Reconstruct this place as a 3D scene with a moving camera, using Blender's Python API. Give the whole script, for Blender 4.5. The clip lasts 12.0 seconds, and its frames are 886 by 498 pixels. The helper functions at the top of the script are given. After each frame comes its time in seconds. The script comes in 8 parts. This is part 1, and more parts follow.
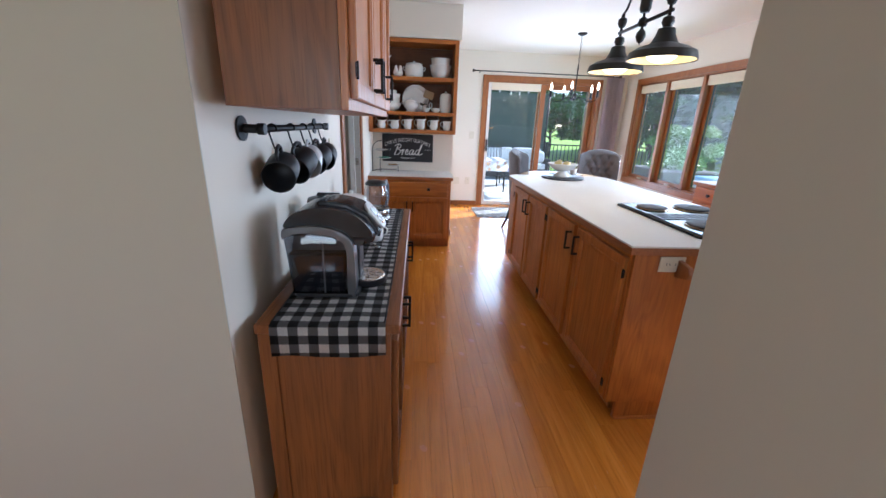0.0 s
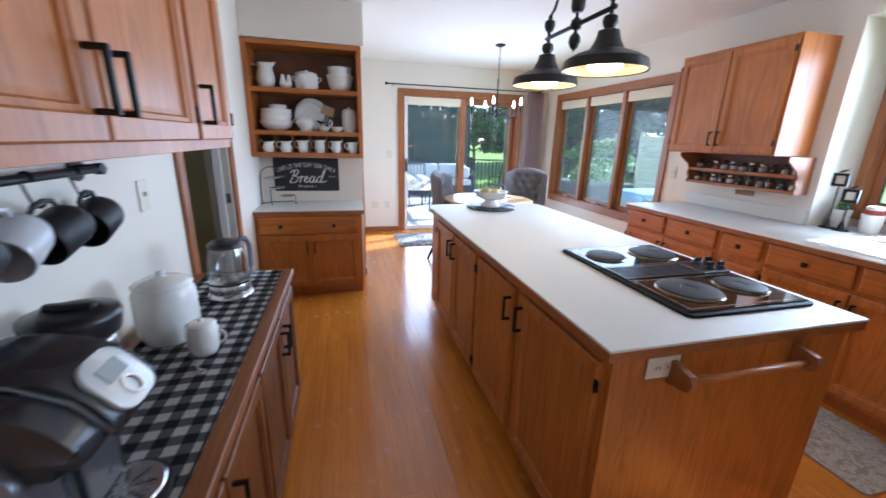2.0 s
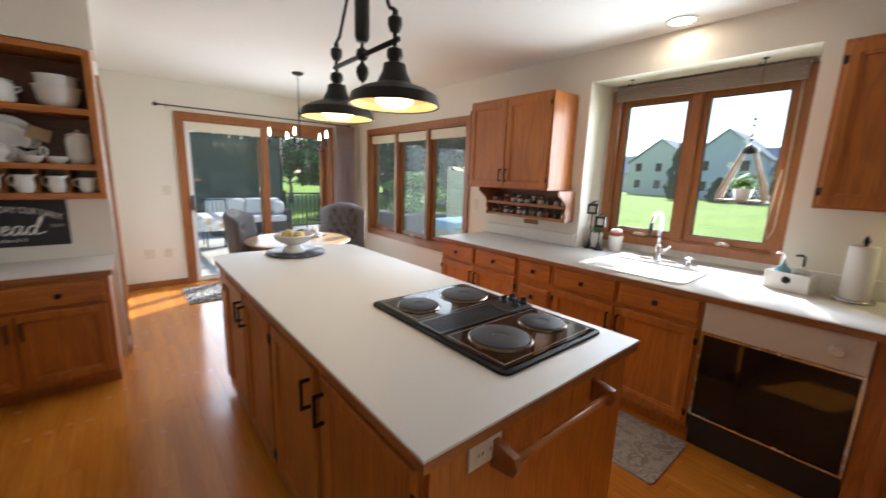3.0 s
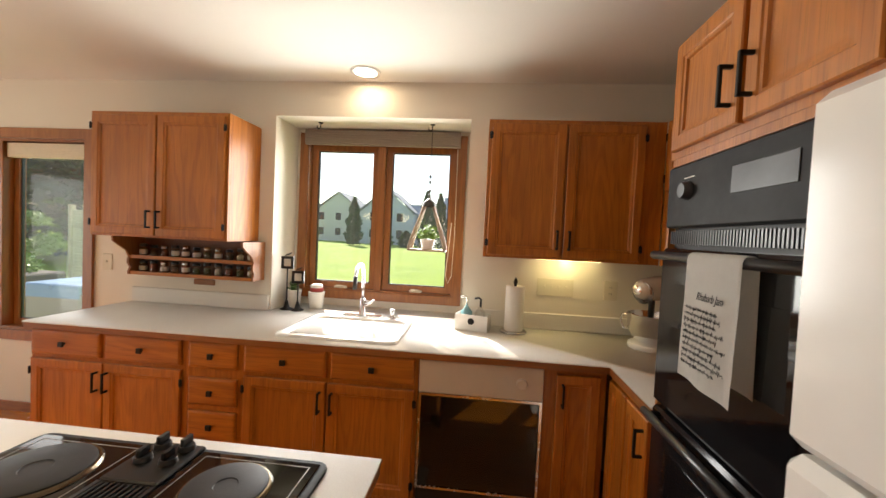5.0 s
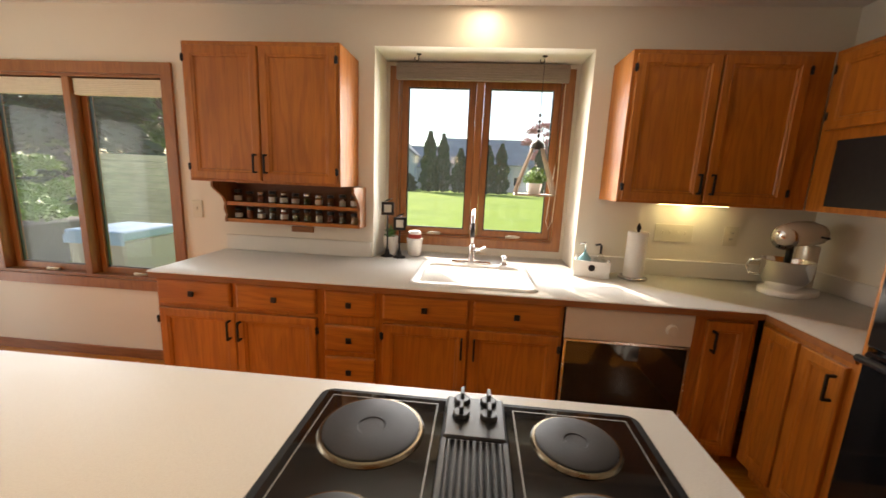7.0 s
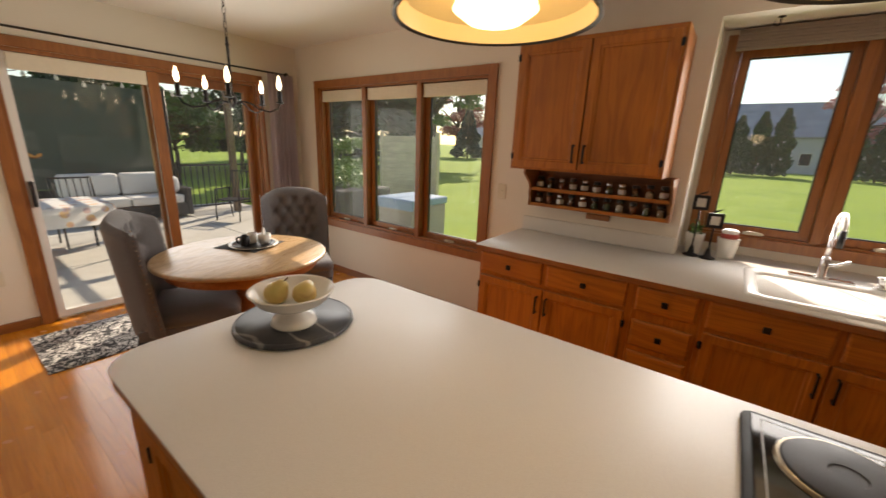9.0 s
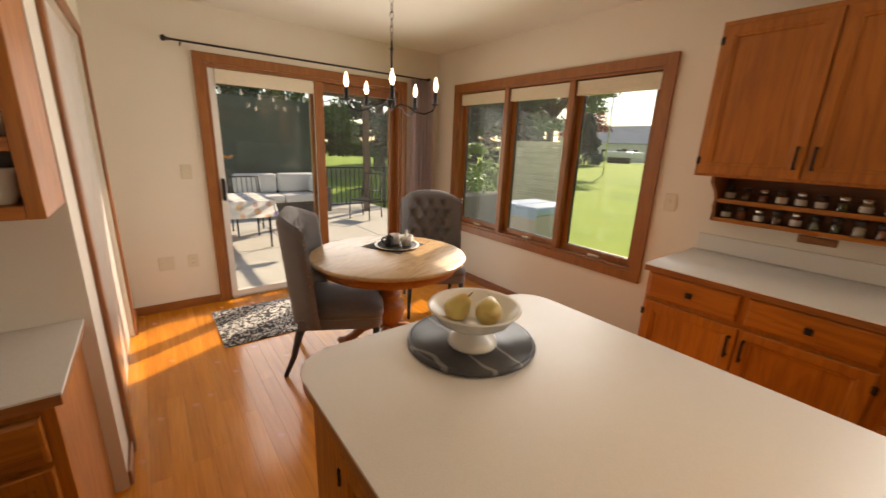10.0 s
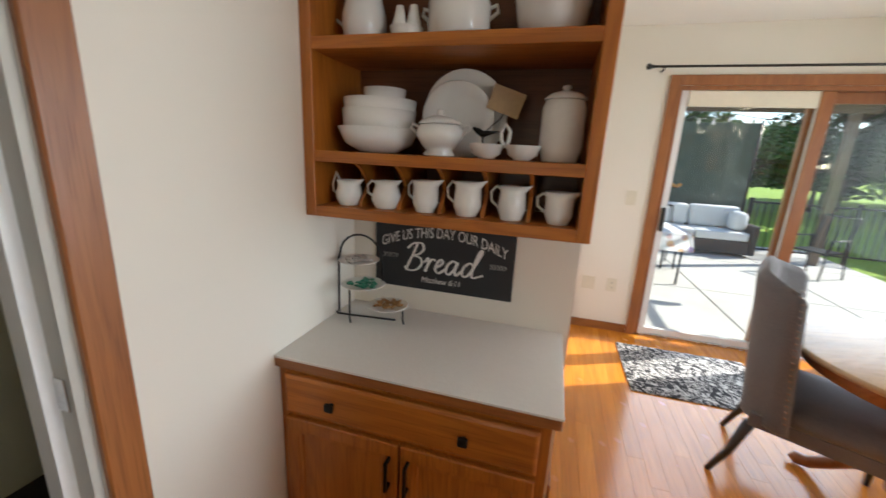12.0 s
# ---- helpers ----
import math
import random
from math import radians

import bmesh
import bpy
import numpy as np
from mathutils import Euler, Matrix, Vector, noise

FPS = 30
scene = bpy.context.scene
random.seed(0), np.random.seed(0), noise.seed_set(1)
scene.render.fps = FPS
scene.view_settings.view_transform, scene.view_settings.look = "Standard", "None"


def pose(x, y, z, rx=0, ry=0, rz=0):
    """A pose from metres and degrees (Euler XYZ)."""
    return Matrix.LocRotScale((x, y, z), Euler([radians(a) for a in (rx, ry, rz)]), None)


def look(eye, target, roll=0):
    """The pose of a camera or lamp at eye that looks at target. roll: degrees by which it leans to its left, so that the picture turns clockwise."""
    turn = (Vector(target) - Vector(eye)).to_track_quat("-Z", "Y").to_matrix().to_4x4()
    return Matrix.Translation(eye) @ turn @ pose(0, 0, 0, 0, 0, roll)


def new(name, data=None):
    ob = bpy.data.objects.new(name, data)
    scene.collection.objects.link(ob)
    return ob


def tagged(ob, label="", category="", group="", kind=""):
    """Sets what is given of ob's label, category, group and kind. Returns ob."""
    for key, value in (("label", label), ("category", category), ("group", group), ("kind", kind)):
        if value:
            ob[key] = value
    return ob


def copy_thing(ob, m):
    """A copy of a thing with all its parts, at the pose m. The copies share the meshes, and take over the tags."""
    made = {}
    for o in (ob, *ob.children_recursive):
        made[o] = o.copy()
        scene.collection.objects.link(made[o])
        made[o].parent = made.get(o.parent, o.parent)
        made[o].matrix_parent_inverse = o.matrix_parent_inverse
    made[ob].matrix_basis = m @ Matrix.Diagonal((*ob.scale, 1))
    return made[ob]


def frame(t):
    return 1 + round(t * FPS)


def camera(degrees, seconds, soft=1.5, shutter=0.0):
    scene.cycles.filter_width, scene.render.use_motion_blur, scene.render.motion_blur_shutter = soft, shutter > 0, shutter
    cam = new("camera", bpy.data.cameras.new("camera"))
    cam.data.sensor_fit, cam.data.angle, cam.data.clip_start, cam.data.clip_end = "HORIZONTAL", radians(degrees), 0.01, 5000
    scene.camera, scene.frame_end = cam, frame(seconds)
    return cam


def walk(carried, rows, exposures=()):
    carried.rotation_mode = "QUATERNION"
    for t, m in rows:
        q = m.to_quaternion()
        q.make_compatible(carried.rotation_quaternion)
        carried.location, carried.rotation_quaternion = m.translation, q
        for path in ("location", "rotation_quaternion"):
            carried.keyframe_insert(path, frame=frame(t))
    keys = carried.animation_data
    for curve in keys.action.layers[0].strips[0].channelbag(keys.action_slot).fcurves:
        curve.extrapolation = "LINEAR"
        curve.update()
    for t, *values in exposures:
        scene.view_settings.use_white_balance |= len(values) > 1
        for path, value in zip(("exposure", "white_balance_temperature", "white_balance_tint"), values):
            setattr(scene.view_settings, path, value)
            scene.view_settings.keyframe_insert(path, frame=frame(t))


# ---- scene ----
cam = camera(98.6, 12.0, soft=1.5, shutter=0.3)
PATH = [
    (0, (1.05, 1.029, 1.375), (1.191, 2.923, 0.751), 2.2),
    (0.5, (1.076, 1.185, 1.41), (1.217, 3.081, 0.79), 2.2),
    (1, (1.068, 1.404, 1.422), (1.212, 3.3, 0.805), 2.2),
    (1.5, (1.126, 1.581, 1.437), (1.35, 3.479, 0.847), 1.8),
    (2, (1.285, 1.736, 1.451), (1.771, 3.595, 0.898), 1.6),
    (2.5, (1.417, 1.847, 1.47), (2.259, 3.591, 0.972), 1.7),
    (3, (1.538, 1.965, 1.487), (2.806, 3.466, 1.113), 1.9),
    (3.5, (1.651, 2.031, 1.494), (3.29, 3.152, 1.258), 1.9),
    (3.7, (1.716, 2.055, 1.492), (3.455, 3.021, 1.292), 2.1),
    (5.3, (2.022, 2.375, 1.502), (4.018, 2.495, 1.439), 2.9),
    (5.5, (2.021, 2.455, 1.492), (4.018, 2.552, 1.425), 3.0),
    (6, (1.981, 2.663, 1.493), (3.975, 2.731, 1.347), 2.8),
    (6.5, (2.0, 2.866, 1.487), (3.981, 2.943, 1.218), 2.8),
    (6.7, (2.023, 2.937, 1.475), (3.997, 3.037, 1.167), 2.7),
    (8.3, (1.884, 3.387, 1.519), (3.665, 4.132, 0.996), 2.7),
    (8.5, (1.85, 3.432, 1.507), (3.58, 4.298, 0.998), 3.0),
    (9, (1.766, 3.536, 1.546), (3.321, 4.675, 1.013), 2.3),
    (9.5, (1.705, 3.727, 1.518), (3.107, 5.05, 0.984), 2.3),
    (10, (1.711, 3.878, 1.511), (2.893, 5.403, 0.985), 2.3),
    (10.5, (1.647, 3.978, 1.506), (2.502, 5.711, 0.991), 2.5),
    (11, (1.552, 4.089, 1.508), (1.977, 5.975, 0.998), 2.7),
    (11.5, (1.433, 4.165, 1.508), (1.401, 6.101, 1.006), 2.9),
    (12, (1.35, 4.265, 1.499), (0.825, 6.132, 1.01), 2.9),
]

EXPOSURES = [(0.0, 1.38, 5050, 11), (1.0, 1.50, 4950, 11), (1.5, 1.42, 4850, 11), (2.0, 1.30, 4900, 10), (2.5, 1.12, 5100, 8), (3.0, 0.86, 5900, 10), (3.5, 0.64, 6700, 13), (5.5, 1.00, 7300, 13), (6.5, 0.95, 7350, 14), (8.5, 0.27, 7600, 15), (9.0, 0.20, 7800, 17),
             (9.5, 0.26, 8050, 18), (10.0, 0.38, 8300, 18), (10.5, 0.44, 8500, 19), (11.0, 0.62, 8200, 21), (11.5, 0.74, 7100, 16), (12.0, 0.94, 6050, 9)]
walk(cam, [(t, look(eye, target, roll)) for t, eye, target, roll in PATH], EXPOSURES)

# ---- world, sun and large lights ----
SUN_DIR = Vector((0.87, 0.435, 0.69)).normalized()
world = bpy.data.worlds.new("world")
scene.world = world
world.use_nodes = True
wn = world.node_tree
sky = wn.nodes.new("ShaderNodeTexSky")
sky.sky_type = "NISHITA"
sky.sun_disc = False
sky.dust_density = 0.4
sky.sun_elevation = math.asin(SUN_DIR.z)
sky.sun_rotation = math.atan2(SUN_DIR.x, SUN_DIR.y)
wn.links.new(sky.outputs[0], wn.nodes["Background"].inputs[0])
wn.nodes["Background"].inputs[1].default_value = 0.15


def lamp(name, kind, m, energy, colour, **settings):
    data = bpy.data.lights.new(name, kind)
    data.energy, data.color = energy, colour
    if kind == "AREA":
        data.shape, data.size, data.size_y = "RECTANGLE", settings["size"], settings["size_y"]
        data.spread = radians(settings.get("spread", 180))
    elif kind == "SUN":
        data.angle = settings["angle"]
    else:
        data.shadow_soft_size = settings["radius"]
    ob = new(name, data)
    ob.matrix_world = m
    return ob


lamp("sun", "SUN", look(SUN_DIR * 30, (0, 0, 0)), 5.0, (1.0, 0.93, 0.82), angle=radians(0.5))
# daylight stand-ins at the openings; the hall one serves an unseen, added window
lamp("daylight_window", "AREA", look((4.50, 6.28, 1.36), (0, 6.28, 1.0)), 20, (0.86, 0.94, 1.0), size=2.1, size_y=1.4, spread=130)
lamp("daylight_slider", "AREA", look((3.12, 7.72, 1.06), (3.12, 0, 0.9)), 13, (0.86, 0.94, 1.0), size=1.8, size_y=1.9, spread=130)
lamp("daylight_sink", "AREA", look((4.80, 3.05, 1.60), (0, 3.05, 1.6)), 18, (0.90, 0.96, 1.0), size=1.1, size_y=1.0, spread=140)
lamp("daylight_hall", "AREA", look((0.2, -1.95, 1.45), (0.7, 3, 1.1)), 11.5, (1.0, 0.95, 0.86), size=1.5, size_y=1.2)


# ---- materials ----
class Mat:
    """A principled material with a few short ways to wire textures."""

    def __init__(self, name, rough=0.5, metal=0.0, colour=(0.8, 0.8, 0.8)):
        self.m = bpy.data.materials.new(name)
        self.m.use_nodes = True
        self.t = self.m.node_tree
        self.p = self.t.nodes["Principled BSDF"]
        self.set("Roughness", rough).set("Metallic", metal).set("Base Color", (*colour, 1))

    def set(self, key, value):
        self.p.inputs[key].default_value = value
        return self

    def node(self, kind, **inputs):
        n = self.t.nodes.new(kind)
        for k, v in inputs.items():
            k = k.replace("_", " ")
            if isinstance(v, bpy.types.NodeSocket):
                self.t.links.new(v, n.inputs[k])
            else:
                n.inputs[k].default_value = v
        return n

    def link(self, a, key):
        self.t.links.new(a, self.p.inputs[key])
        return self

    def coords(self, scale=(1, 1, 1), jitter=0.0):
        tc = self.t.nodes.new("ShaderNodeTexCoord")
        mp = self.t.nodes.new("ShaderNodeMapping")
        mp.inputs["Scale"].default_value = scale
        self.t.links.new(tc.outputs["Object"], mp.inputs["Vector"])
        if jitter:
            oi = self.t.nodes.new("ShaderNodeObjectInfo")
            mul = self.t.nodes.new("ShaderNodeMath")
            mul.operation = "MULTIPLY"
            mul.inputs[1].default_value = jitter
            self.t.links.new(oi.outputs["Random"], mul.inputs[0])
            cx = self.t.nodes.new("ShaderNodeCombineXYZ")
            for k in range(3):
                self.t.links.new(mul.outputs[0], cx.inputs[k])
            self.t.links.new(cx.outputs[0], mp.inputs["Location"])
        return mp.outputs[0]

    def noise(self, vec, scale, detail=4.0, rough=0.55, distort=0.0):
        n = self.node("ShaderNodeTexNoise", Vector=vec, Scale=scale, Detail=detail, Roughness=rough, Distortion=distort)
        return n.outputs["Fac"]

    def ramp(self, fac, *stops):
        r = self.t.nodes.new("ShaderNodeValToRGB")
        while len(r.color_ramp.elements) < len(stops):
            r.color_ramp.elements.new(0.5)
        for e, (pos, c) in zip(r.color_ramp.elements, stops):
            e.position, e.color = pos, (*c, 1) if len(c) == 3 else c
        self.t.links.new(fac, r.inputs[0])
        return r.outputs[0]

    def mix(self, fac, a, b, mode="MIX"):
        n = self.t.nodes.new("ShaderNodeMix")
        n.data_type, n.blend_type = "RGBA", mode
        for socket, v in ((n.inputs[0], fac), (n.inputs[6], a), (n.inputs[7], b)):
            if isinstance(v, bpy.types.NodeSocket):
                self.t.links.new(v, socket)
            else:
                socket.default_value = v if isinstance(v, float) else (*v, 1)
        return n.outputs[2]

    def bump(self, height, strength=0.2, distance=0.01):
        b = self.node("ShaderNodeBump", Height=height, Strength=strength, Distance=distance)
        return self.link(b.outputs[0], "Normal")


def grey(v):
    return (v, v, v)


def plain(name, colour, rough=0.5, metal=0.0, var=0.08, scale=30.0, bump=0.0):
    """Near-plain surface: a faint mottling at two scales."""
    m = Mat(name, rough, metal, colour)
    v = m.coords()
    n = m.mix(0.5, m.noise(v, scale), m.noise(v, scale * 0.12))
    lo, hi = tuple(c * (1 - var) for c in colour), tuple(min(1, c * (1 + var)) for c in colour)
    m.link(m.ramp(n, (0.3, lo), (0.7, hi)), "Base Color")
    m.link(m.ramp(n, (0.3, grey(max(0.02, rough * 0.85))), (0.7, grey(min(1, rough * 1.15)))), "Roughness")
    if bump:
        m.bump(m.noise(v, scale * 4), bump, 0.004)
    return m.m


def oak(name, axis, light=(0.46, 0.150, 0.015), dark=(0.27, 0.069, 0.006), rough=0.42):
    """Honey-stained oak: flat-sawn growth rings drawn out along one axis, short pores, a slow drift of tone."""
    m = Mat(name, rough)

    def along(across, length, jitter=9.0):
        k = [across] * 3
        k[axis] = length
        return m.coords(tuple(k), jitter=jitter)

    field = m.noise(along(5.5, 0.62), 1.0, 2, 0.45, 0.5)
    count = m.t.nodes.new("ShaderNodeMath")
    count.operation = "MULTIPLY"
    count.inputs[1].default_value = 78.0
    m.t.links.new(field, count.inputs[0])
    wave = m.t.nodes.new("ShaderNodeMath")
    wave.operation = "SINE"
    m.t.links.new(count.outputs[0], wave.inputs[0])
    streak, pore = m.noise(along(30.0, 1.4), 1.0, 4, 0.6, 0.8), m.noise(along(190.0, 6.0), 1.0, 3)
    mid = tuple(0.32 * p + 0.68 * q for p, q in zip(dark, light))
    c = m.ramp(wave.outputs[0], (0.0, light), (0.55, tuple(0.25 * p + 0.75 * q for p, q in zip(dark, light))), (1.0, mid))
    c = m.mix(1.0, c, m.ramp(streak, (0.3, grey(0.86)), (0.68, grey(1.06))), "MULTIPLY")
    c = m.mix(0.6, c, m.ramp(pore, (0.34, grey(0.62)), (0.46, grey(1.0))), "MULTIPLY")
    c = m.mix(1.0, c, m.ramp(m.noise(m.coords((2.2, 2.2, 2.2), jitter=5.0), 1.0, 2), (0.3, (0.86, 0.83, 0.80)), (0.7, grey(1.08))), "MULTIPLY")
    m.link(c, "Base Color")
    m.link(m.ramp(pore, (0.3, grey(rough * 1.3)), (0.6, grey(rough * 0.9))), "Roughness")
    m.bump(pore, 0.12, 0.002)
    m.set("Coat Weight", 0.18).set("Coat Roughness", 0.24)
    return m.m


OAK_X, OAK_Y, OAK_Z = oak("oak_grain_x", 0), oak("oak_grain_y", 1), oak("oak_grain_z", 2)
TRIM_X, TRIM_Y, TRIM_Z = [oak("trim_oak_" + n, k, (0.33, 0.118, 0.030), (0.20, 0.062, 0.015), 0.4) for k, n in enumerate("xyz")]
# coffee cabinet's worn oak; the wall cabinet's end panels use its dark tone too
WORN_X, WORN_Y, WORN_SHADED_Z = [oak("worn_dark_oak_" + n, k, (0.23, 0.076, 0.012), (0.115, 0.036, 0.006), 0.5) for k, n in enumerate("xyz")]
# a much darker oak for the shelf and rack backs and the pear stems
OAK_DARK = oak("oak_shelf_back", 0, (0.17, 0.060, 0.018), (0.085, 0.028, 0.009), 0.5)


def floor_oak():
    m = Mat("floor_oak", 0.24)
    v = m.coords((22, 1.3, 22), jitter=7.0)
    v2 = m.coords((190, 6, 190), jitter=7.0)
    n1, n2 = m.noise(v, 1.0, 5, 0.6, 1.0), m.noise(v2, 1.0, 3)
    c = m.ramp(n1, (0.3, (0.52, 0.174, 0.015)), (0.5, (0.64, 0.232, 0.021)), (0.7, (0.72, 0.288, 0.033)))
    c = m.mix(0.5, c, m.ramp(n2, (0.34, grey(0.72)), (0.46, grey(1.0))), "MULTIPLY")
    oi = m.t.nodes.new("ShaderNodeObjectInfo")
    c = m.mix(1.0, c, m.ramp(oi.outputs["Random"], (0.0, (0.90, 0.87, 0.85)), (1.0, (1.06, 1.06, 1.06))), "MULTIPLY")
    m.link(c, "Base Color")
    w = m.coords((1, 1, 1))
    m.link(m.ramp(m.noise(w, 3.0, 3), (0.3, grey(0.17)), (0.7, grey(0.30))), "Roughness")
    m.bump(n2, 0.05, 0.001)
    m.set("Coat Weight", 0.6).set("Coat Roughness", 0.12)
    return m.m


FLOOR = floor_oak()


def wall_paint(name, colour):
    m = Mat(name, 0.75, colour=colour)
    v = m.coords()
    big = m.noise(v, 0.9, 3)
    m.link(m.ramp(big, (0.3, tuple(c * 0.96 for c in colour)), (0.7, colour)), "Base Color")
    m.bump(m.mix(0.4, m.noise(v, 220, 2), m.noise(v, 40, 3)), 0.10, 0.003)
    return m.m


WALL = wall_paint("wall_paint_cream", (0.76, 0.70, 0.60))
CEILING = wall_paint("ceiling_paint_white", (0.82, 0.79, 0.73))
GREIGE = wall_paint("wall_greige", (0.54, 0.505, 0.42))
DIM_WALL = wall_paint("wall_paint_olive", (0.58, 0.54, 0.36))


def laminate():
    m = Mat("laminate_white", 0.45)
    v = m.coords()
    m.link(m.ramp(m.noise(v, 420, 2), (0.35, (0.64, 0.60, 0.55)), (0.6, (0.73, 0.70, 0.65))), "Base Color")
    m.link(m.ramp(m.noise(v, 6, 3), (0.3, grey(0.40)), (0.7, grey(0.52))), "Roughness")
    m.bump(m.noise(v, 700, 2), 0.04, 0.001)
    return m.m


LAMINATE = laminate()
BLACK_METAL = plain("black_iron", (0.018, 0.017, 0.017), 0.45, 0.6, 0.2, 60, 0.1)
BLACK_GLOSS = plain("black_gloss", (0.010, 0.010, 0.011), 0.10, 0.0, 0.15, 20)
BLACK_PLASTIC = plain("black_plastic", (0.016, 0.016, 0.018), 0.32, 0.0, 0.15, 40)
BLACK_GLASS = plain("black_glass", (0.006, 0.006, 0.007), 0.05, 0.0, 0.1, 10)
CHROME = plain("chrome", (0.78, 0.78, 0.80), 0.14, 1.0, 0.05, 20)
STEEL = plain("brushed_steel", (0.60, 0.60, 0.60), 0.26, 1.0, 0.08, 90)
WHITE_ENAMEL = plain("white_enamel", (0.80, 0.79, 0.76), 0.18, 0.0, 0.03, 12)
CERAMIC = plain("white_ceramic", (0.80, 0.78, 0.73), 0.16, 0.0, 0.05, 14)
WHITE_PLASTIC = plain("ivory_plastic", (0.66, 0.60, 0.47), 0.4, 0.0, 0.04, 20)


def glass(name, tint=(1, 1, 1), gloss=0.025):
    m = bpy.data.materials.new(name)
    m.use_nodes = True
    t = m.node_tree
    t.nodes.remove(t.nodes["Principled BSDF"])
    tr, gl = t.nodes.new("ShaderNodeBsdfTransparent"), t.nodes.new("ShaderNodeBsdfGlossy")
    tr.inputs[0].default_value = (*tint, 1)
    gl.inputs["Roughness"].default_value = 0.01
    mx = t.nodes.new("ShaderNodeMixShader")
    mx.inputs[0].default_value = gloss
    for p, q in ((tr.outputs[0], mx.inputs[1]), (gl.outputs[0], mx.inputs[2]), (mx.outputs[0], t.nodes["Material Output"].inputs[0])):
        t.links.new(p, q)
    return m


def hazed_glass():
    """Window glass with a thin translucent film that lays a bright haze over the view."""
    m = glass("window_glass", (0.97, 0.99, 0.98))
    t = m.node_tree
    film = t.nodes.new("ShaderNodeBsdfTranslucent")
    film.inputs[0].default_value = (0.85, 0.86, 0.86, 1)
    noise = t.nodes.new("ShaderNodeTexNoise")
    noise.inputs["Scale"].default_value = 3.0
    amount = t.nodes.new("ShaderNodeMapRange")
    amount.inputs["To Min"].default_value, amount.inputs["To Max"].default_value = 0.006, 0.018
    mx = t.nodes.new("ShaderNodeMixShader")
    before = t.nodes["Material Output"].inputs[0].links[0].from_socket
    for p, q in ((noise.outputs[0], amount.inputs[0]), (amount.outputs[0], mx.inputs[0]), (before, mx.inputs[1]), (film.outputs[0], mx.inputs[2]), (mx.outputs[0], t.nodes["Material Output"].inputs[0])):
        t.links.new(p, q)
    return m


GLASS = hazed_glass()


def glow(name, colour, strength):
    m = Mat(name, 0.4, colour=colour)
    m.set("Emission Color", (*colour, 1)).set("Emission Strength", strength)
    return m.m


# ---- mesh helpers ----
def thing(name, m, label, category, group="", kind=""):
    ob = new(name)
    ob.empty_display_size = 0.1
    ob.matrix_world = m
    return tagged(ob, label, category, group, kind)


def at(x, y, z, rz=0):
    return pose(x, y, z, 0, 0, rz)


def part(name, bm, material, parent=None, label=""):
    bmesh.ops.recalc_face_normals(bm, faces=bm.faces)
    me = bpy.data.meshes.new(name)
    bm.to_mesh(me)
    bm.free()
    for mat in (material if isinstance(material, (list, tuple)) else [material]):
        me.materials.append(mat)
    ob = new(name, me)
    ob.parent = parent
    return tagged(ob, label)


def box(bm, a, b, bevel=0.0, seg=1, m=None):
    """A box from corner a to corner b, its edges rounded by bevel."""
    lo, hi = [min(p, q) for p, q in zip(a, b)], [max(p, q) for p, q in zip(a, b)]
    vs = [bm.verts.new((x, y, z)) for x in (lo[0], hi[0]) for y in (lo[1], hi[1]) for z in (lo[2], hi[2])]
    fs = [bm.faces.new([vs[i] for i in f]) for f in ((0, 1, 3, 2), (4, 6, 7, 5), (0, 4, 5, 1), (2, 3, 7, 6), (0, 2, 6, 4), (1, 5, 7, 3))]
    made = vs
    if bevel:
        r = bmesh.ops.bevel(bm, geom=list({e for f in fs for e in f.edges}), offset=bevel, segments=seg, affect="EDGES", profile=0.5)
        made = list({v for f in r["faces"] for v in f.verts} | {v for v in vs if v.is_valid})
    if m is not None:
        bmesh.ops.transform(bm, matrix=m, verts=[v for v in made if v.is_valid])
    return bm


def boxes(*items, bevel=0.0):
    bm = bmesh.new()
    for a, b in items:
        box(bm, a, b, bevel)
    return bm


def smooth(bm, flat_above=40):
    for f in bm.faces:
        f.smooth = True
    for e in bm.edges:
        if len(e.link_faces) == 2 and e.calc_face_angle(0) > radians(flat_above):
            e.smooth = False
    return bm


def lathe(bm, profile, seg=24, m=None, flat=38):
    """Turn a profile of (radius, height) about z."""
    rings, made = [], []
    for r, z in profile:
        if r < 1e-5:
            ring = [bm.verts.new((0, 0, z))]
        else:
            ring = [bm.verts.new((r * math.cos(k * math.tau / seg), r * math.sin(k * math.tau / seg), z)) for k in range(seg)]
        rings.append(ring)
        made += ring
    for a, b in zip(rings, rings[1:]):
        for k in range(seg):
            q = [a[k % len(a)], a[(k + 1) % len(a)], b[(k + 1) % len(b)], b[k % len(b)]]
            q = list(dict.fromkeys(q))
            if len(q) > 2:
                bm.faces.new(q)
    if m is not None:
        bmesh.ops.transform(bm, matrix=m, verts=made)
    return smooth(bm, flat)


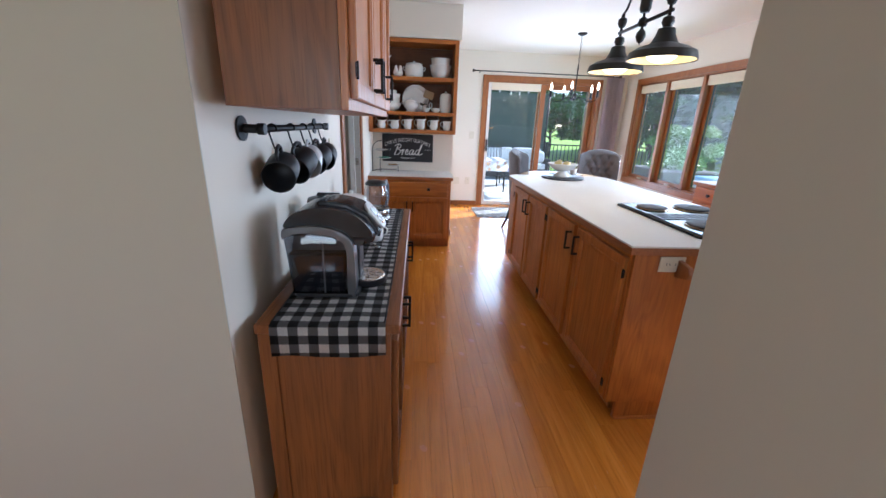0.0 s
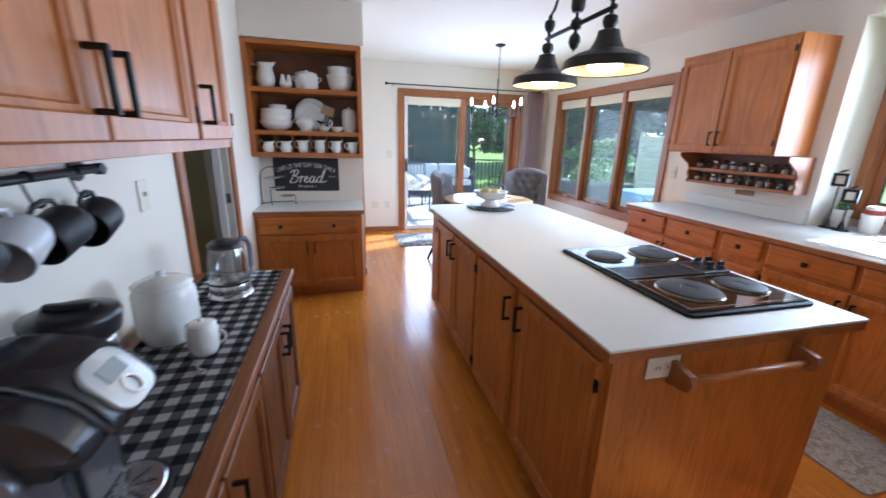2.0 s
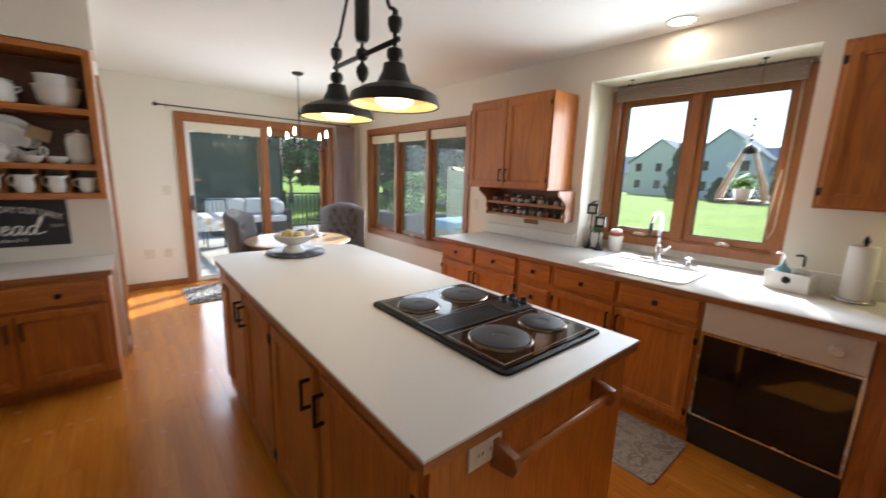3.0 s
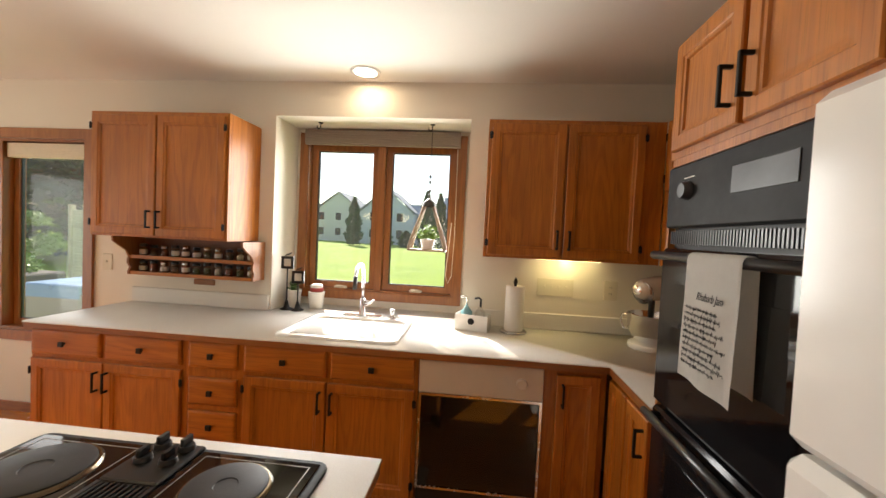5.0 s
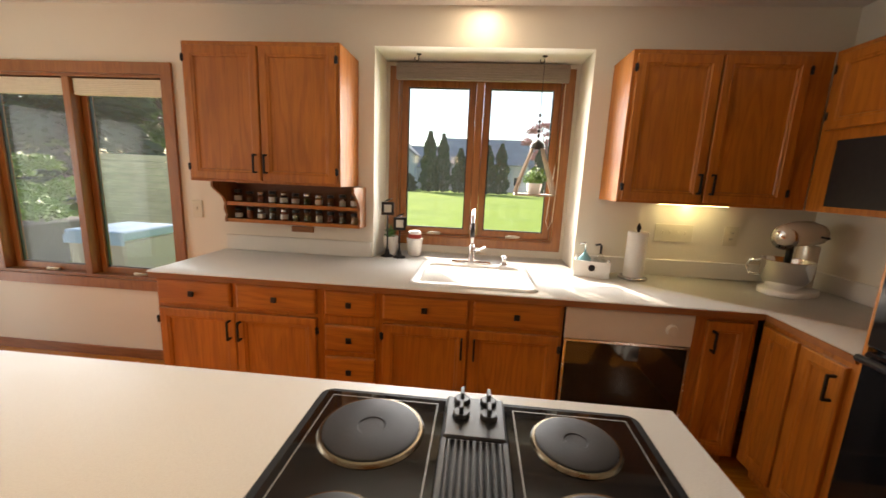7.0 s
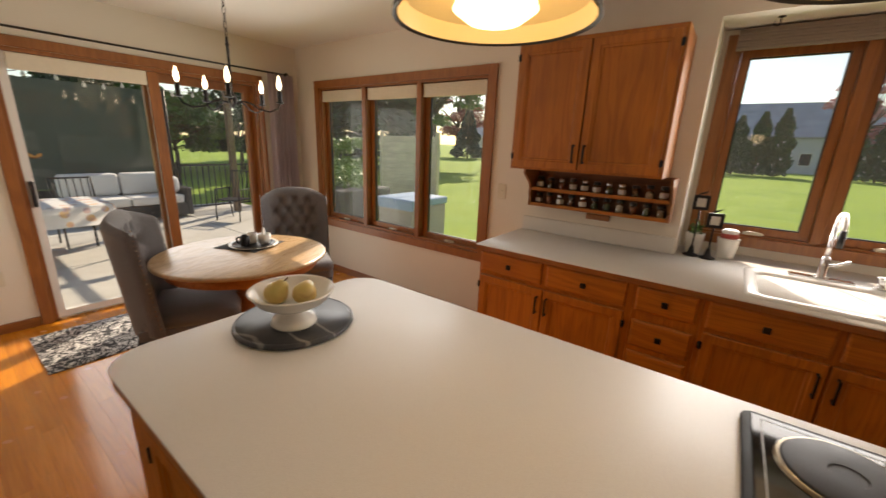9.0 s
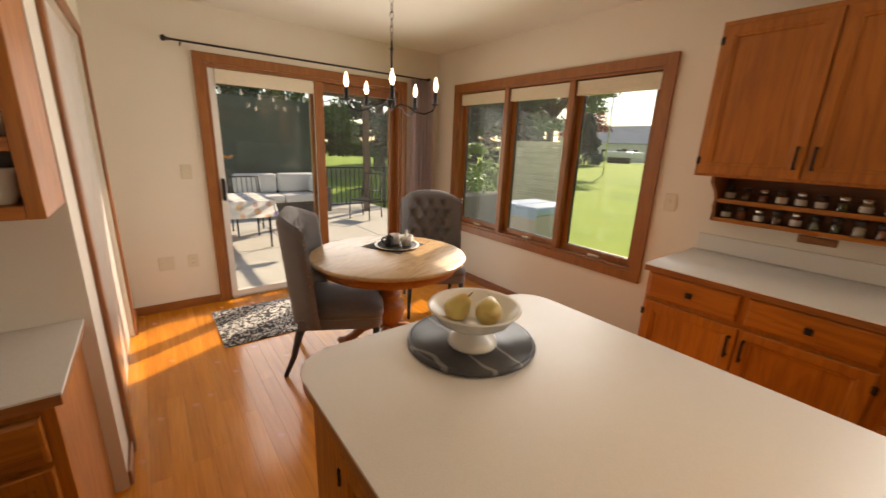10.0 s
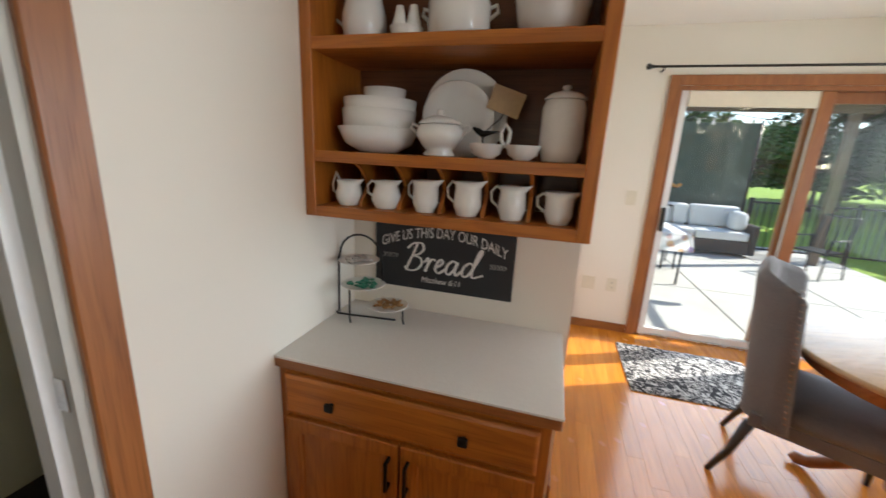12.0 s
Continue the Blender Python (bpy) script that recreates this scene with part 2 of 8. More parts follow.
def tube(bm, pts, r, seg=8, closed=False, radii=None):
    """A round bar along points."""
    pts = [Vector(p) for p in pts]
    n, rings, up = len(pts), [], None
    for i, p in enumerate(pts):
        a, b = pts[i - 1] if i or closed else p, pts[(i + 1) % n] if i < n - 1 or closed else p
        d = (b - a).normalized()
        if up is None:
            up = d.orthogonal().normalized()
        side = d.cross(up).normalized()
        up = side.cross(d).normalized()
        rr = radii[i] if radii else r
        rings.append([bm.verts.new(p + rr * (math.cos(k * math.tau / seg) * up + math.sin(k * math.tau / seg) * side)) for k in range(seg)])
    pairs = list(zip(rings, rings[1:])) + ([(rings[-1], rings[0])] if closed else [])
    for a, b in pairs:
        for k in range(seg):
            bm.faces.new((a[k], a[(k + 1) % seg], b[(k + 1) % seg], b[k]))
    if not closed:
        bm.faces.new(rings[0])
        bm.faces.new(rings[-1])
    return smooth(bm, 50)


def arc(c, r, a0, a1, n, plane="xz"):
    """Points of an arc about c, in degrees."""
    i, j = "xyz".index(plane[0]), "xyz".index(plane[1])
    out = []
    for k in range(n + 1):
        a = radians(a0 + (a1 - a0) * k / n)
        p = list(c)
        p[i] += r * math.cos(a)
        p[j] += r * math.sin(a)
        out.append(tuple(p))
    return out


def prism(bm, outline, z0, z1, bevel=0.0, m=None):
    """An upright prism on an outline of (x, y)."""
    lo = [bm.verts.new((x, y, z0)) for x, y in outline]
    hi = [bm.verts.new((x, y, z1)) for x, y in outline]
    fs = [bm.faces.new(lo[::-1]), bm.faces.new(hi)]
    for k in range(len(lo)):
        j = (k + 1) % len(lo)
        fs.append(bm.faces.new((lo[k], lo[j], hi[j], hi[k])))
    made = lo + hi
    if bevel:
        es = [e for e in set(fs[0].edges) | set(fs[1].edges)]
        r = bmesh.ops.bevel(bm, geom=es, offset=bevel, segments=2, affect="EDGES", profile=0.5)
        made = [v for f in r["faces"] for v in f.verts] + made
    if m is not None:
        bmesh.ops.transform(bm, matrix=m, verts=list({v for v in made if v.is_valid}))
    return smooth(bm, 32)


# ---- structure ----
XL, XW, YB, YS, CEIL = 0.52, 4.57, 0.95, 7.80, 2.52
T = 0.14


def wall(name, pieces, material=WALL, label="cream painted plaster wall", category="wall"):
    return tagged(part(name, boxes(*pieces), material), label, category, kind="structure")


# window wall, with the wide window and the sink recess
RY0, RY1, RZ1, RX = 2.378, 3.739, 2.282, 4.90
WY0, WY1, WZ0, WZ1 = 5.20, 7.37, 0.63, 2.08
wall("wall_east", [((XW, YB - T, -0.1), (XW + T, RY0, CEIL)), ((XW, RY0, -0.1), (XW + T, RY1, 0.88)), ((XW, RY0, RZ1), (XW + T, RY1, CEIL)),
                   ((XW, RY1, -0.1), (XW + T, WY0, CEIL)), ((XW, WY0, -0.1), (XW + T, WY1, WZ0)), ((XW, WY0, WZ1), (XW + T, WY1, CEIL)), ((XW, WY1, -0.1), (XW + T, YS + T, CEIL))])
SX0, SX1, SZ1 = 2.18, 4.07, 2.09
wall("wall_north", [((1.47, YS, -0.1), (SX0, YS + T, CEIL)), ((SX0, YS, SZ1), (SX1, YS + T, CEIL)), ((SX1, YS, -0.1), (XW, YS + T, CEIL))])
wall("wall_hutch", [((XL - T, 5.75, -0.1), (1.47, 5.75 + T, CEIL))])
wall("soffit", [((XL, 5.41, 2.20), (1.49, 5.75, CEIL))], label="cream painted soffit over the dish shelves")
wall("wall_west_far", [((1.47 - T, 5.89, -0.1), (1.47, 6.05, CEIL)), ((1.47 - T, 6.05, 2.08), (1.47, 7.40, CEIL)), ((1.47 - T, 7.40, -0.1), (1.47, YS + T, CEIL))])
wall("wall_west", [((XL - T, 2.03, -0.1), (XL, 3.87, CEIL)), ((XL - T, 3.87, 2.07), (XL, 4.70, CEIL)), ((XL - T, 4.70, -0.1), (XL, 5.75, CEIL))])
# entry faces take a darker greige tone than the kitchen's cream walls
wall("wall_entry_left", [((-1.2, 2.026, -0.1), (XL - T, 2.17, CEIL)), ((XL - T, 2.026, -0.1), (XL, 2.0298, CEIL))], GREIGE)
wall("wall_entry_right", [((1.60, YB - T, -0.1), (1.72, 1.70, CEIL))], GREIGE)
wall("wall_south", [((1.72, YB - T, -0.1), (XW, YB, CEIL))])
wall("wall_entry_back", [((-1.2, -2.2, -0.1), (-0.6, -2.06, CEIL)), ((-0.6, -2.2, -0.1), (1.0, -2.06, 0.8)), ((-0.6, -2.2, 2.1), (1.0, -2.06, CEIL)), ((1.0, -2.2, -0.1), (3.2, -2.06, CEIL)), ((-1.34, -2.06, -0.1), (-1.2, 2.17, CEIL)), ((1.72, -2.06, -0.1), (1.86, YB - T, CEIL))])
wall("ceiling", [((-1.34, -2.2, CEIL), (XW + T, YS + T, CEIL + 0.12))], CEILING, "white lightly textured ceiling", "ceiling")
wall("subfloor", [((-1.34, -2.2, -0.12), (XW + T, YS + T, -0.012))], OAK_Y, "wooden subfloor", "floor")
# box of the sink recess, bumped out of the wall
rec = thing("recess", at(0, 0, 0), "cream painted recess round the sink window", "recess", kind="structure")
for a, b in [((XW + T, RY0 - 0.12, 0.80), (RX + 0.1, RY0, RZ1 + 0.12)), ((XW + T, RY1, 0.80), (RX + 0.1, RY1 + 0.12, RZ1 + 0.12)),
                ((XW + T, RY0, RZ1), (RX + 0.1, RY1, RZ1 + 0.12)), ((XW + T, RY0, 0.78), (RX + 0.1, RY1, 0.88)),
                ((RX, RY0, 0.88), (RX + 0.1, RY1, 0.975)), ((RX, RY0, 2.24), (RX + 0.1, RY1, RZ1)), ((RX, RY0, 0.975), (RX + 0.1, 2.42, 2.24)), ((RX, 3.70, 0.975), (RX + 0.1, RY1, 2.24))]:
    part("panel", boxes((a, b)), WALL, rec)


# ---- windows and the sliding door ----
def ring(bm, x0, y0, x1, y1, w, z0, z1, bevel=0.0):
    """A closed upright frame round an opening in local x and z, of depth y0 to y1."""
    loops = []
    for y in (y0, y1):
        for d in (0.0, w):
            loops.append([bm.verts.new((x, y, z)) for x, z in ((x0 + d, z0 + d), (x1 - d, z0 + d), (x1 - d, z1 - d), (x0 + d, z1 - d))])
    fo, fi, bo, bi = loops
    fs = []
    for k in range(4):
        j = (k + 1) % 4
        for a, b in ((fo, fi), (bo, bi), (fo, bo), (fi, bi)):
            fs.append(bm.faces.new((a[k], a[j], b[j], b[k])))
    if bevel:
        es = [e for e in {e for f in fs for e in f.edges} if e.calc_face_angle(0) > 0.5]
        bmesh.ops.bevel(bm, geom=es, offset=bevel, segments=1, affect="EDGES")
    return bm


def casement(parent, x0, x1, z0, z1, depth, sash, crank=True):
    """One sash with its glass, lock and crank."""
    s = part("sash", ring(bmesh.new(), x0, depth, x1, depth + 0.045, sash, z0, z1, 0.004), TRIM_Z, parent)
    seal = part("seal", ring(bmesh.new(), x0 + sash, depth + 0.012, x1 - sash, depth + 0.034, 0.007, z0 + sash, z1 - sash), BLACK_PLASTIC, s, "dark glazing seal")
    g = part("pane", boxes(((x0 + sash + 0.002, depth + 0.02, z0 + sash + 0.002), (x1 - sash - 0.002, depth + 0.026, z1 - sash - 0.002))), GLASS, s, "clear glass pane")
    g.visible_shadow = False
    if crank:
        bm = bmesh.new()
        xc = (x0 + x1) / 2
        box(bm, (xc - 0.05, depth - 0.03, z0 - 0.002), (xc + 0.05, depth - 0.002, z0 + 0.016), 0.005)
        tube(bm, [(xc - 0.03, depth - 0.03, z0 + 0.018), (xc + 0.02, depth - 0.045, z0 + 0.02), (xc + 0.055, depth - 0.04, z0 + 0.012)], 0.006, 6)
        part("crank", bm, WHITE_PLASTIC, s, "small beige window crank")
    return s


win = thing("window_1", at(XW, (WY0 + WY1) / 2, 0, -90), "wide three-part oak casement window with cream cellular shades", "window", kind="structure")
hw = (WY1 - WY0) / 2
part("casing", ring(bmesh.new(), -hw - 0.075, -0.022, hw + 0.075, -0.001, 0.075, WZ0 - 0.075, WZ1 + 0.075, 0.004), TRIM_Z, win)
part("jamb", ring(bmesh.new(), -hw, 0.0, hw, T - 0.002, 0.02, WZ0, WZ1), TRIM_Z, win)
bay = (2 * hw - 0.04 - 2 * 0.06) / 3
SHADE = plain("shade_fabric_cream", (0.74, 0.66, 0.52), 0.8, 0, 0.06, 40)
for k in range(3):
    a = -hw + 0.02 + k * (bay + 0.06)
    if k:
        part("mullion", boxes(((a - 0.058, -0.012, WZ0 + 0.021), (a - 0.002, T - 0.01, WZ1 - 0.021)), bevel=0.004), TRIM_Z, win)
    casement(win, a + 0.002, a + bay - 0.002, WZ0 + 0.022, WZ1 - 0.022, 0.06, 0.045)
    bm = bmesh.new()
    for j in range(9):
        box(bm, (a + 0.006, 0.008 + 0.003 * (j % 2), WZ1 - 0.030 - 0.012 * (j + 1)), (a + bay - 0.006, 0.05 - 0.003 * (j % 2), WZ1 - 0.030 - 0.012 * j), 0.003)
    part("shade", bm, SHADE, win, "raised cream cellular shade")
    bm = bmesh.new()
    for zz in (1.05, 1.62):
        box(bm, (a + bay - 0.030, 0.035, zz), (a + bay - 0.012, 0.058, zz + 0.07), 0.004)
        tube(bm, [(a + bay - 0.02, 0.034, zz + 0.03), (a + bay - 0.02, 0.022, zz + 0.05), (a + bay - 0.02, 0.020, zz + 0.09)], 0.005, 6)
    if k < 2:
        part("lock", bm, STEEL, win, "metal sash locks")
    else:
        bm.free()

win2 = thing("window_2", at(RX, 3.06, 0, -90), "two-part oak casement window over the sink with a raised blind", "window", kind="structure")
part("casing", ring(bmesh.new(), -0.65, -0.022, 0.65, -0.001, 0.065, 0.972, 2.25, 0.004), TRIM_Z, win2)
part("jamb", ring(bmesh.new(), -0.585, 0.0, 0.585, 0.09, 0.015, 1.035, 2.185), TRIM_Z, win2)
part("mullion", boxes(((-0.028, -0.012, 1.05), (0.028, 0.09, 2.17)), bevel=0.004), TRIM_Z, win2)
casement(win2, -0.568, -0.03, 1.052, 2.168, 0.03, 0.045)
casement(win2, 0.03, 0.568, 1.052, 2.168, 0.03, 0.045)
bm = bmesh.new()
for j in range(7):
    box(bm, (-0.60, -0.055 - 0.004 * (j % 2), 2.155 + 0.0165 * j), (0.60, -0.024, 2.170 + 0.0165 * j), 0.002)
part("blind", bm, plain("blind_taupe", (0.30, 0.24, 0.20), 0.6), win2, "raised taupe slatted blind")
part("blind_cord", tube(bmesh.new(), [(0.58, -0.03, 2.15), (0.585, -0.035, 1.5), (0.575, -0.035, 1.2), (0.55, -0.035, 1.14), (0.53, -0.035, 1.2), (0.56, -0.035, 1.6)], 0.003, 5), SHADE, win2)

sl = thing("door_1", at((SX0 + SX1) / 2, YS, 0, 0), "oak-framed sliding glass patio door, closed", "sliding door", kind="structure")
hs = (SX1 - SX0) / 2
bm = bmesh.new()
for a, b in (((-hs - 0.07, -0.022, 0), (-hs, -0.001, SZ1 + 0.075)), ((hs, -0.022, 0), (hs + 0.07, -0.001, SZ1 + 0.075)), ((-hs, -0.022, SZ1), (hs, -0.001, SZ1 + 0.075))):
    box(bm, a, b, 0.004)
part("casing", bm, TRIM_Z, sl)
bm = bmesh.new()
for a, b in (((-hs, 0, 0), (-hs + 0.03, T - 0.002, SZ1)), ((hs - 0.03, 0, 0), (hs, T - 0.002, SZ1)), ((-hs + 0.03, 0, SZ1 - 0.03), (hs - 0.03, T - 0.002, SZ1))):
    box(bm, a, b)
part("jamb", bm, TRIM_Z, sl)
part("sill", boxes(((-hs, 0.0, -0.01), (hs, T + 0.03, 0.02)), bevel=0.004), STEEL, sl, "metal door track")
for x0, x1, d, mat_, nm in ((-hs + 0.031, 0.03, 0.015, WHITE_ENAMEL, "sliding_panel"), (-0.05, hs - 0.031, 0.07, TRIM_Z, "fixed_panel")):
    w = 0.05 if mat_ is WHITE_ENAMEL else 0.075
    p = part(nm, ring(bmesh.new(), x0, d, x1, d + 0.042, w, 0.022, SZ1 - 0.032, 0.004), mat_, sl)
    g = part("pane", boxes(((x0 + w, d + 0.018, 0.022 + w), (x1 - w, d + 0.024, SZ1 - 0.032 - w))), GLASS, p, "clear glass pane")
    g.visible_shadow = False
part("header", boxes(((-hs + 0.081, -0.004, SZ1 - 0.150), (-0.032, 0.013, SZ1 - 0.034)), bevel=0.004), SHADE, sl, "cream shade cassette")
part("meeting_stile", boxes(((-0.03, -0.010, 0.03), (0.055, 0.012, SZ1 - 0.035)), bevel=0.004), TRIM_Z, sl)
part("door_handle", boxes(((-hs + 0.045, -0.02, 0.95), (-hs + 0.07, 0.014, 1.15)), bevel=0.006), BLACK_PLASTIC, sl, "black pull handle")


# ---- cabinets ----
def door_front(parent, x0, z0, x1, z1, name="door", rail=0.058, drawer=False):
    """A framed front standing proud of the cabinet's face at local y = 0, moulded in steps towards its panel."""
    bm = bmesh.new()
    y0, y1 = -0.021, -0.001
    if drawer:
        steps = ((0.0, y1), (0.0, y0 + 0.007), (0.004, y0 + 0.003), (0.012, y0))
    else:
        steps = ((0.0, y1), (0.0, y0 + 0.004), (0.004, y0), (rail - 0.014, y0), (rail - 0.010, y0 + 0.004), (rail, y0 + 0.005), (rail + 0.004, y0 + 0.012), (rail + 0.016, y0 + 0.013))
    loops = [[bm.verts.new((x, y, z)) for x, z in ((x0 + d, z0 + d), (x1 - d, z0 + d), (x1 - d, z1 - d), (x0 + d, z1 - d))] for d, y in steps]
    for a, b in zip(loops, loops[1:]):
        for k in range(4):
            j = (k + 1) % 4
            bm.faces.new((a[k], a[j], b[j], b[k]))
    bm.faces.new(loops[0])
    bm.faces.new(loops[-1])
    return part(name, bm, OAK_X if drawer else OAK_Z, parent)


def bar_pull(parent, x, z, length=0.1, y=-0.021, upright=True):
    bm = bmesh.new()
    r = 0.0055
    for s in (-1, 1):
        a = (x, y, z + s * length / 2) if upright else (x + s * length / 2, y, z)
        b = (a[0], y - 0.03, a[2])
        box(bm, (a[0] - r, y - 0.034, a[2] - r), (a[0] + r, y, a[2] + r), 0.0015)
    e = length / 2 + r
    if upright:
        box(bm, (x - r, y - 0.036, z - e), (x + r, y - 0.026, z + e), 0.0015)
    else:
        box(bm, (x - e, y - 0.036, z - r), (x + e, y - 0.026, z + r), 0.0015)
    return part("handle", bm, BLACK_METAL, parent, "black square bar handle")


def knob(parent, x, z, y=-0.021):
    bm = bmesh.new()
    tube(bm, [(x, y, z), (x, y - 0.014, z)], 0.007, 8)
    box(bm, (x - 0.015, y - 0.026, z - 0.015), (x + 0.015, y - 0.013, z + 0.015), 0.003)
    return part("knob", bm, BLACK_METAL, parent, "black square knob")


def hinge(parent, x, z, y=-0.0215):
    bm = bmesh.new()
    tube(bm, [(x, y - 0.001, z - 0.022), (x, y - 0.001, z + 0.022)], 0.004, 6)
    box(bm, (x - 0.010, y, z - 0.018), (x + 0.010, y + 0.004, z + 0.018))
    return part("hinge", bm, BLACK_METAL, parent)


def cabinet(name, m, W, D, z0, z1, fronts, label, toe=0.0, group="", hinges=True):
    """A cabinet body with its face frame, fronts and pulls. Local x runs to the right, the front faces -y."""
    c = thing(name, m, label, "cabinet", group)
    t = 0.018
    for x in (0, W - t):
        part("side_panel", boxes(((x, 0.02, z0 + toe), (x + t, D, z1))), OAK_Z, c)
        if toe:
            part("plinth", boxes(((x, 0.0905, z0), (x + t, D, z0 + toe - 0.001))), OAK_Z, c)
    part("bottom_panel", boxes(((t, 0.02, z0 + toe), (W - t, D, z0 + toe + t))), OAK_Z, c)
    part("top_panel", boxes(((t, 0.02, z1 - t), (W - t, D, z1))), OAK_Z, c)
    part("back_panel", boxes(((t, D - 0.01, z0 + toe + t), (W - t, D, z1 - t))), OAK_Z, c)
    if toe:
        part("toe_kick", boxes(((0.0, 0.075, z0), (W, 0.09, z0 + toe - 0.001))), OAK_Z, c)
    bm = bmesh.new()
    box(bm, (0, 0, z0 + toe), (W, 0.019, z1), 0.001)
    part("face_frame", bm, OAK_Z, c)
    for kind, x0, a, x1, b, pull in fronts:
        if kind == "door":
            f = door_front(c, x0, a, x1, b)
            up = z0 > 1.0
            hz = a + 0.10 if up else b - 0.10
            if pull:
                bar_pull(f, x1 - 0.028 if pull == "r" else x0 + 0.028, hz)
                if hinges:
                    hx = x0 - 0.004 if pull == "r" else x1 + 0.004
                    hinge(f, hx, a + 0.07), hinge(f, hx, b - 0.07)
        else:
            f = door_front(c, x0, a, x1, b, "drawer", drawer=True)
            for kx in ((0.212, 0.655) if kind == "wide_drawer" else ((x0 + x1) / 2,)):
                knob(f, kx, (a + b) / 2)
    return c


# run under the window wall, from its far end towards the corner
FX = 3.93
def east(y):
    return at(FX, y, 0, -90)


CH = 0.872
cabinet("base_cabinet", east(4.80), 0.965, 0.62, 0, CH, [("drawer", 0.015, 0.725, 0.445, 0.865, ""), ("drawer", 0.477, 0.725, 0.93, 0.865, ""),
        ("door", 0.015, 0.13, 0.465, 0.70, "r"), ("door", 0.470, 0.13, 0.93, 0.70, "l")], "honey oak base cabinet with two drawers over two doors", 0.1, "base cabinets")
cabinet("drawer_cabinet", east(3.834), 0.31, 0.62, 0, CH, [("drawer", 0.012, 0.725, 0.29, 0.865, ""), ("drawer", 0.012, 0.52, 0.29, 0.67, ""), ("drawer", 0.012, 0.33, 0.29, 0.487, ""), ("drawer", 0.012, 0.13, 0.29, 0.30, "")],
        "honey oak cabinet with a stack of four drawers", 0.1, "base cabinets")
cabinet("sink_cabinet", east(3.523), 0.963, 0.62, 0, CH, [("drawer", 0.02, 0.725, 0.47, 0.865, ""), ("drawer", 0.50, 0.725, 0.945, 0.865, ""), ("door", 0.02, 0.13, 0.475, 0.70, "r"), ("door", 0.485, 0.13, 0.945, 0.70, "l")],
        "honey oak sink cabinet with two doors in shade", 0.1, "base cabinets")
cabinet("corner_cabinet", east(1.928), 0.30, 0.62, 0, CH, [("door", 0.06, 0.13, 0.27, 0.845, "l")], "narrow honey oak corner base cabinet", 0.1, "base cabinets", hinges=False)
cabinet("return_cabinet", at(FX - 0.005, 1.605, 0, 180), 0.482, 0.62, 0, CH, [("door", 0.03, 0.13, 0.23, 0.845, ""), ("door", 0.245, 0.13, 0.45, 0.845, "r")], "honey oak base cabinet beside the oven", 0.1, "base cabinets", hinges=False)
# wall cabinets
cabinet("wall_cabinet", at(4.232, 4.785, 0, -90), 0.94, 0.337, 1.40, 2.19, [("door", 0.02, 1.415, 0.462, 2.165, "r"), ("door", 0.472, 1.415, 0.92, 2.165, "l")], "honey oak wall cabinet with two doors above a spice rack", group="wall cabinets")
cabinet("wall_cabinet", at(4.262, 2.26, 0, -90), 0.985, 0.307, 1.39, 2.19, [("door", 0.02, 1.405, 0.44, 2.165, "r"), ("door", 0.452, 1.405, 0.87, 2.165, "l")], "honey oak wall cabinet with two doors beside the sink window", group="wall cabinets")
rc = cabinet("wall_cabinet", at(4.260, 1.27, 0, 180), 0.815, 0.318, 1.39, 2.19, [("door", 0.04, 1.80, 0.42, 2.165, "r"), ("door", 0.43, 1.80, 0.80, 2.165, "l")], "honey oak wall cabinet with a shade-black sheet for a cubby", group="wall cabinets")
# island
IX0, IX1, IY0, IY1 = 1.959, 2.963, 2.503, 4.89
isl = thing("kitchen_island", at(0, 0, 0), "honey oak kitchen island with a white laminate top", "kitchen island")
part("body", boxes(((2.01, 2.545, 0.10), (2.91, 4.79, 0.872))), OAK_Z, isl)
part("toe_kick", boxes(((2.06, 2.60, 0), (2.84, 4.75, 0.099))), OAK_Z, isl)
part("end_panel", boxes(((1.995, 2.525, 0.10), (2.915, 2.5445, 0.872)), bevel=0.001), OAK_Z, isl)
part("plinth", boxes(((2.045, 2.525, 0.0), (2.915, 2.5445, 0.0995)), bevel=0.001), OAK_Z, isl)
part("shoe_moulding", boxes(((2.045, 2.514, 0.0), (2.915, 2.5245, 0.018)), bevel=0.003), OAK_X, isl)
part("face_frame", boxes(((1.990, 2.5455, 0.10), (2.0095, 4.79, 0.872))), OAK_Z, isl)
for y0, y1, side in ((2.556, 3.071, "l"), (3.125, 3.60, "r"), (3.64, 4.071, "l"), (4.102, 4.559, "r")):
    f = door_front(isl, 0, 0.125, y1 - y0, 0.845)
    f.matrix_local = at(1.990, y1, 0, -90)
    bar_pull(f, 0.03 if side == "l" else y1 - y0 - 0.03, 0.745)
    # bars sit where neighbouring doors meet
    hx = -0.004 if side == "r" else y1 - y0 + 0.004
    hinge(f, hx, 0.20), hinge(f, hx, 0.77)


def rounded(x0, y0, x1, y1, r, corners, n=8):
    """An outline with some of its corners (sw, se, ne, nw) rounded."""
    out = []
    for key, cx, cy, sx, sy, a0 in (("sw", x0, y0, 1, 1, 180), ("se", x1, y0, -1, 1, 270), ("ne", x1, y1, -1, -1, 0), ("nw", x0, y1, 1, -1, 90)):
        if key in corners:
            out += [(cx + sx * r + r * math.cos(radians(a0 + 90 * k / n)), cy + sy * r + r * math.sin(radians(a0 + 90 * k / n))) for k in range(n + 1)]
        else:
            out.append((cx, cy))
    return out


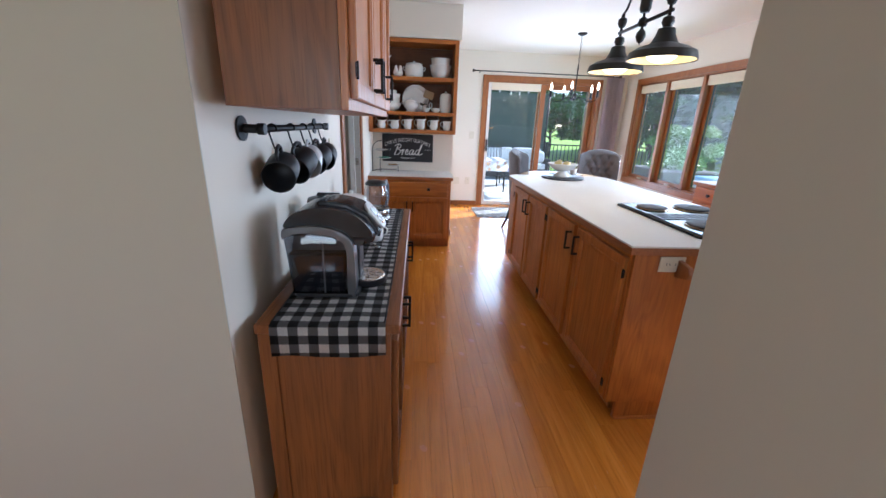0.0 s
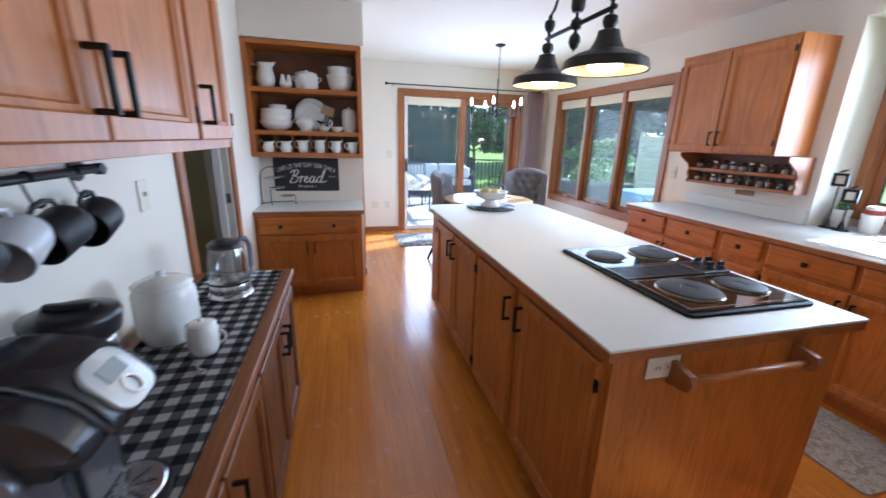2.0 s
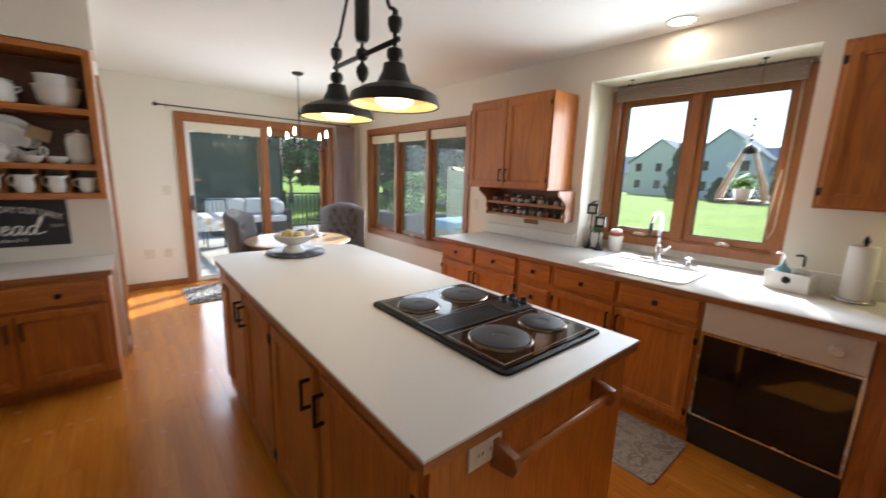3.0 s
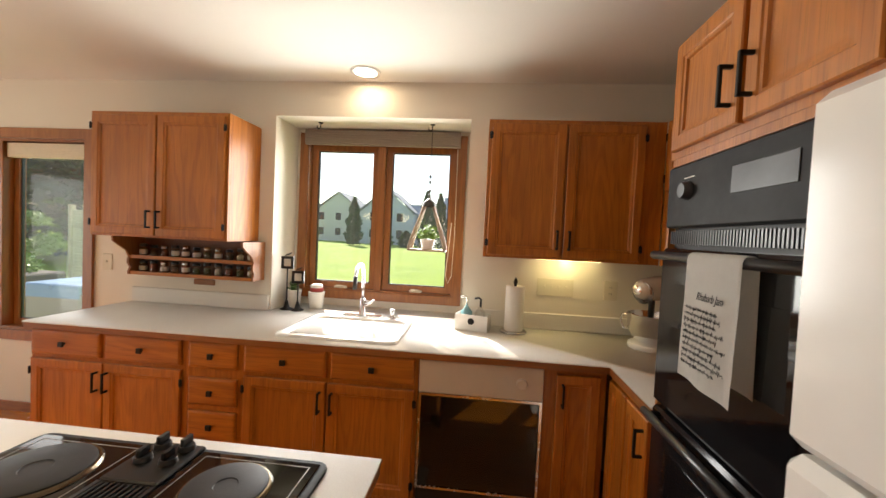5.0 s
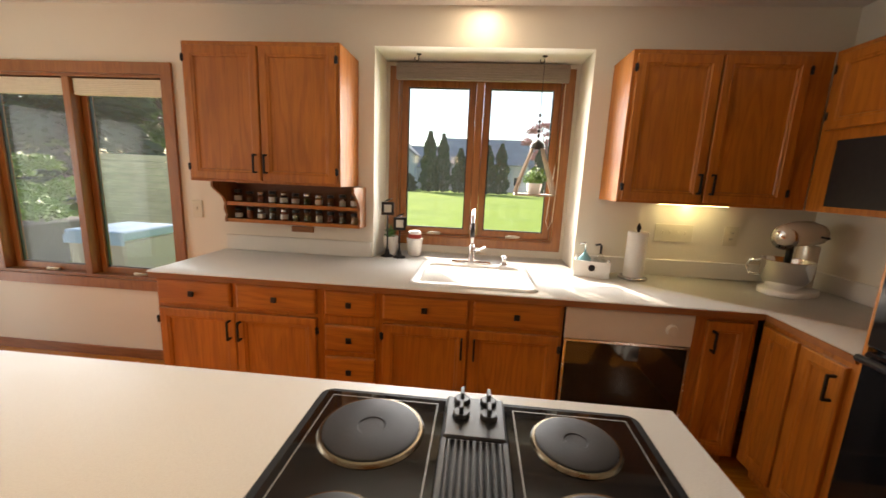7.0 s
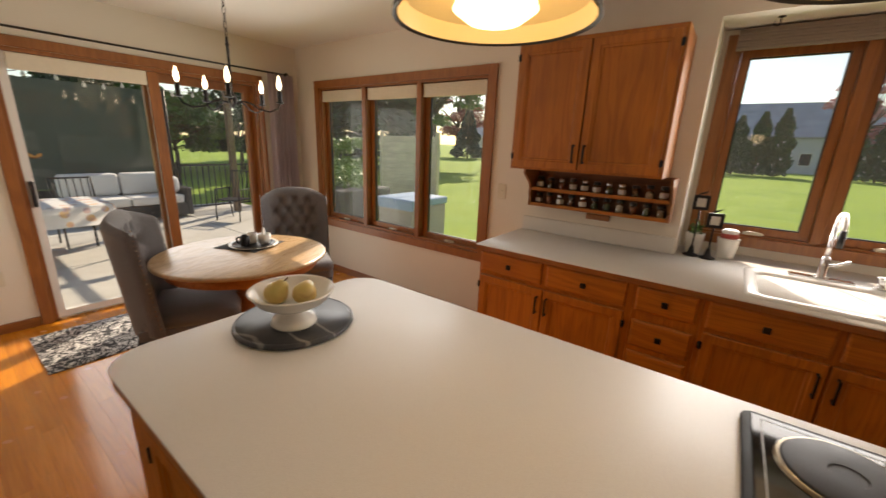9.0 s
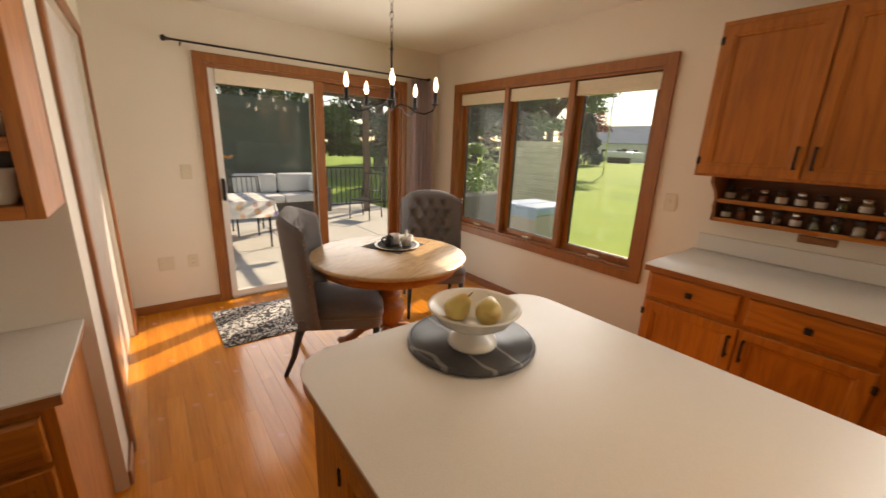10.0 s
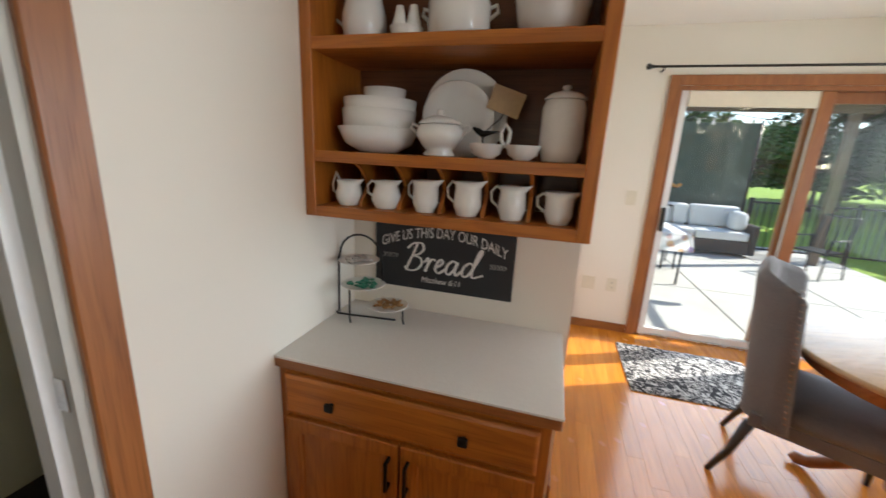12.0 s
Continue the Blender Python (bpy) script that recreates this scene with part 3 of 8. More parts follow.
part("top_edge", prism(bmesh.new(), rounded(IX0 + 0.003, IY0 + 0.003, IX1 - 0.003, IY1 - 0.003, 0.125, ("ne", "nw")), 0.8725, 0.905, 0.002), TRIM_Y, isl, "dark oak counter edge")
part("countertop", prism(bmesh.new(), rounded(IX0, IY0, IX1, IY1, 0.125, ("ne", "nw")), 0.9055, 0.914, 0.0015), LAMINATE, isl, "white laminate top")

# counter along the window wall, turning the corner
ct = thing("countertop", at(3.89, 3.2, 0.872), "white laminate countertop with an oak edge", "countertop")
o = Vector((3.89, 3.2, 0.872))
def rel(pts):
    return [(x - o.x, y - o.y) for x, y in pts]


CO = [(3.445, 1.63), (3.445, YB), (XW, YB), (XW, RY0), (RX, RY0), (RX, RY1), (XW, RY1), (XW, 4.815), (3.89, 4.815), (3.89, 1.63)]
part("slab", prism(bmesh.new(), rel(CO), 0.033, 0.042, 0.0), LAMINATE, ct)
part("edge", prism(bmesh.new(), rel([(3.447, 1.628), (3.447, YB + .002), (4.56, YB + .002), (4.56, 4.813), (3.893, 4.813), (3.893, 1.628)]), 0.0005, 0.0325, 0.002), TRIM_Y, ct, "oak counter edge")
for a, b in (((XW - 0.02, RY1 + 0.01), (XW - 0.001, 4.80)), ((XW - 0.02, YB + 0.001), (XW - 0.001, RY0 - 0.01)), ((3.45, YB + 0.001), (XW - 0.021, YB + 0.02))):
    part("backsplash", boxes(((a[0] - o.x, a[1] - o.y, 0.0425), (b[0] - o.x, b[1] - o.y, 0.15)), bevel=0.003), LAMINATE, ct, "low white laminate splashback")

# oven tower
tw = thing("oven_tower", at(3.44, 1.62, 0, 180), "tall honey oak oven cabinet with two upper doors", "cabinet")
for nm, a, b in (("side_panel", (0, 0.02, 0), (0.02, 0.66, 2.20)), ("side_panel", (0.74, 0.02, 0), (0.76, 0.66, 2.20)), ("top_panel", (0.02, 0.02, 2.18), (0.74, 0.66, 2.20)), ("back_panel", (0.02, 0.6, 0), (0.74, 0.62, 2.18)), ("oven_shelf", (0.02, 0.0, 1.775), (0.74, 0.59, 1.80)),
                 ("upper_frame", (0, 0, 1.801), (0.76, 0.0195, 2.20)), ("stile", (0, 0, 0), (0.015, 0.0195, 1.774)), ("stile", (0.745, 0, 0), (0.76, 0.0195, 1.774)), ("lower_panel", (0.0155, 0, 0), (0.7445, 0.0195, 0.30))):
    part(nm, boxes((a, b)), OAK_Z, tw)
for x0, x1, s in ((0.035, 0.374, "r"), (0.394, 0.73, "l")):
    f = door_front(tw, x0, 1.825, x1, 2.175)
    bar_pull(f, x1 - 0.03 if s == "r" else x0 + 0.03, 1.93)
OVEN_PANEL = plain("oven_panel_black", (0.014, 0.014, 0.015), 0.6, 0.0, 0.1, 30)
OVEN_PANEL.node_tree.nodes["Principled BSDF"].inputs["Specular IOR Level"].default_value = 0.2
ov = thing("double_oven", at(3.424, 1.612, 0.302, 180), "black built-in double wall oven with a towel rail", "oven")
part("body", boxes(((0.0, 0.02, 0), (0.726, 0.55, 1.47))), BLACK_PLASTIC, ov)
part("control_panel", boxes(((0.0, -0.02, 1.262), (0.726, 0.019, 1.468)), bevel=0.006), OVEN_PANEL, ov)
d1 = part("upper_door", boxes(((0.004, -0.028, 0.655), (0.722, 0.019, 1.192)), bevel=0.01), BLACK_GLOSS, ov)
d2 = part("lower_door", boxes(((0.004, -0.028, 0.01), (0.722, 0.019, 0.64)), bevel=0.01), BLACK_GLOSS, ov)

# refrigerator
fg = thing("refrigerator", at(2.665, 1.72, 0, 180), "white refrigerator with smooth rounded doors", "refrigerator")
part("body", boxes(((0, 0.0, 0.02), (0.90, 0.70, 1.74)), bevel=0.01), WHITE_ENAMEL, fg)
part("freezer_door", boxes(((0.003, -0.065, 1.20), (0.897, -0.003, 1.745)), bevel=0.02), WHITE_ENAMEL, fg)
part("fridge_door", boxes(((0.003, -0.065, 0.06), (0.897, -0.003, 1.19)), bevel=0.02), WHITE_ENAMEL, fg)

# dish hutch
hu = cabinet("buffet_cabinet", at(0.522, 5.232, 0, 0), 0.90, 0.517, 0, 0.78, [("wide_drawer", 0.03, 0.612, 0.87, 0.757, ""), ("door", 0.03, 0.12, 0.446, 0.592, "r"), ("door", 0.454, 0.12, 0.87, 0.592, "l")], "honey oak buffet cabinet with a wide drawer over two doors", 0.09, hinges=False)
hc = thing("countertop", at(0.521, 5.21, 0.78), "white laminate top of the dish hutch", "countertop")
part("edge", boxes(((0, 0, 0.0005), (0.923, 0.539, 0.033)), bevel=0.002), TRIM_X, hc)
part("slab", boxes(((0, -0.002, 0.0335), (0.926, 0.539, 0.042)), bevel=0.0015), LAMINATE, hc)
hs_ = thing("dish_shelves", at(0.521, 5.41, 1.264), "open oak wall shelves filled with white crockery", "shelf")
HWD = 0.945
part("side", boxes(((0, 0.0, 0), (0.04, 0.338, 0.93)), bevel=0.002), OAK_Z, hs_)
part("side", boxes(((HWD - 0.04, 0.0, 0), (HWD, 0.338, 0.93)), bevel=0.002), OAK_Z, hs_)
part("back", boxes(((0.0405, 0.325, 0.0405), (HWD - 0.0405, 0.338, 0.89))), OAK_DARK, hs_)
for z0, z1 in ((0.0, 0.038), (0.186, 0.223), (0.532, 0.570), (0.892, 0.93)):
    part("shelf", boxes(((0.0405, 0.0, z0), (HWD - 0.0405, 0.324, z1)), bevel=0.002), OAK_X, hs_)
for k in range(1, 6):
    x = 0.04 + k * (HWD - 0.08) / 6
    edge = [(0.324, 0.0385), (0.05, 0.0385)] + [(0.05 + 0.055 * math.sin(math.pi * q / 8) ** 2, 0.0385 + 0.147 * q / 8) for q in range(1, 8)] + [(0.02, 0.1855), (0.324, 0.1855)]
    part("divider", prism(bmesh.new(), edge, x - 0.006, x + 0.006, 0.0, Matrix(((0, 0, 1, 0), (1, 0, 0, 0), (0, 1, 0, 0), (0, 0, 0, 1)))), OAK_Z, hs_)

# coffee cabinet
cf = cabinet("coffee_cabinet", at(0.975, 2.09, 0, 90), 1.665, 0.405, 0, 0.745, [("door", 0.03, 0.08, 0.42, 0.70, "r"), ("door", 0.43, 0.08, 0.82, 0.70, "l"), ("door", 0.84, 0.08, 1.23, 0.70, "r"), ("door", 0.24 + 1.0, 0.08, 1.63, 0.70, "l")], "long low weathered oak coffee cabinet", hinges=False)
for y0, y1 in ((0.0, 0.05), (0.355, 0.405)):
    part("end_stile", boxes(((-0.008, y0, 0.0), (-0.0005, y1, 0.745)), bevel=0.001), OAK_Z, cf)
part("end_rail", boxes(((-0.008, 0.0505, 0.0), (-0.0005, 0.3545, 0.06)), bevel=0.001), OAK_Y, cf)
part("top", boxes(((-0.012, -0.03, 0.7455), (1.675, 0.412, 0.779)), bevel=0.004), OAK_X, cf)
# its worn finish differs from the kitchen's oak
for ob in cf.children_recursive:
    if ob.data.materials[0] in (OAK_X, OAK_Y, OAK_Z):
        ob.data.materials[0] = (WORN_X, WORN_Y, WORN_SHADED_Z)[(OAK_X, OAK_Y, OAK_Z).index(ob.data.materials[0])]
cc = cabinet("wall_cabinet", at(0.868, 2.11, 0, 90), 1.29, 0.312, 1.40, 2.28, [("door", 0.03, 1.43, 0.45, 2.25, "r"), ("door", 0.46, 1.43, 0.90, 2.25, "l"), ("door", 0.93, 1.43, 1.26, 2.25, "l")], "light oak wall cabinet over the coffee station", group="wall cabinets")
# brown end panels; the low light on them is put into the darker colour
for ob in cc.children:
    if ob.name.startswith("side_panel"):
        ob.data.materials[0] = WORN_SHADED_Z
part("mounting_rail", boxes(((0.08, 0.3125, 1.46), (1.28, 0.345, 2.24))), OAK_X, cc)

# ---- doorways of the west side ----
JAMB_PAINT = plain("jamb_paint", (0.50, 0.48, 0.42), 0.5, 0, 0.06, 12)
d2_ = thing("door_2", at(XL, 4.285, 0, 90), "oak-cased doorway to a dim pantry, door open", "doorway", kind="structure")
bm = bmesh.new()
for a, b in (((-0.415 - 0.07, -0.02, 0), (-0.415, -0.001, 2.14)), ((0.415, -0.02, 0), (0.492, -0.001, 2.14)), ((-0.415, -0.02, 2.07), (0.415, -0.001, 2.14))):
    box(bm, a, b, 0.004)
part("casing", bm, TRIM_Z, d2_)
bm = bmesh.new()
for a, b in (((-0.414, 0, 0), (-0.395, T, 2.069)), ((0.395, 0, 0), (0.414, T, 2.069)), ((-0.395, 0, 2.05), (0.395, T, 2.069))):
    box(bm, a, b)
part("jamb", bm, JAMB_PAINT, d2_, "grey-white painted jamb")
part("stop", boxes(((0.37, 0.045, 0), (0.3945, 0.09, 2.049)), ((-0.3945, 0.045, 0), (-0.37, 0.09, 2.049))), WHITE_ENAMEL, d2_, "white painted door stop")
part("strike_plate", boxes(((0.3905, 0.012, 0.98), (0.3945, 0.042, 1.05)), bevel=0.001), STEEL, d2_, "dark metal strike plate")
part("threshold", boxes(((-0.395, 0, -0.010), (0.395, T, 0.002))), FLOOR, d2_)
wall("pantry_wall", [((-0.86, 3.2, -0.1), (-0.72, 5.75, CEIL)), ((-0.72, 3.2, -0.1), (XL - T, 3.34, CEIL)), ((-0.72, 5.61, -0.1), (XL - T, 5.75, CEIL))], DIM_WALL, "olive painted pantry wall")
# pantry floor is one plain slab in an even near-black
part("pantry_floor", boxes(((-0.72, 3.34, -0.11), (XL - T, 5.61, 0.0))), plain("near_black_floor", (0.03, 0.028, 0.025), 0.9), None)
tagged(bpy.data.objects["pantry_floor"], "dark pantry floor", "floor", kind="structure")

d3_ = thing("door_3", at(1.47, 6.725, 0, 90), "white door in an oak casing, closed", "door", kind="structure")
bm = bmesh.new()
for a, b in (((-0.745, -0.02, 0), (-0.675, -0.001, 2.15)), ((0.675, -0.02, 0), (0.745, -0.001, 2.15)), ((-0.675, -0.02, 2.08), (0.675, -0.001, 2.15))):
    box(bm, a, b, 0.004)
part("casing", bm, TRIM_Z, d3_)
part("slab", boxes(((-0.674, 0.03, 0.004), (0.674, 0.07, 2.079)), bevel=0.003), WHITE_ENAMEL, d3_, "white painted door leaf")


def skirting(name, a, b, face):
    """An oak baseboard between two corners of the plan, standing out of the wall towards face."""
    (x0, y0), (x1, y1) = a, b
    fx, fy = face
    t = 0.014
    bm = boxes(((min(x0, x1, x0 + fx * t), min(y0, y1, y0 + fy * t), 0), (max(x0, x1, x0 + fx * t), max(y0, y1, y0 + fy * t), 0.075)), bevel=0.003)
    return tagged(part("baseboard", bm, TRIM_X if fy else TRIM_Y), "oak baseboard along the wall", "baseboard", kind="structure")


skirting("baseboard", (1.47, YS), (SX0 - 0.072, YS), (0, -1))
skirting("baseboard", (SX1 + 0.072, YS), (XW, YS), (0, -1))
skirting("baseboard", (XW, 4.83), (XW, YS - 0.016), (-1, 0))
skirting("baseboard", (1.47, 5.76), (1.47, 5.978), (1, 0))
skirting("baseboard", (1.47, 7.472), (1.47, YS - 0.016), (1, 0))
skirting("baseboard", (XL, 4.822), (XL, 5.20), (1, 0))
skirting("baseboard", (-1.2, 2.03), (XL - 0.03, 2.03), (0, -1))
skirting("baseboard", (1.60, 0.82), (1.60, 1.69), (-1, 0))


# ---- wall plates ----
def plate(m, w, h, toggles=0, sockets=0, label="ivory switch plate", category="switch"):
    """A plate on a wall; the front faces local -y."""
    p = thing("switch_plate" if toggles else "outlet", m, label, category)
    part("plate", boxes(((-w / 2, -0.007, -h / 2), (w / 2, -0.0005, h / 2)), bevel=0.002), WHITE_PLASTIC, p)
    for k in range(toggles):
        x = (k - (toggles - 1) / 2) * 0.046
        part("toggle", boxes(((x - 0.005, -0.017, -0.004), (x + 0.005, -0.0075, 0.014)), bevel=0.002), WHITE_PLASTIC, p)
    for k in range(sockets):
        o_ = (k - (sockets - 1) / 2) * 0.04
        x, z = (o_, 0) if w > h else (0, o_)
        s = part("socket", boxes(((x - 0.015, -0.0085, z - 0.014), (x + 0.015, -0.0072, z + 0.014)), bevel=0.0005), WHITE_PLASTIC, p)
        part("slots", boxes(((x - 0.008, -0.0095, z - 0.004), (x - 0.005, -0.0087, z + 0.006)), ((x + 0.005, -0.0095, z - 0.004), (x + 0.008, -0.0087, z + 0.006))), BLACK_PLASTIC, s)
    return p


plate(at(XW, 1.775, 1.195, -90), 0.235, 0.115, 4, 0, "ivory four-toggle switch plate on the wall")
plate(at(XW, 1.425, 1.195, -90), 0.085, 0.125, 0, 2, "ivory wall outlet above the counter", "outlet")
plate(at(XW, 5.015, 1.19, -90), 0.075, 0.12, 1, 0, "ivory light switch beside the wide window")
plate(at(1.975, YS, 1.21, 0), 0.08, 0.12, 1, 0, "ivory light switch beside the patio door")
plate(at(1.935, YS, 0.43, 0), 0.08, 0.12, 0, 2, "ivory wall outlet beside the patio door", "outlet")
plate(at(1.74, YS, 0.43, 0), 0.11, 0.12, 0, 0, "blank ivory wall plate near the floor", "wall plate").name = "wall_plate"
plate(at(XL, 3.46, 1.21, 90), 0.075, 0.12, 1, 0, "ivory light switch above the coffee cabinet")
plate(at(2.165, 2.525, 0.828, 0), 0.115, 0.07, 0, 2, "ivory outlet set sideways in the island", "outlet")

# towel bar on the island end
tb = thing("towel_bar", at(2.44, 2.525, 0.815), "oak towel bar on two brackets on the island", "towel bar")
for sx in (-0.24, 0.24):
    part("bracket", prism(bmesh.new(), [(-0.0, 0.035), (-0.075, 0.02), (-0.085, -0.005), (-0.075, -0.03), (-0.05, -0.035), (0.0, -0.045)], sx - 0.011, sx + 0.011, 0.002, Matrix(((0, 0, 1, 0), (1, 0, 0, -0.0008), (0, 1, 0, 0), (0, 0, 0, 1)))), TRIM_Z, tb)
part("bar", tube(bmesh.new(), [(-0.226, -0.058, -0.006), (0.226, -0.058, -0.006)], 0.012, 10), OAK_X, tb)

# ---- cooktop ----
ck = thing("cooktop", at(2.625, 3.012, 0.9145), "black electric cooktop with four solid plates and a centre vent", "cooktop")
part("tray", prism(bmesh.new(), rounded(-0.281, -0.394, 0.281, 0.394, 0.03, ("sw", "se", "ne", "nw"), 4), 0.0, 0.012, 0.004), OVEN_PANEL, ck)
LINE = plain("cooktop_line", (0.30, 0.29, 0.27), 0.4)
for y0, y1 in ((-0.375, -0.072), (0.072, 0.375)):
    g = part("glass_panel", boxes(((-0.262, y0, 0.0125), (0.262, y1, 0.0165)), bevel=0.0015), BLACK_GLASS, ck, "glossy black glass panel")
    bm = bmesh.new()
    for a, b in (((-0.245, y0 + 0.018), (0.245, y0 + 0.0205)), ((-0.245, y1 - 0.0205), (0.245, y1 - 0.018)), ((-0.245, y0 + 0.0206), (-0.2425, y1 - 0.0206)), ((0.2425, y0 + 0.0206), (0.245, y1 - 0.0206))):
        box(bm, (*a, 0.0166), (*b, 0.0170))
    part("line", bm, LINE, g)
BRONZE = plain("bronze_ring", (0.20, 0.16, 0.11), 0.25, 0.9)
PLATE = plain("cast_iron_plate", (0.030, 0.030, 0.033), 0.55, 0.3, 0.2, 50, 0.1)
for x, y, r in ((0.125, 0.225, 0.108), (-0.14, 0.225, 0.088), (-0.105, -0.215, 0.108), (0.14, -0.215, 0.088)):
    pl = part("hot_plate", lathe(bmesh.new(), [(0, 0.026), (r * 0.26, 0.026), (r * 0.28, 0.028), (r * 0.9, 0.0285), (r * 0.96, 0.026), (r * 0.97, 0.017)], 40, pose(x, y, 0.0)), PLATE, ck)
    part("trim_ring", lathe(bmesh.new(), [(r * 0.975, 0.0168), (r * 0.98, 0.0235), (r * 1.03, 0.023), (r * 1.07, 0.018), (r * 1.075, 0.0168)], 40, pose(x, y, 0.0)), BRONZE, pl, "steel trim ring")
part("vent_frame", boxes(((-0.262, -0.0695, 0.0125), (0.12, -0.060, 0.020)), ((-0.262, 0.060, 0.0125), (0.12, 0.0695, 0.020)), ((-0.262, -0.0595, 0.0125), (-0.252, 0.0595, 0.020))), BLACK_PLASTIC, ck)
for k in range(9):
    y = -0.053 + k * 0.0133
    part("vent_slat", boxes(((-0.250, y - 0.003, 0.0125), (0.119, y + 0.003, 0.0205)), bevel=0.001), BLACK_PLASTIC, ck)
kp = part("knob_plate", boxes(((0.122, -0.069, 0.0125), (0.275, 0.069, 0.024)), bevel=0.004), BLACK_PLASTIC, ck)
for x in (0.205, 0.262):
    for y in (-0.032, 0.032):
        kb = part("knob", lathe(bmesh.new(), [(0, 0.036), (0.017, 0.036), (0.019, 0.034), (0.0205, 0.0245)], 20, pose(x - 0.01, y, 0)), BLACK_PLASTIC, kp)
        part("grip", boxes(((x - 0.027, y - 0.005, 0.0362), (x + 0.007, y + 0.005, 0.056)), bevel=0.002), BLACK_PLASTIC, kb)

# ---- tray and fruit bowl on the island ----
def slate():
    m = Mat("dark_slate", 0.38)
    v = m.coords()
    c = m.ramp(m.noise(v, 9, 5), (0.3, (0.032, 0.036, 0.044)), (0.7, (0.065, 0.070, 0.080)))
    w = m.node("ShaderNodeTexWave", Vector=v, Scale=2.6, Distortion=7.0, Detail=3.0)
    c = m.mix(m.ramp(w.outputs["Fac"], (0.965, grey(0.0)), (0.995, grey(0.45))), c, (0.40, 0.40, 0.40))
    m.link(c, "Base Color")
    return m.m


ty = thing("serving_tray", at(2.455, 4.675, 0.9145), "round dark slate tray with pale veins on the island", "tray")
part("disc", lathe(bmesh.new(), [(0, 0.0), (0.1895, 0.0), (0.1895, 0.019), (0, 0.019)], 48), slate(), ty)
part("rim", lathe(bmesh.new(), [(0.190, 0.001), (0.197, 0.003), (0.20, 0.008), (0.199, 0.014), (0.194, 0.0195), (0.190, 0.0195)], 48), bpy.data.materials["dark_slate"], ty)
fb = thing("pedestal_bowl", at(2.432, 4.645, 0.934), "white ceramic pedestal bowl holding pears", "bowl")
part("bowl", lathe(bmesh.new(), [(0.045, 0.055), (0.08, 0.066), (0.112, 0.085), (0.134, 0.118), (0.138, 0.120), (0.136, 0.126), (0.128, 0.120), (0.107, 0.092), (0.07, 0.078), (0, 0.074)], 40), CERAMIC, fb)
part("foot", lathe(bmesh.new(), [(0, 0.0), (0.072, 0.0), (0.076, 0.008), (0.066, 0.028), (0.048, 0.042), (0.044, 0.0545)], 40), CERAMIC, fb)


def fruit_skin():
    m = Mat("pear_skin", 0.42)
    v = m.coords()
    m.link(m.ramp(m.noise(v, 18, 4), (0.3, (0.52, 0.42, 0.13)), (0.6, (0.62, 0.48, 0.18)), (0.8, (0.46, 0.28, 0.10))), "Base Color")
    m.set("Subsurface Weight", 0.1)
    return m.m


PEAR = fruit_skin()
for x, y, rx, rz in ((-0.035, 0.035, 38, 20), (0.025, -0.035, 72, 130)):
    f = thing("pear", Matrix.Translation((2.432 + x, 4.645 + y, 1.046)) @ pose(0, 0, 0, rx, 0, rz) @ Matrix.Scale(1.06, 4), "ripe yellow-green pear in the pedestal bowl", "fruit", "pears in the bowl")
    part("flesh", lathe(bmesh.new(), [(0, -0.034), (0.022, -0.033), (0.034, -0.020), (0.037, -0.004), (0.033, 0.012), (0.024, 0.028), (0.018, 0.042), (0.010, 0.050), (0, 0.051)], 20), PEAR, f)
    part("stem", tube(bmesh.new(), [(0, 0, 0.050), (0.002, 0, 0.062), (0.006, 0, 0.068)], 0.0018, 5), OAK_DARK, f)

# ---- pendants ----
YELLOW = plain("cream_enamel", (0.66, 0.54, 0.30), 0.45, 0, 0.05, 10)
IRON = plain("dark_bronze", (0.030, 0.028, 0.024), 0.42, 0.5, 0.25, 25, 0.05)
BULB = glow("bulb_warm", (1.0, 0.78, 0.45), 4.5)
pn = thing("pendant_light", at(2.45, 3.665, 2.50), "dark bronze twin pendant lamp with pulley details", "pendant lamp")
part("canopy", lathe(bmesh.new(), [(0, 0.0195), (0.07, 0.0195), (0.07, -0.02), (0.03, -0.035), (0, -0.035)], 24), IRON, pn)
part("column", lathe(bmesh.new(), [(0, -0.034), (0.012, -0.036), (0.012, -0.19), (0.034, -0.20), (0.034, -0.40), (0.026, -0.42), (0, -0.42)], 20), IRON, pn)
part("centre_ball", lathe(bmesh.new(), [(0, -0.42), (0.008, -0.425), (0.008, -0.445), (0.024, -0.455), (0.03, -0.475), (0.022, -0.497), (0.008, -0.50), (0.01, -0.513), (0.026, -0.53), (0.03, -0.555), (0.018, -0.585), (0.006, -0.592), (0, -0.605)], 20), IRON, pn)
part("crossbar", tube(bmesh.new(), [(0, -0.30, -0.478), (0, 0.30, -0.478)], 0.011, 10), IRON, pn)
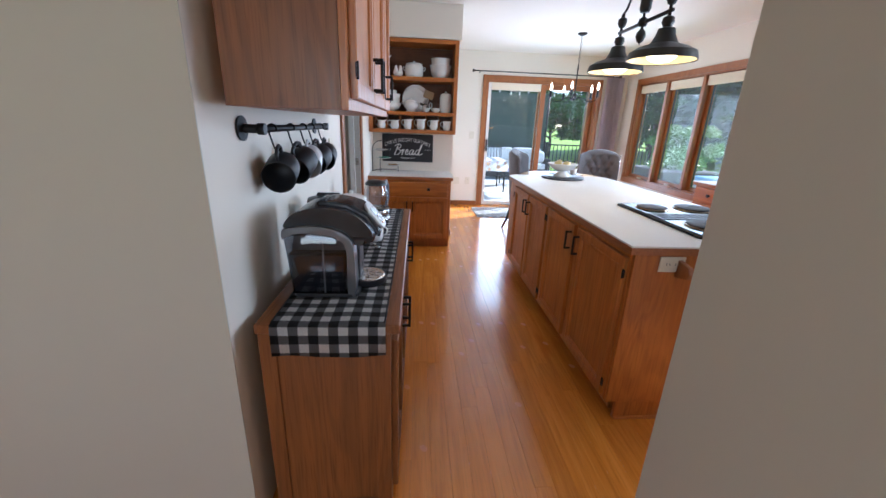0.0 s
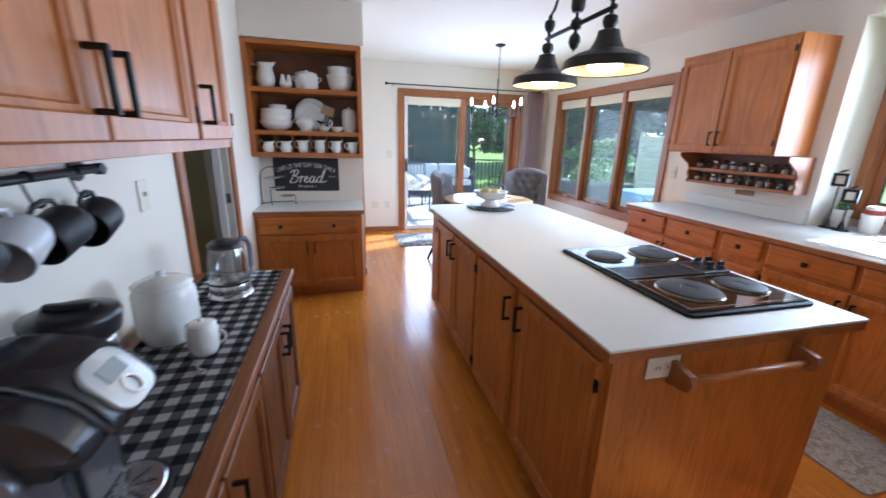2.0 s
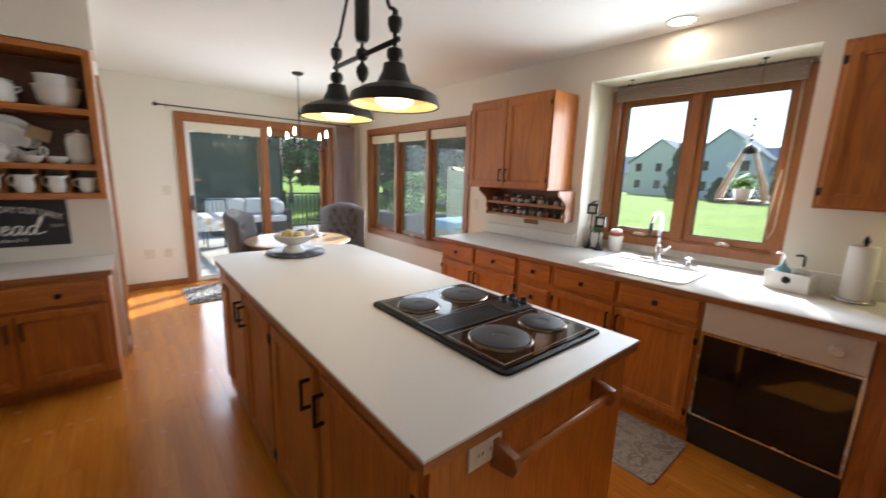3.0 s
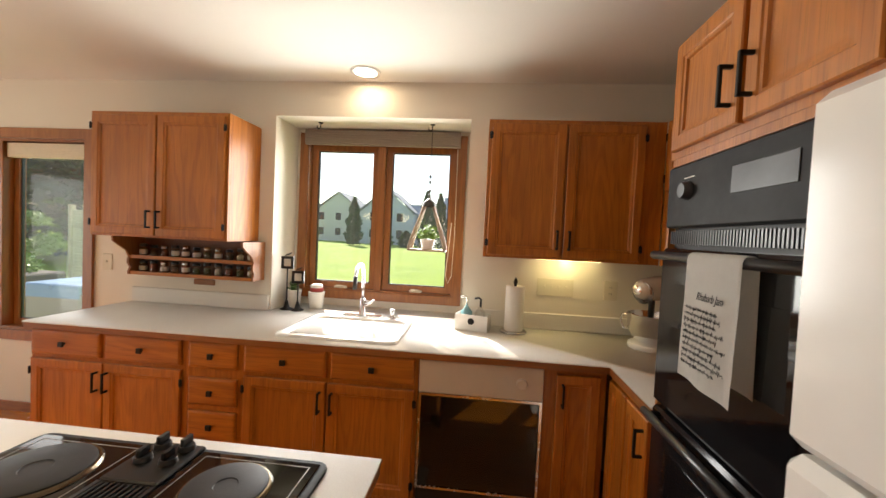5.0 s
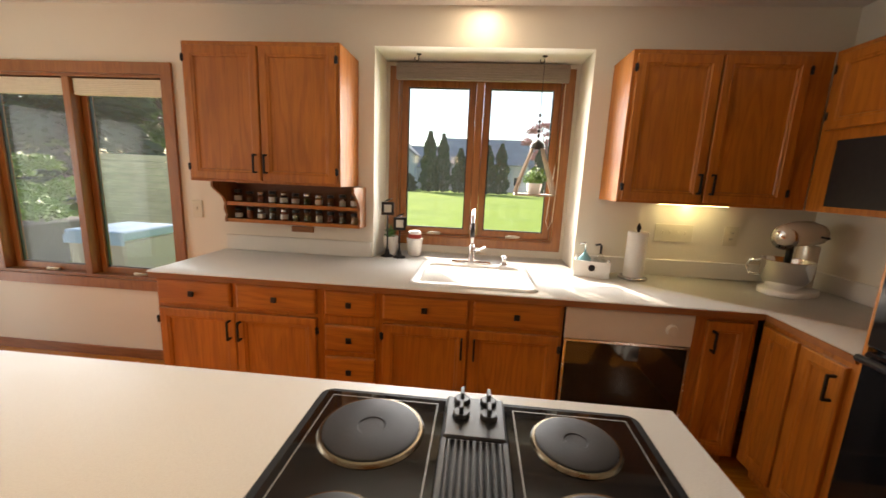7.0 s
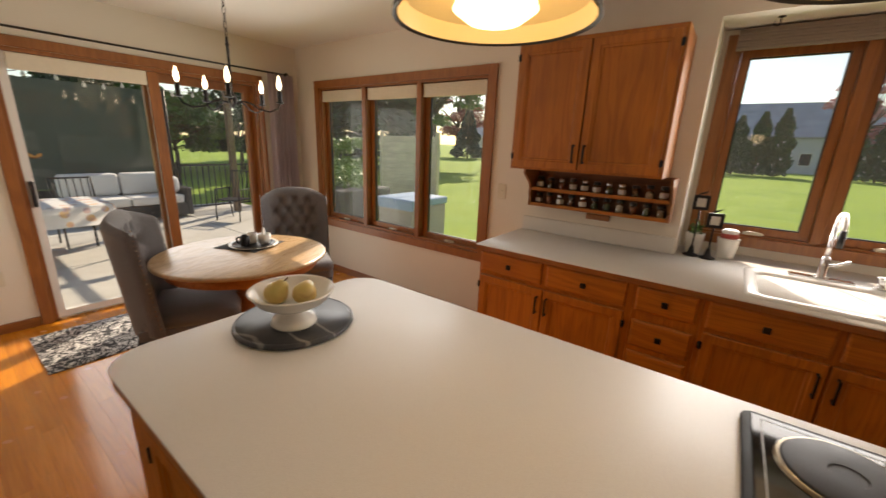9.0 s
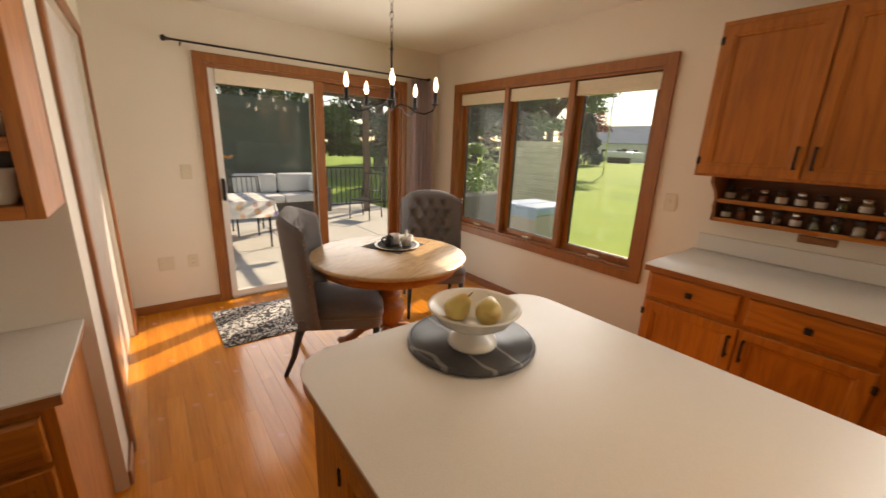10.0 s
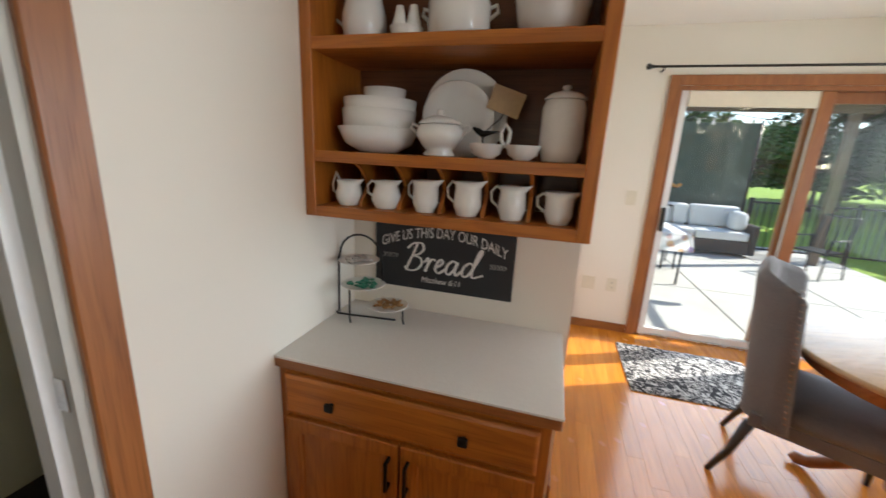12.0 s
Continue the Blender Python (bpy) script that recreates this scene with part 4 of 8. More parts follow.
for s in (-1, 1):
    y = s * 0.275
    part("pulley", lathe(bmesh.new(), [(0, -0.36), (0.012, -0.365), (0.012, -0.385), (0.028, -0.395), (0.03, -0.42), (0.02, -0.445), (0.009, -0.45), (0.009, -0.50), (0.03, -0.512), (0.034, -0.535), (0.022, -0.56), (0, -0.562)], 18, pose(0, y, 0)), IRON, pn)
    part("cord", tube(bmesh.new(), [(0, s * 0.012, -0.03), (0, s * 0.05, -0.13), (0, s * 0.14, -0.19), (0, s * 0.19, -0.27), (0, s * 0.235, -0.345), (0, s * 0.272, -0.362)], 0.008, 8), IRON, pn)
    sh = part("shade", lathe(bmesh.new(), [(0.020, -0.560), (0.045, -0.568), (0.052, -0.60), (0.075, -0.645), (0.14, -0.668), (0.178, -0.69), (0.188, -0.728), (0.188, -0.733), (0.182, -0.729), (0.172, -0.695), (0.135, -0.676), (0.07, -0.655), (0.045, -0.61), (0.02, -0.60)], 36, pose(0, y, 0)), IRON, pn)
    part("lining", lathe(bmesh.new(), [(0.179, -0.7295), (0.169, -0.698), (0.132, -0.680), (0.068, -0.660), (0.042, -0.618), (0.01, -0.612)], 36, pose(0, y, 0)), YELLOW, sh, "cream enamel lining")
    part("bulb", lathe(bmesh.new(), [(0, -0.742), (0.05, -0.735), (0.078, -0.715), (0.066, -0.685), (0.026, -0.650), (0.014, -0.615)], 24, pose(0, y, 0)), BULB, sh, "lit warm bulb")
    lamp("pendant_glow", "POINT", pose(2.45, 3.665 + y, 1.735), 0.75, (1.0, 0.78, 0.48), radius=0.06)

# ---- chandelier over the table ----
ch = thing("chandelier", at(3.10, 6.31, CEIL), "black iron candle chandelier with five lit bulbs", "chandelier")
part("canopy", lathe(bmesh.new(), [(0, -0.0005), (0.06, -0.0005), (0.058, -0.015), (0.02, -0.03), (0, -0.03)], 20), BLACK_METAL, ch)
bm = bmesh.new()
for k in range(8):
    z = -0.045 - 0.042 * k
    pts = [(0.010 * math.cos(a), 0, z + 0.026 * math.sin(a)) for a in [j * math.tau / 10 for j in range(10)]]
    if k % 2:
        pts = [(0, x, zz) for x, _, zz in pts]
    tube(bm, pts, 0.0022, 5, closed=True)
part("chain", bm, BLACK_METAL, ch)
part("stem", lathe(bmesh.new(), [(0, -0.36), (0.007, -0.362), (0.008, -0.40), (0.015, -0.41), (0.008, -0.42), (0.008, -0.70), (0.022, -0.715), (0.030, -0.75), (0.021, -0.775), (0.009, -0.78), (0.009, -0.79), (0, -0.80)], 14), BLACK_METAL, ch)
for k in range(5):
    a = radians(72 * k + 25)
    ca, sa = math.cos(a), math.sin(a)
    prof = [(0.02, -0.772), (0.07, -0.752), (0.12, -0.766), (0.17, -0.800), (0.235, -0.812), (0.288, -0.79), (0.305, -0.755)]
    arm = part("arm", tube(bmesh.new(), [(r * ca, r * sa, z) for r, z in prof], 0.005, 7), BLACK_METAL, ch)
    part("cup", lathe(bmesh.new(), [(0, -0.758), (0.024, -0.754), (0.026, -0.747), (0.014, -0.744), (0.014, -0.675), (0, -0.674)], 14, pose(0.305 * ca, 0.305 * sa, 0)), BLACK_METAL, arm)
    part("bulb", lathe(bmesh.new(), [(0, -0.673), (0.010, -0.667), (0.0165, -0.643), (0.012, -0.612), (0.004, -0.584), (0, -0.579)], 14, pose(0.305 * ca, 0.305 * sa, 0)), glow("candle_bulb", (1.0, 0.86, 0.62), 4.0) if k == 0 else bpy.data.materials["candle_bulb"], arm, "lit candle bulb")
lamp("chandelier_glow", "POINT", pose(3.10, 6.29, CEIL - 0.60), 1.0, (1.0, 0.78, 0.48), radius=0.2)

# recessed ceiling lamp and the lamp under the cabinet
rl = thing("recessed_light", at(4.41, 3.06, CEIL), "round recessed ceiling light, lit", "ceiling light")
part("rim", lathe(bmesh.new(), [(0.072, -0.0005), (0.095, -0.0005), (0.094, -0.006), (0.074, -0.008), (0.072, -0.004)], 32), WHITE_ENAMEL, rl)
part("lens", lathe(bmesh.new(), [(0, -0.003), (0.0715, -0.003), (0.0715, -0.001)], 32), glow("downlight_lens", (1.0, 0.86, 0.66), 14.0), rl, "glowing lens")
lamp("downlight", "AREA", look((4.41, 3.06, CEIL - 0.012), (4.41, 3.06, 0)), 0.5, (1.0, 0.80, 0.55), size=0.12, size_y=0.12)
ul = thing("under_cabinet_light", at(4.50, 1.72, 1.3895), "slim lit lamp under the wall cabinet", "under-cabinet light")
part("housing", boxes(((-0.04, -0.22, -0.008), (0.04, 0.22, -0.0005)), bevel=0.003), WHITE_ENAMEL, ul)
part("tube", boxes(((-0.02, -0.20, -0.0115), (0.02, 0.20, -0.0085)), bevel=0.001), glow("tube_warm", (1.0, 0.88, 0.45), 5.0), ul, "glowing tube")
lamp("under_cabinet_glow", "AREA", look((4.50, 1.72, 1.375), (4.52, 1.72, 0.9)), 0.35, (1.0, 0.88, 0.46), size=0.04, size_y=0.40)

# ---- sink ----
sk = thing("sink", at(4.245, 3.035, 0.9145), "white enamel drop-in kitchen sink", "sink")
def bowl_shape(x0, y0, x1, y1):
    bm = bmesh.new()
    steps = ((0.0, 0.0), (0.004, 0.012), (0.035, 0.016), (0.05, 0.008), (0.06, -0.10), (0.085, -0.15))
    loops = []
    for d, z in steps:
        loops.append([bm.verts.new((x, y, z)) for x, y in rounded(x0 + d, y0 + d, x1 - d - (0.05 if z < 0.01 and d > 0.04 else 0), y1 - d, 0.05, ("sw", "se", "ne", "nw"), 5)])
    for a, b in zip(loops, loops[1:]):
        for k in range(len(a)):
            j = (k + 1) % len(a)
            bm.faces.new((a[k], a[j], b[j], b[k]))
    bm.faces.new(loops[-1])
    return smooth(bm, 50)


part("basin", bowl_shape(-0.30, -0.345, 0.30, 0.345), WHITE_ENAMEL, sk)
part("drain", lathe(bmesh.new(), [(0, -0.148), (0.04, -0.148), (0.045, -0.1495)], 20, pose(-0.03, 0, 0)), STEEL, sk)
ft = thing("faucet", at(4.525, 3.055, 0.9305), "chrome gooseneck kitchen faucet with a lever", "faucet")
part("base", lathe(bmesh.new(), [(0, 0), (0.032, 0), (0.034, 0.006), (0.020, 0.012), (0.019, 0.10), (0.014, 0.12), (0, 0.12)], 20), CHROME, ft)
part("spout", tube(bmesh.new(), [(0, 0, 0.11), (0, 0, 0.27)] + arc((-0.085, 0, 0.27), 0.085, 0, 165, 12) + [(-0.172, 0, 0.27)], 0.010, 12), CHROME, ft)
part("spray_head", tube(bmesh.new(), [(-0.170, 0, 0.285), (-0.177, 0, 0.20)], 0.014, 12), BLACK_PLASTIC, ft, "black spray head")
part("lever", tube(bmesh.new(), [(0, -0.02, 0.075), (-0.005, -0.05, 0.085), (-0.03, -0.085, 0.115)], 0.008, 8), CHROME, ft)
part("deck_plate", boxes(((-0.03, -0.13, 0.0002), (0.03, 0.13, 0.006)), bevel=0.002), CHROME, ft)
sd = thing("soap_dispenser", at(4.50, 2.84, 0.9305), "short chrome sink soap dispenser", "soap dispenser")
part("body", lathe(bmesh.new(), [(0, 0), (0.024, 0), (0.025, 0.006), (0.014, 0.012), (0.013, 0.045), (0.02, 0.05), (0.02, 0.062), (0, 0.065)], 18), CHROME, sd)
part("nozzle", tube(bmesh.new(), [(0, 0, 0.056), (-0.045, 0, 0.060), (-0.055, 0, 0.052)], 0.006, 8), CHROME, sd)

# ---- dishwasher ----
dw = thing("dishwasher", at(FX, 2.553, 0, -90), "dishwasher with a cream control strip and black door", "dishwasher")
CREAM = plain("cream_panel", (0.62, 0.54, 0.44), 0.35, 0, 0.04, 20)
part("body", boxes(((0.004, 0.002, 0.10), (0.617, 0.58, 0.868))), BLACK_PLASTIC, dw)
part("control_panel", boxes(((0.0, -0.022, 0.700), (0.621, 0.0015, 0.868)), bevel=0.004), CREAM, dw)
part("dial", lathe(bmesh.new(), [(0, 0.020), (0.024, 0.020), (0.027, 0.016), (0.028, 0.0005)], 24, pose(0.515, -0.0222, 0.785, 90)), CREAM, dw)
part("door", boxes(((0.014, -0.018, 0.214), (0.607, 0.0015, 0.684)), bevel=0.003), BLACK_GLASS, dw, "glossy black door panel")
part("frame", ring(bmesh.new(), 0.001, -0.020, 0.620, 0.0012, 0.0125, 0.200, 0.698, 0.001), STEEL, dw, "thin bright metal door frame")
part("kick_plate", boxes(((0.004, 0.02, 0.005), (0.617, 0.05, 0.197))), BLACK_PLASTIC, dw)

# unseen hall window, added behind the walk to go with the fill lamp
win3 = thing("window_3", at(0.2, -2.06, 0, 180), "plain hall window, unseen and added for light", "window", kind="structure")
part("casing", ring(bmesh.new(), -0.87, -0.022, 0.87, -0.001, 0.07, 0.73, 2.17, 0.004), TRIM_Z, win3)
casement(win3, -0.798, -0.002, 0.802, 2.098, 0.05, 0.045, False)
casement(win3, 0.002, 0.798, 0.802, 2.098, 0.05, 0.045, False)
# ---- spice rack ----
sr = thing("spice_rack", at(4.565, 4.72, 1.128, -90), "scalloped oak spice rack with two shelves of jars", "spice rack")
SW = 0.93
def bracket_outline():
    pts = [(0, 0), (-0.13, 0), (-0.135, 0.02), (-0.12, 0.05)]
    pts += [(-0.12 - 0.02 * math.sin(k / 6 * math.pi) - 0.0 , 0.05 + 0.09 * k / 6) for k in range(1, 6)]
    pts += [(-0.155, 0.17), (-0.20, 0.20), (-0.25, 0.235), (-0.255, 0.268), (0, 0.268)]
    return pts


for x in (0.0, SW - 0.016):
    part("side", prism(bmesh.new(), bracket_outline(), x, x + 0.016, 0.0, Matrix(((0, 0, 1, 0), (1, 0, 0, 0), (0, 1, 0, 0), (0, 0, 0, 1)))), TRIM_Z, sr)
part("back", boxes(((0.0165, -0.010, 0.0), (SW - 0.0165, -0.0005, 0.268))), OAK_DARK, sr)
for z in (0.012, 0.125):
    part("shelf", boxes(((0.0165, -0.118, z - 0.012), (SW - 0.0165, -0.0105, z)), bevel=0.001), OAK_X, sr)
    part("rail", boxes(((0.0165, -0.126, z - 0.012), (SW - 0.0165, -0.1185, z + 0.012)), bevel=0.001), OAK_X, sr)
JAR_GLASS = glass("jar_glass", (0.93, 0.93, 0.90), 0.10)
JAR_LID = plain("jar_lid", (0.03, 0.028, 0.027), 0.35)
SPICES = [plain("spice_" + n, c, 0.85, 0, 0.3, 160) for n, c in (("paprika", (0.26, 0.06, 0.02)), ("brown", (0.14, 0.075, 0.03)), ("green", (0.09, 0.10, 0.035)), ("tan", (0.38, 0.26, 0.12)), ("pale", (0.55, 0.48, 0.36)), ("dark", (0.05, 0.035, 0.025)))]
PAPER = plain("label_paper", (0.70, 0.67, 0.60), 0.8)
rnd = random.Random(4)
for row, z in ((0, 1.1405), (1, 1.2535)):
    for k in range(11):
        x = 0.055 + k * 0.0815
        h = 0.082 + rnd.uniform(-0.004, 0.012)
        j = thing("spice_jar", at(4.565 - 0.062, 4.72 - x, z, rnd.uniform(-50, 50)), "small glass spice jar with a dark lid", "jar", "spice jars")
        part("contents", lathe(bmesh.new(), [(0, 0.003), (0.021, 0.003), (0.021, h * rnd.uniform(0.45, 0.7)), (0, h * 0.6)], 12), rnd.choice(SPICES), j)
        part("jar", lathe(bmesh.new(), [(0, 0.0002), (0.024, 0.0002), (0.0245, 0.004), (0.0245, h * 0.72), (0.019, h * 0.78), (0.0185, h * 0.79)], 14), JAR_GLASS, j)
        part("lid", lathe(bmesh.new(), [(0.0225, h * 0.765), (0.0225, h * 0.99), (0.021, h), (0, h)], 14), JAR_LID if rnd.random() < 0.75 else STEEL, j)
        if rnd.random() < 0.35:
            part("label", lathe(bmesh.new(), [(0.0249, h * 0.2), (0.0249, h * 0.55)], 14), PAPER, j, "plain paper label")
wm = thing("wall_patch", at(4.5685, 4.24, 1.085, -90), "small wooden plug moulding under the spice rack", "moulding")
part("strip", boxes(((-0.08, -0.012, -0.02), (0.08, 0.0, 0.02)), bevel=0.003), TRIM_X, wm)

# ---- small things by the sink window ----
for y, x, h, nm in ((3.655, 4.635, 0.40, "tall"), (3.565, 4.62, 0.30, "short")):
    cs = thing("card_stand", at(x, y, 0.9145, -80), nm + " black metal stand holding a small framed card", "card stand", "card stands")
    part("base", lathe(bmesh.new(), [(0, 0), (0.045, 0), (0.046, 0.006), (0.02, 0.016), (0.012, 0.05), (0.005, 0.07), (0, 0.07)], 20), BLACK_METAL, cs)
    part("stem", tube(bmesh.new(), [(0, 0, 0.06), (0, 0, h - 0.10)], 0.005, 8), BLACK_METAL, cs)
    part("frame", ring(bmesh.new(), -0.043, -0.010, 0.043, 0.004, 0.018, h - 0.105, h - 0.015, 0.002), BLACK_METAL, cs)
    part("card", boxes(((-0.026, -0.004, h - 0.088), (0.026, 0.000, h - 0.032))), PAPER, cs)
    part("bird", tube(bmesh.new(), [(-0.022, 0, h - 0.012), (-0.006, 0, h - 0.004), (0.012, 0, h + 0.002), (0.028, 0, h + 0.014)], 0.006, 6, radii=[0.002, 0.007, 0.006, 0.002]), BLACK_METAL, cs, "small black bird")


def pot(name, x, y, r, h, label, mat=CERAMIC):
    p = thing(name, at(x, y, 0.9145), label, "pot")
    part("wall", lathe(bmesh.new(), [(0, 0), (r * 0.78, 0), (r * 0.8, 0.004), (r, h * 0.96), (r * 1.02, h), (r * 0.94, h), (r * 0.88, h * 0.5), (0, h * 0.45)], 28), mat, p)
    return p


LEAF = plain("leaf_green", (0.07, 0.17, 0.03), 0.55, 0, 0.4, 60)
LEAF2 = plain("leaf_fresh", (0.16, 0.30, 0.05), 0.5, 0, 0.4, 60)


def sprigs(bm, n, r, h, size, seed, centre=(0, 0, 0)):
    """Small pointed leaves scattered in a dome."""
    q = random.Random(seed)
    for _ in range(n):
        d = Vector((q.gauss(0, 1), q.gauss(0, 1), abs(q.gauss(0, 1)))).normalized()
        p = Vector(centre) + Vector((d.x * r, d.y * r, d.z * h)) * q.uniform(0.35, 1.0)
        t = Vector((q.gauss(0, 1), q.gauss(0, 1), q.gauss(0, 0.6))).normalized()
        s = t.cross(Vector((q.gauss(0, 1), q.gauss(0, 1), 1))).normalized()
        L = size * q.uniform(0.6, 1.3)
        v = [bm.verts.new(p + w) for w in (t * L, s * L * 0.42, -t * L * 0.7, -s * L * 0.42)]
        bm.faces.new(v)
    return bm


p1 = pot("plant_pot", 4.745, 3.655, 0.055, 0.13, "white ceramic pot with a small green plant")
part("plant", sprigs(bmesh.new(), 90, 0.05, 0.14, 0.022, 3, (0, 0, 0.10)), LEAF, p1, "small green plant")
p2 = pot("utensil_crock", 4.735, 3.475, 0.060, 0.125, "white ceramic crock beside the sink")
cj = thing("lidded_jar", at(4.735, 3.475, 0.98), "small glass jar with a red band in the crock", "jar")
part("jar", lathe(bmesh.new(), [(0, 0), (0.045, 0), (0.046, 0.085), (0.03, 0.1), (0, 0.1)], 20), JAR_GLASS, cj)
part("band", lathe(bmesh.new(), [(0.0465, 0.062), (0.048, 0.064), (0.048, 0.088), (0.0465, 0.09)], 20), plain("red_band", (0.35, 0.04, 0.03), 0.4), cj, "red band")
part("lid", lathe(bmesh.new(), [(0.044, 0.0905), (0.046, 0.108), (0.03, 0.116), (0, 0.118)], 20), CERAMIC, cj)

sc = thing("soap_caddy", at(4.43, 2.30, 0.9145, -104), "white wooden drawer-fronted soap caddy", "caddy")
bm = bmesh.new()
for a, b in (((-0.105, -0.055, 0), (0.105, -0.045, 0.10)), ((-0.105, 0.045, 0), (0.105, 0.055, 0.10)), ((-0.105, -0.045, 0), (-0.095, 0.045, 0.10)), ((0.095, -0.045, 0), (0.105, 0.045, 0.10)), ((-0.095, -0.045, 0), (0.095, 0.045, 0.01))):
    box(bm, a, b)
part("box", bm, WHITE_ENAMEL, sc)
part("cup_pull", lathe(bmesh.new(), [(0, 0.014), (0.016, 0.010), (0.021, 0.0005)], 16, pose(0, -0.0552, 0.06, 90)), BLACK_METAL, sc, "dark cup pull")
AQUA = plain("soap_aqua", (0.25, 0.52, 0.60), 0.12)
for x, mt, lab, top in ((-0.045, AQUA, "aqua soap bottle with a chrome pump", CHROME), (0.045, JAR_GLASS, "clear soap bottle with a black pump", BLACK_PLASTIC)):
    bt = thing("soap_bottle", at(4.43, 2.30, 0.925, -104) @ pose(x, 0, 0), lab, "bottle", "soap bottles")
    part("bottle", lathe(bmesh.new(), [(0, 0), (0.034, 0), (0.036, 0.006), (0.036, 0.10), (0.014, 0.125), (0.013, 0.135), (0, 0.135)], 20), mt, bt)
    part("pump", tube(bmesh.new(), [(0, 0, 0.1355), (0, 0, 0.185), (-0.01, -0.01, 0.195), (-0.035, -0.02, 0.19)], 0.007, 8), top, bt)

pt = thing("paper_towel_holder", at(4.43, 2.045, 0.9145), "white paper towel roll on a dark stand", "paper towel")
part("base", lathe(bmesh.new(), [(0, 0), (0.082, 0), (0.084, 0.008), (0.078, 0.014), (0, 0.014)], 32), STEEL, pt)
part("roll", lathe(bmesh.new(), [(0.02, 0.0145), (0.056, 0.0145), (0.058, 0.018), (0.058, 0.288), (0.056, 0.292), (0.02, 0.292)], 36), plain("paper_white", (0.80, 0.77, 0.72), 0.95, 0, 0.03, 80, 0.3), pt, "white paper roll")
part("post", lathe(bmesh.new(), [(0, 0.0145), (0.008, 0.0145), (0.008, 0.305), (0.014, 0.312), (0.012, 0.325), (0.004, 0.345), (0, 0.347)], 12), BLACK_METAL, pt)

# ---- stand mixer ----
MIX = plain("mixer_champagne", (0.62, 0.52, 0.42), 0.22, 0.25, 0.05, 10)
mx_ = thing("stand_mixer", at(4.31, 1.215, 0.9145, -152) @ Matrix.Scale(1.06, 4), "champagne stand mixer with a steel bowl", "stand mixer")
part("foot", prism(bmesh.new(), rounded(-0.10, -0.19, 0.10, 0.14, 0.095, ("sw", "se", "ne", "nw"), 8), 0.0, 0.03, 0.008), WHITE_ENAMEL, mx_, "pale foot")
part("column", prism(bmesh.new(), rounded(-0.045, 0.05, 0.045, 0.135, 0.03, ("sw", "se", "ne", "nw"), 5), 0.031, 0.26, 0.01), MIX, mx_)
hd = part("head", tube(bmesh.new(), [(0, 0.165, 0.315), (0, 0.14, 0.318), (0, 0.06, 0.325), (0, -0.06, 0.325), (0, -0.15, 0.318), (0, -0.185, 0.312)], 0.06, 20, radii=[0.030, 0.058, 0.066, 0.066, 0.058, 0.036]), MIX, mx_)
part("band", tube(bmesh.new(), [(0, -0.15, 0.305), (0, -0.162, 0.303)], 0.0605, 24), STEEL, hd, "bright trim band")
part("hub", lathe(bmesh.new(), [(0, 0.0), (0.022, 0.0), (0.024, 0.012), (0.012, 0.018), (0, 0.018)], 18, pose(0, -0.184, 0.318, 90)), CHROME, hd)
part("shaft", tube(bmesh.new(), [(0, -0.085, 0.265), (0, -0.085, 0.16)], 0.016, 12), BLACK_METAL, hd)
part("bowl", lathe(bmesh.new(), [(0, 0.033), (0.055, 0.033), (0.058, 0.04), (0.085, 0.06), (0.108, 0.10), (0.113, 0.17), (0.117, 0.185), (0.114, 0.187), (0.109, 0.17), (0.10, 0.10), (0.05, 0.05), (0, 0.046)], 36, pose(0, -0.085, 0)), CHROME, mx_, "polished steel bowl")
part("bowl_handle", tube(bmesh.new(), [(-0.11, -0.10, 0.165), (-0.16, -0.11, 0.16), (-0.172, -0.112, 0.12), (-0.15, -0.11, 0.08), (-0.105, -0.10, 0.085)], 0.007, 8), CHROME, mx_)
part("speed_lever", tube(bmesh.new(), [(0.062, 0.04, 0.315), (0.10, 0.04, 0.312)], 0.006, 8), BLACK_PLASTIC, mx_)

# cubby beside the oven, a flat black sheet with its inner shade in the colour
cb = thing("cubby", at(3.97, 1.2705, 1.42, 180), "flat black sheet painted as the dark inside of a cubby", "cubby")
part("opening", boxes(((-0.18, -0.003, 0.0), (0.48, -0.0005, 0.327))), plain("cubby_shade_black", (0.012, 0.011, 0.011), 0.6), cb)

# hooks and the hanging planter
for y in (3.48, 2.655):
    hk = thing("ceiling_hook", at(4.715, y, RZ1), "black scroll hook in the recess ceiling", "hook", "recess hooks")
    part("plate", lathe(bmesh.new(), [(0, -0.0005), (0.018, -0.0005), (0.016, -0.005), (0, -0.006)], 14), BLACK_METAL, hk)
    part("scroll", tube(bmesh.new(), [(0, 0, -0.005), (0, 0, -0.016)] + arc((0, 0.014, -0.03), 0.014, 135, 400, 10, "yz"), 0.003, 6), BLACK_METAL, hk)
hp = thing("hanging_planter", at(4.715, 2.655, 1.385), "weathered wooden hanging planter with a leafy plant", "planter")
DRIFT = oak("driftwood", 2, (0.42, 0.33, 0.25), (0.24, 0.17, 0.12), 0.75)
part("tray", boxes(((-0.07, -0.135, 0.0), (0.07, 0.135, 0.014)), bevel=0.002), DRIFT, hp)
for sx in (-0.062, 0.062):
    bm = bmesh.new()
    tube(bm, [(sx, -0.128, 0.0145), (sx * 0.8, -0.10, 0.12), (sx * 0.45, -0.05, 0.26), (sx * 0.3, -0.03, 0.33)], 0.011, 6)
    tube(bm, [(sx, 0.128, 0.0145), (sx * 0.8, 0.10, 0.12), (sx * 0.45, 0.05, 0.26), (sx * 0.3, 0.03, 0.33)], 0.011, 6)
    part("arch", bm, DRIFT, hp)
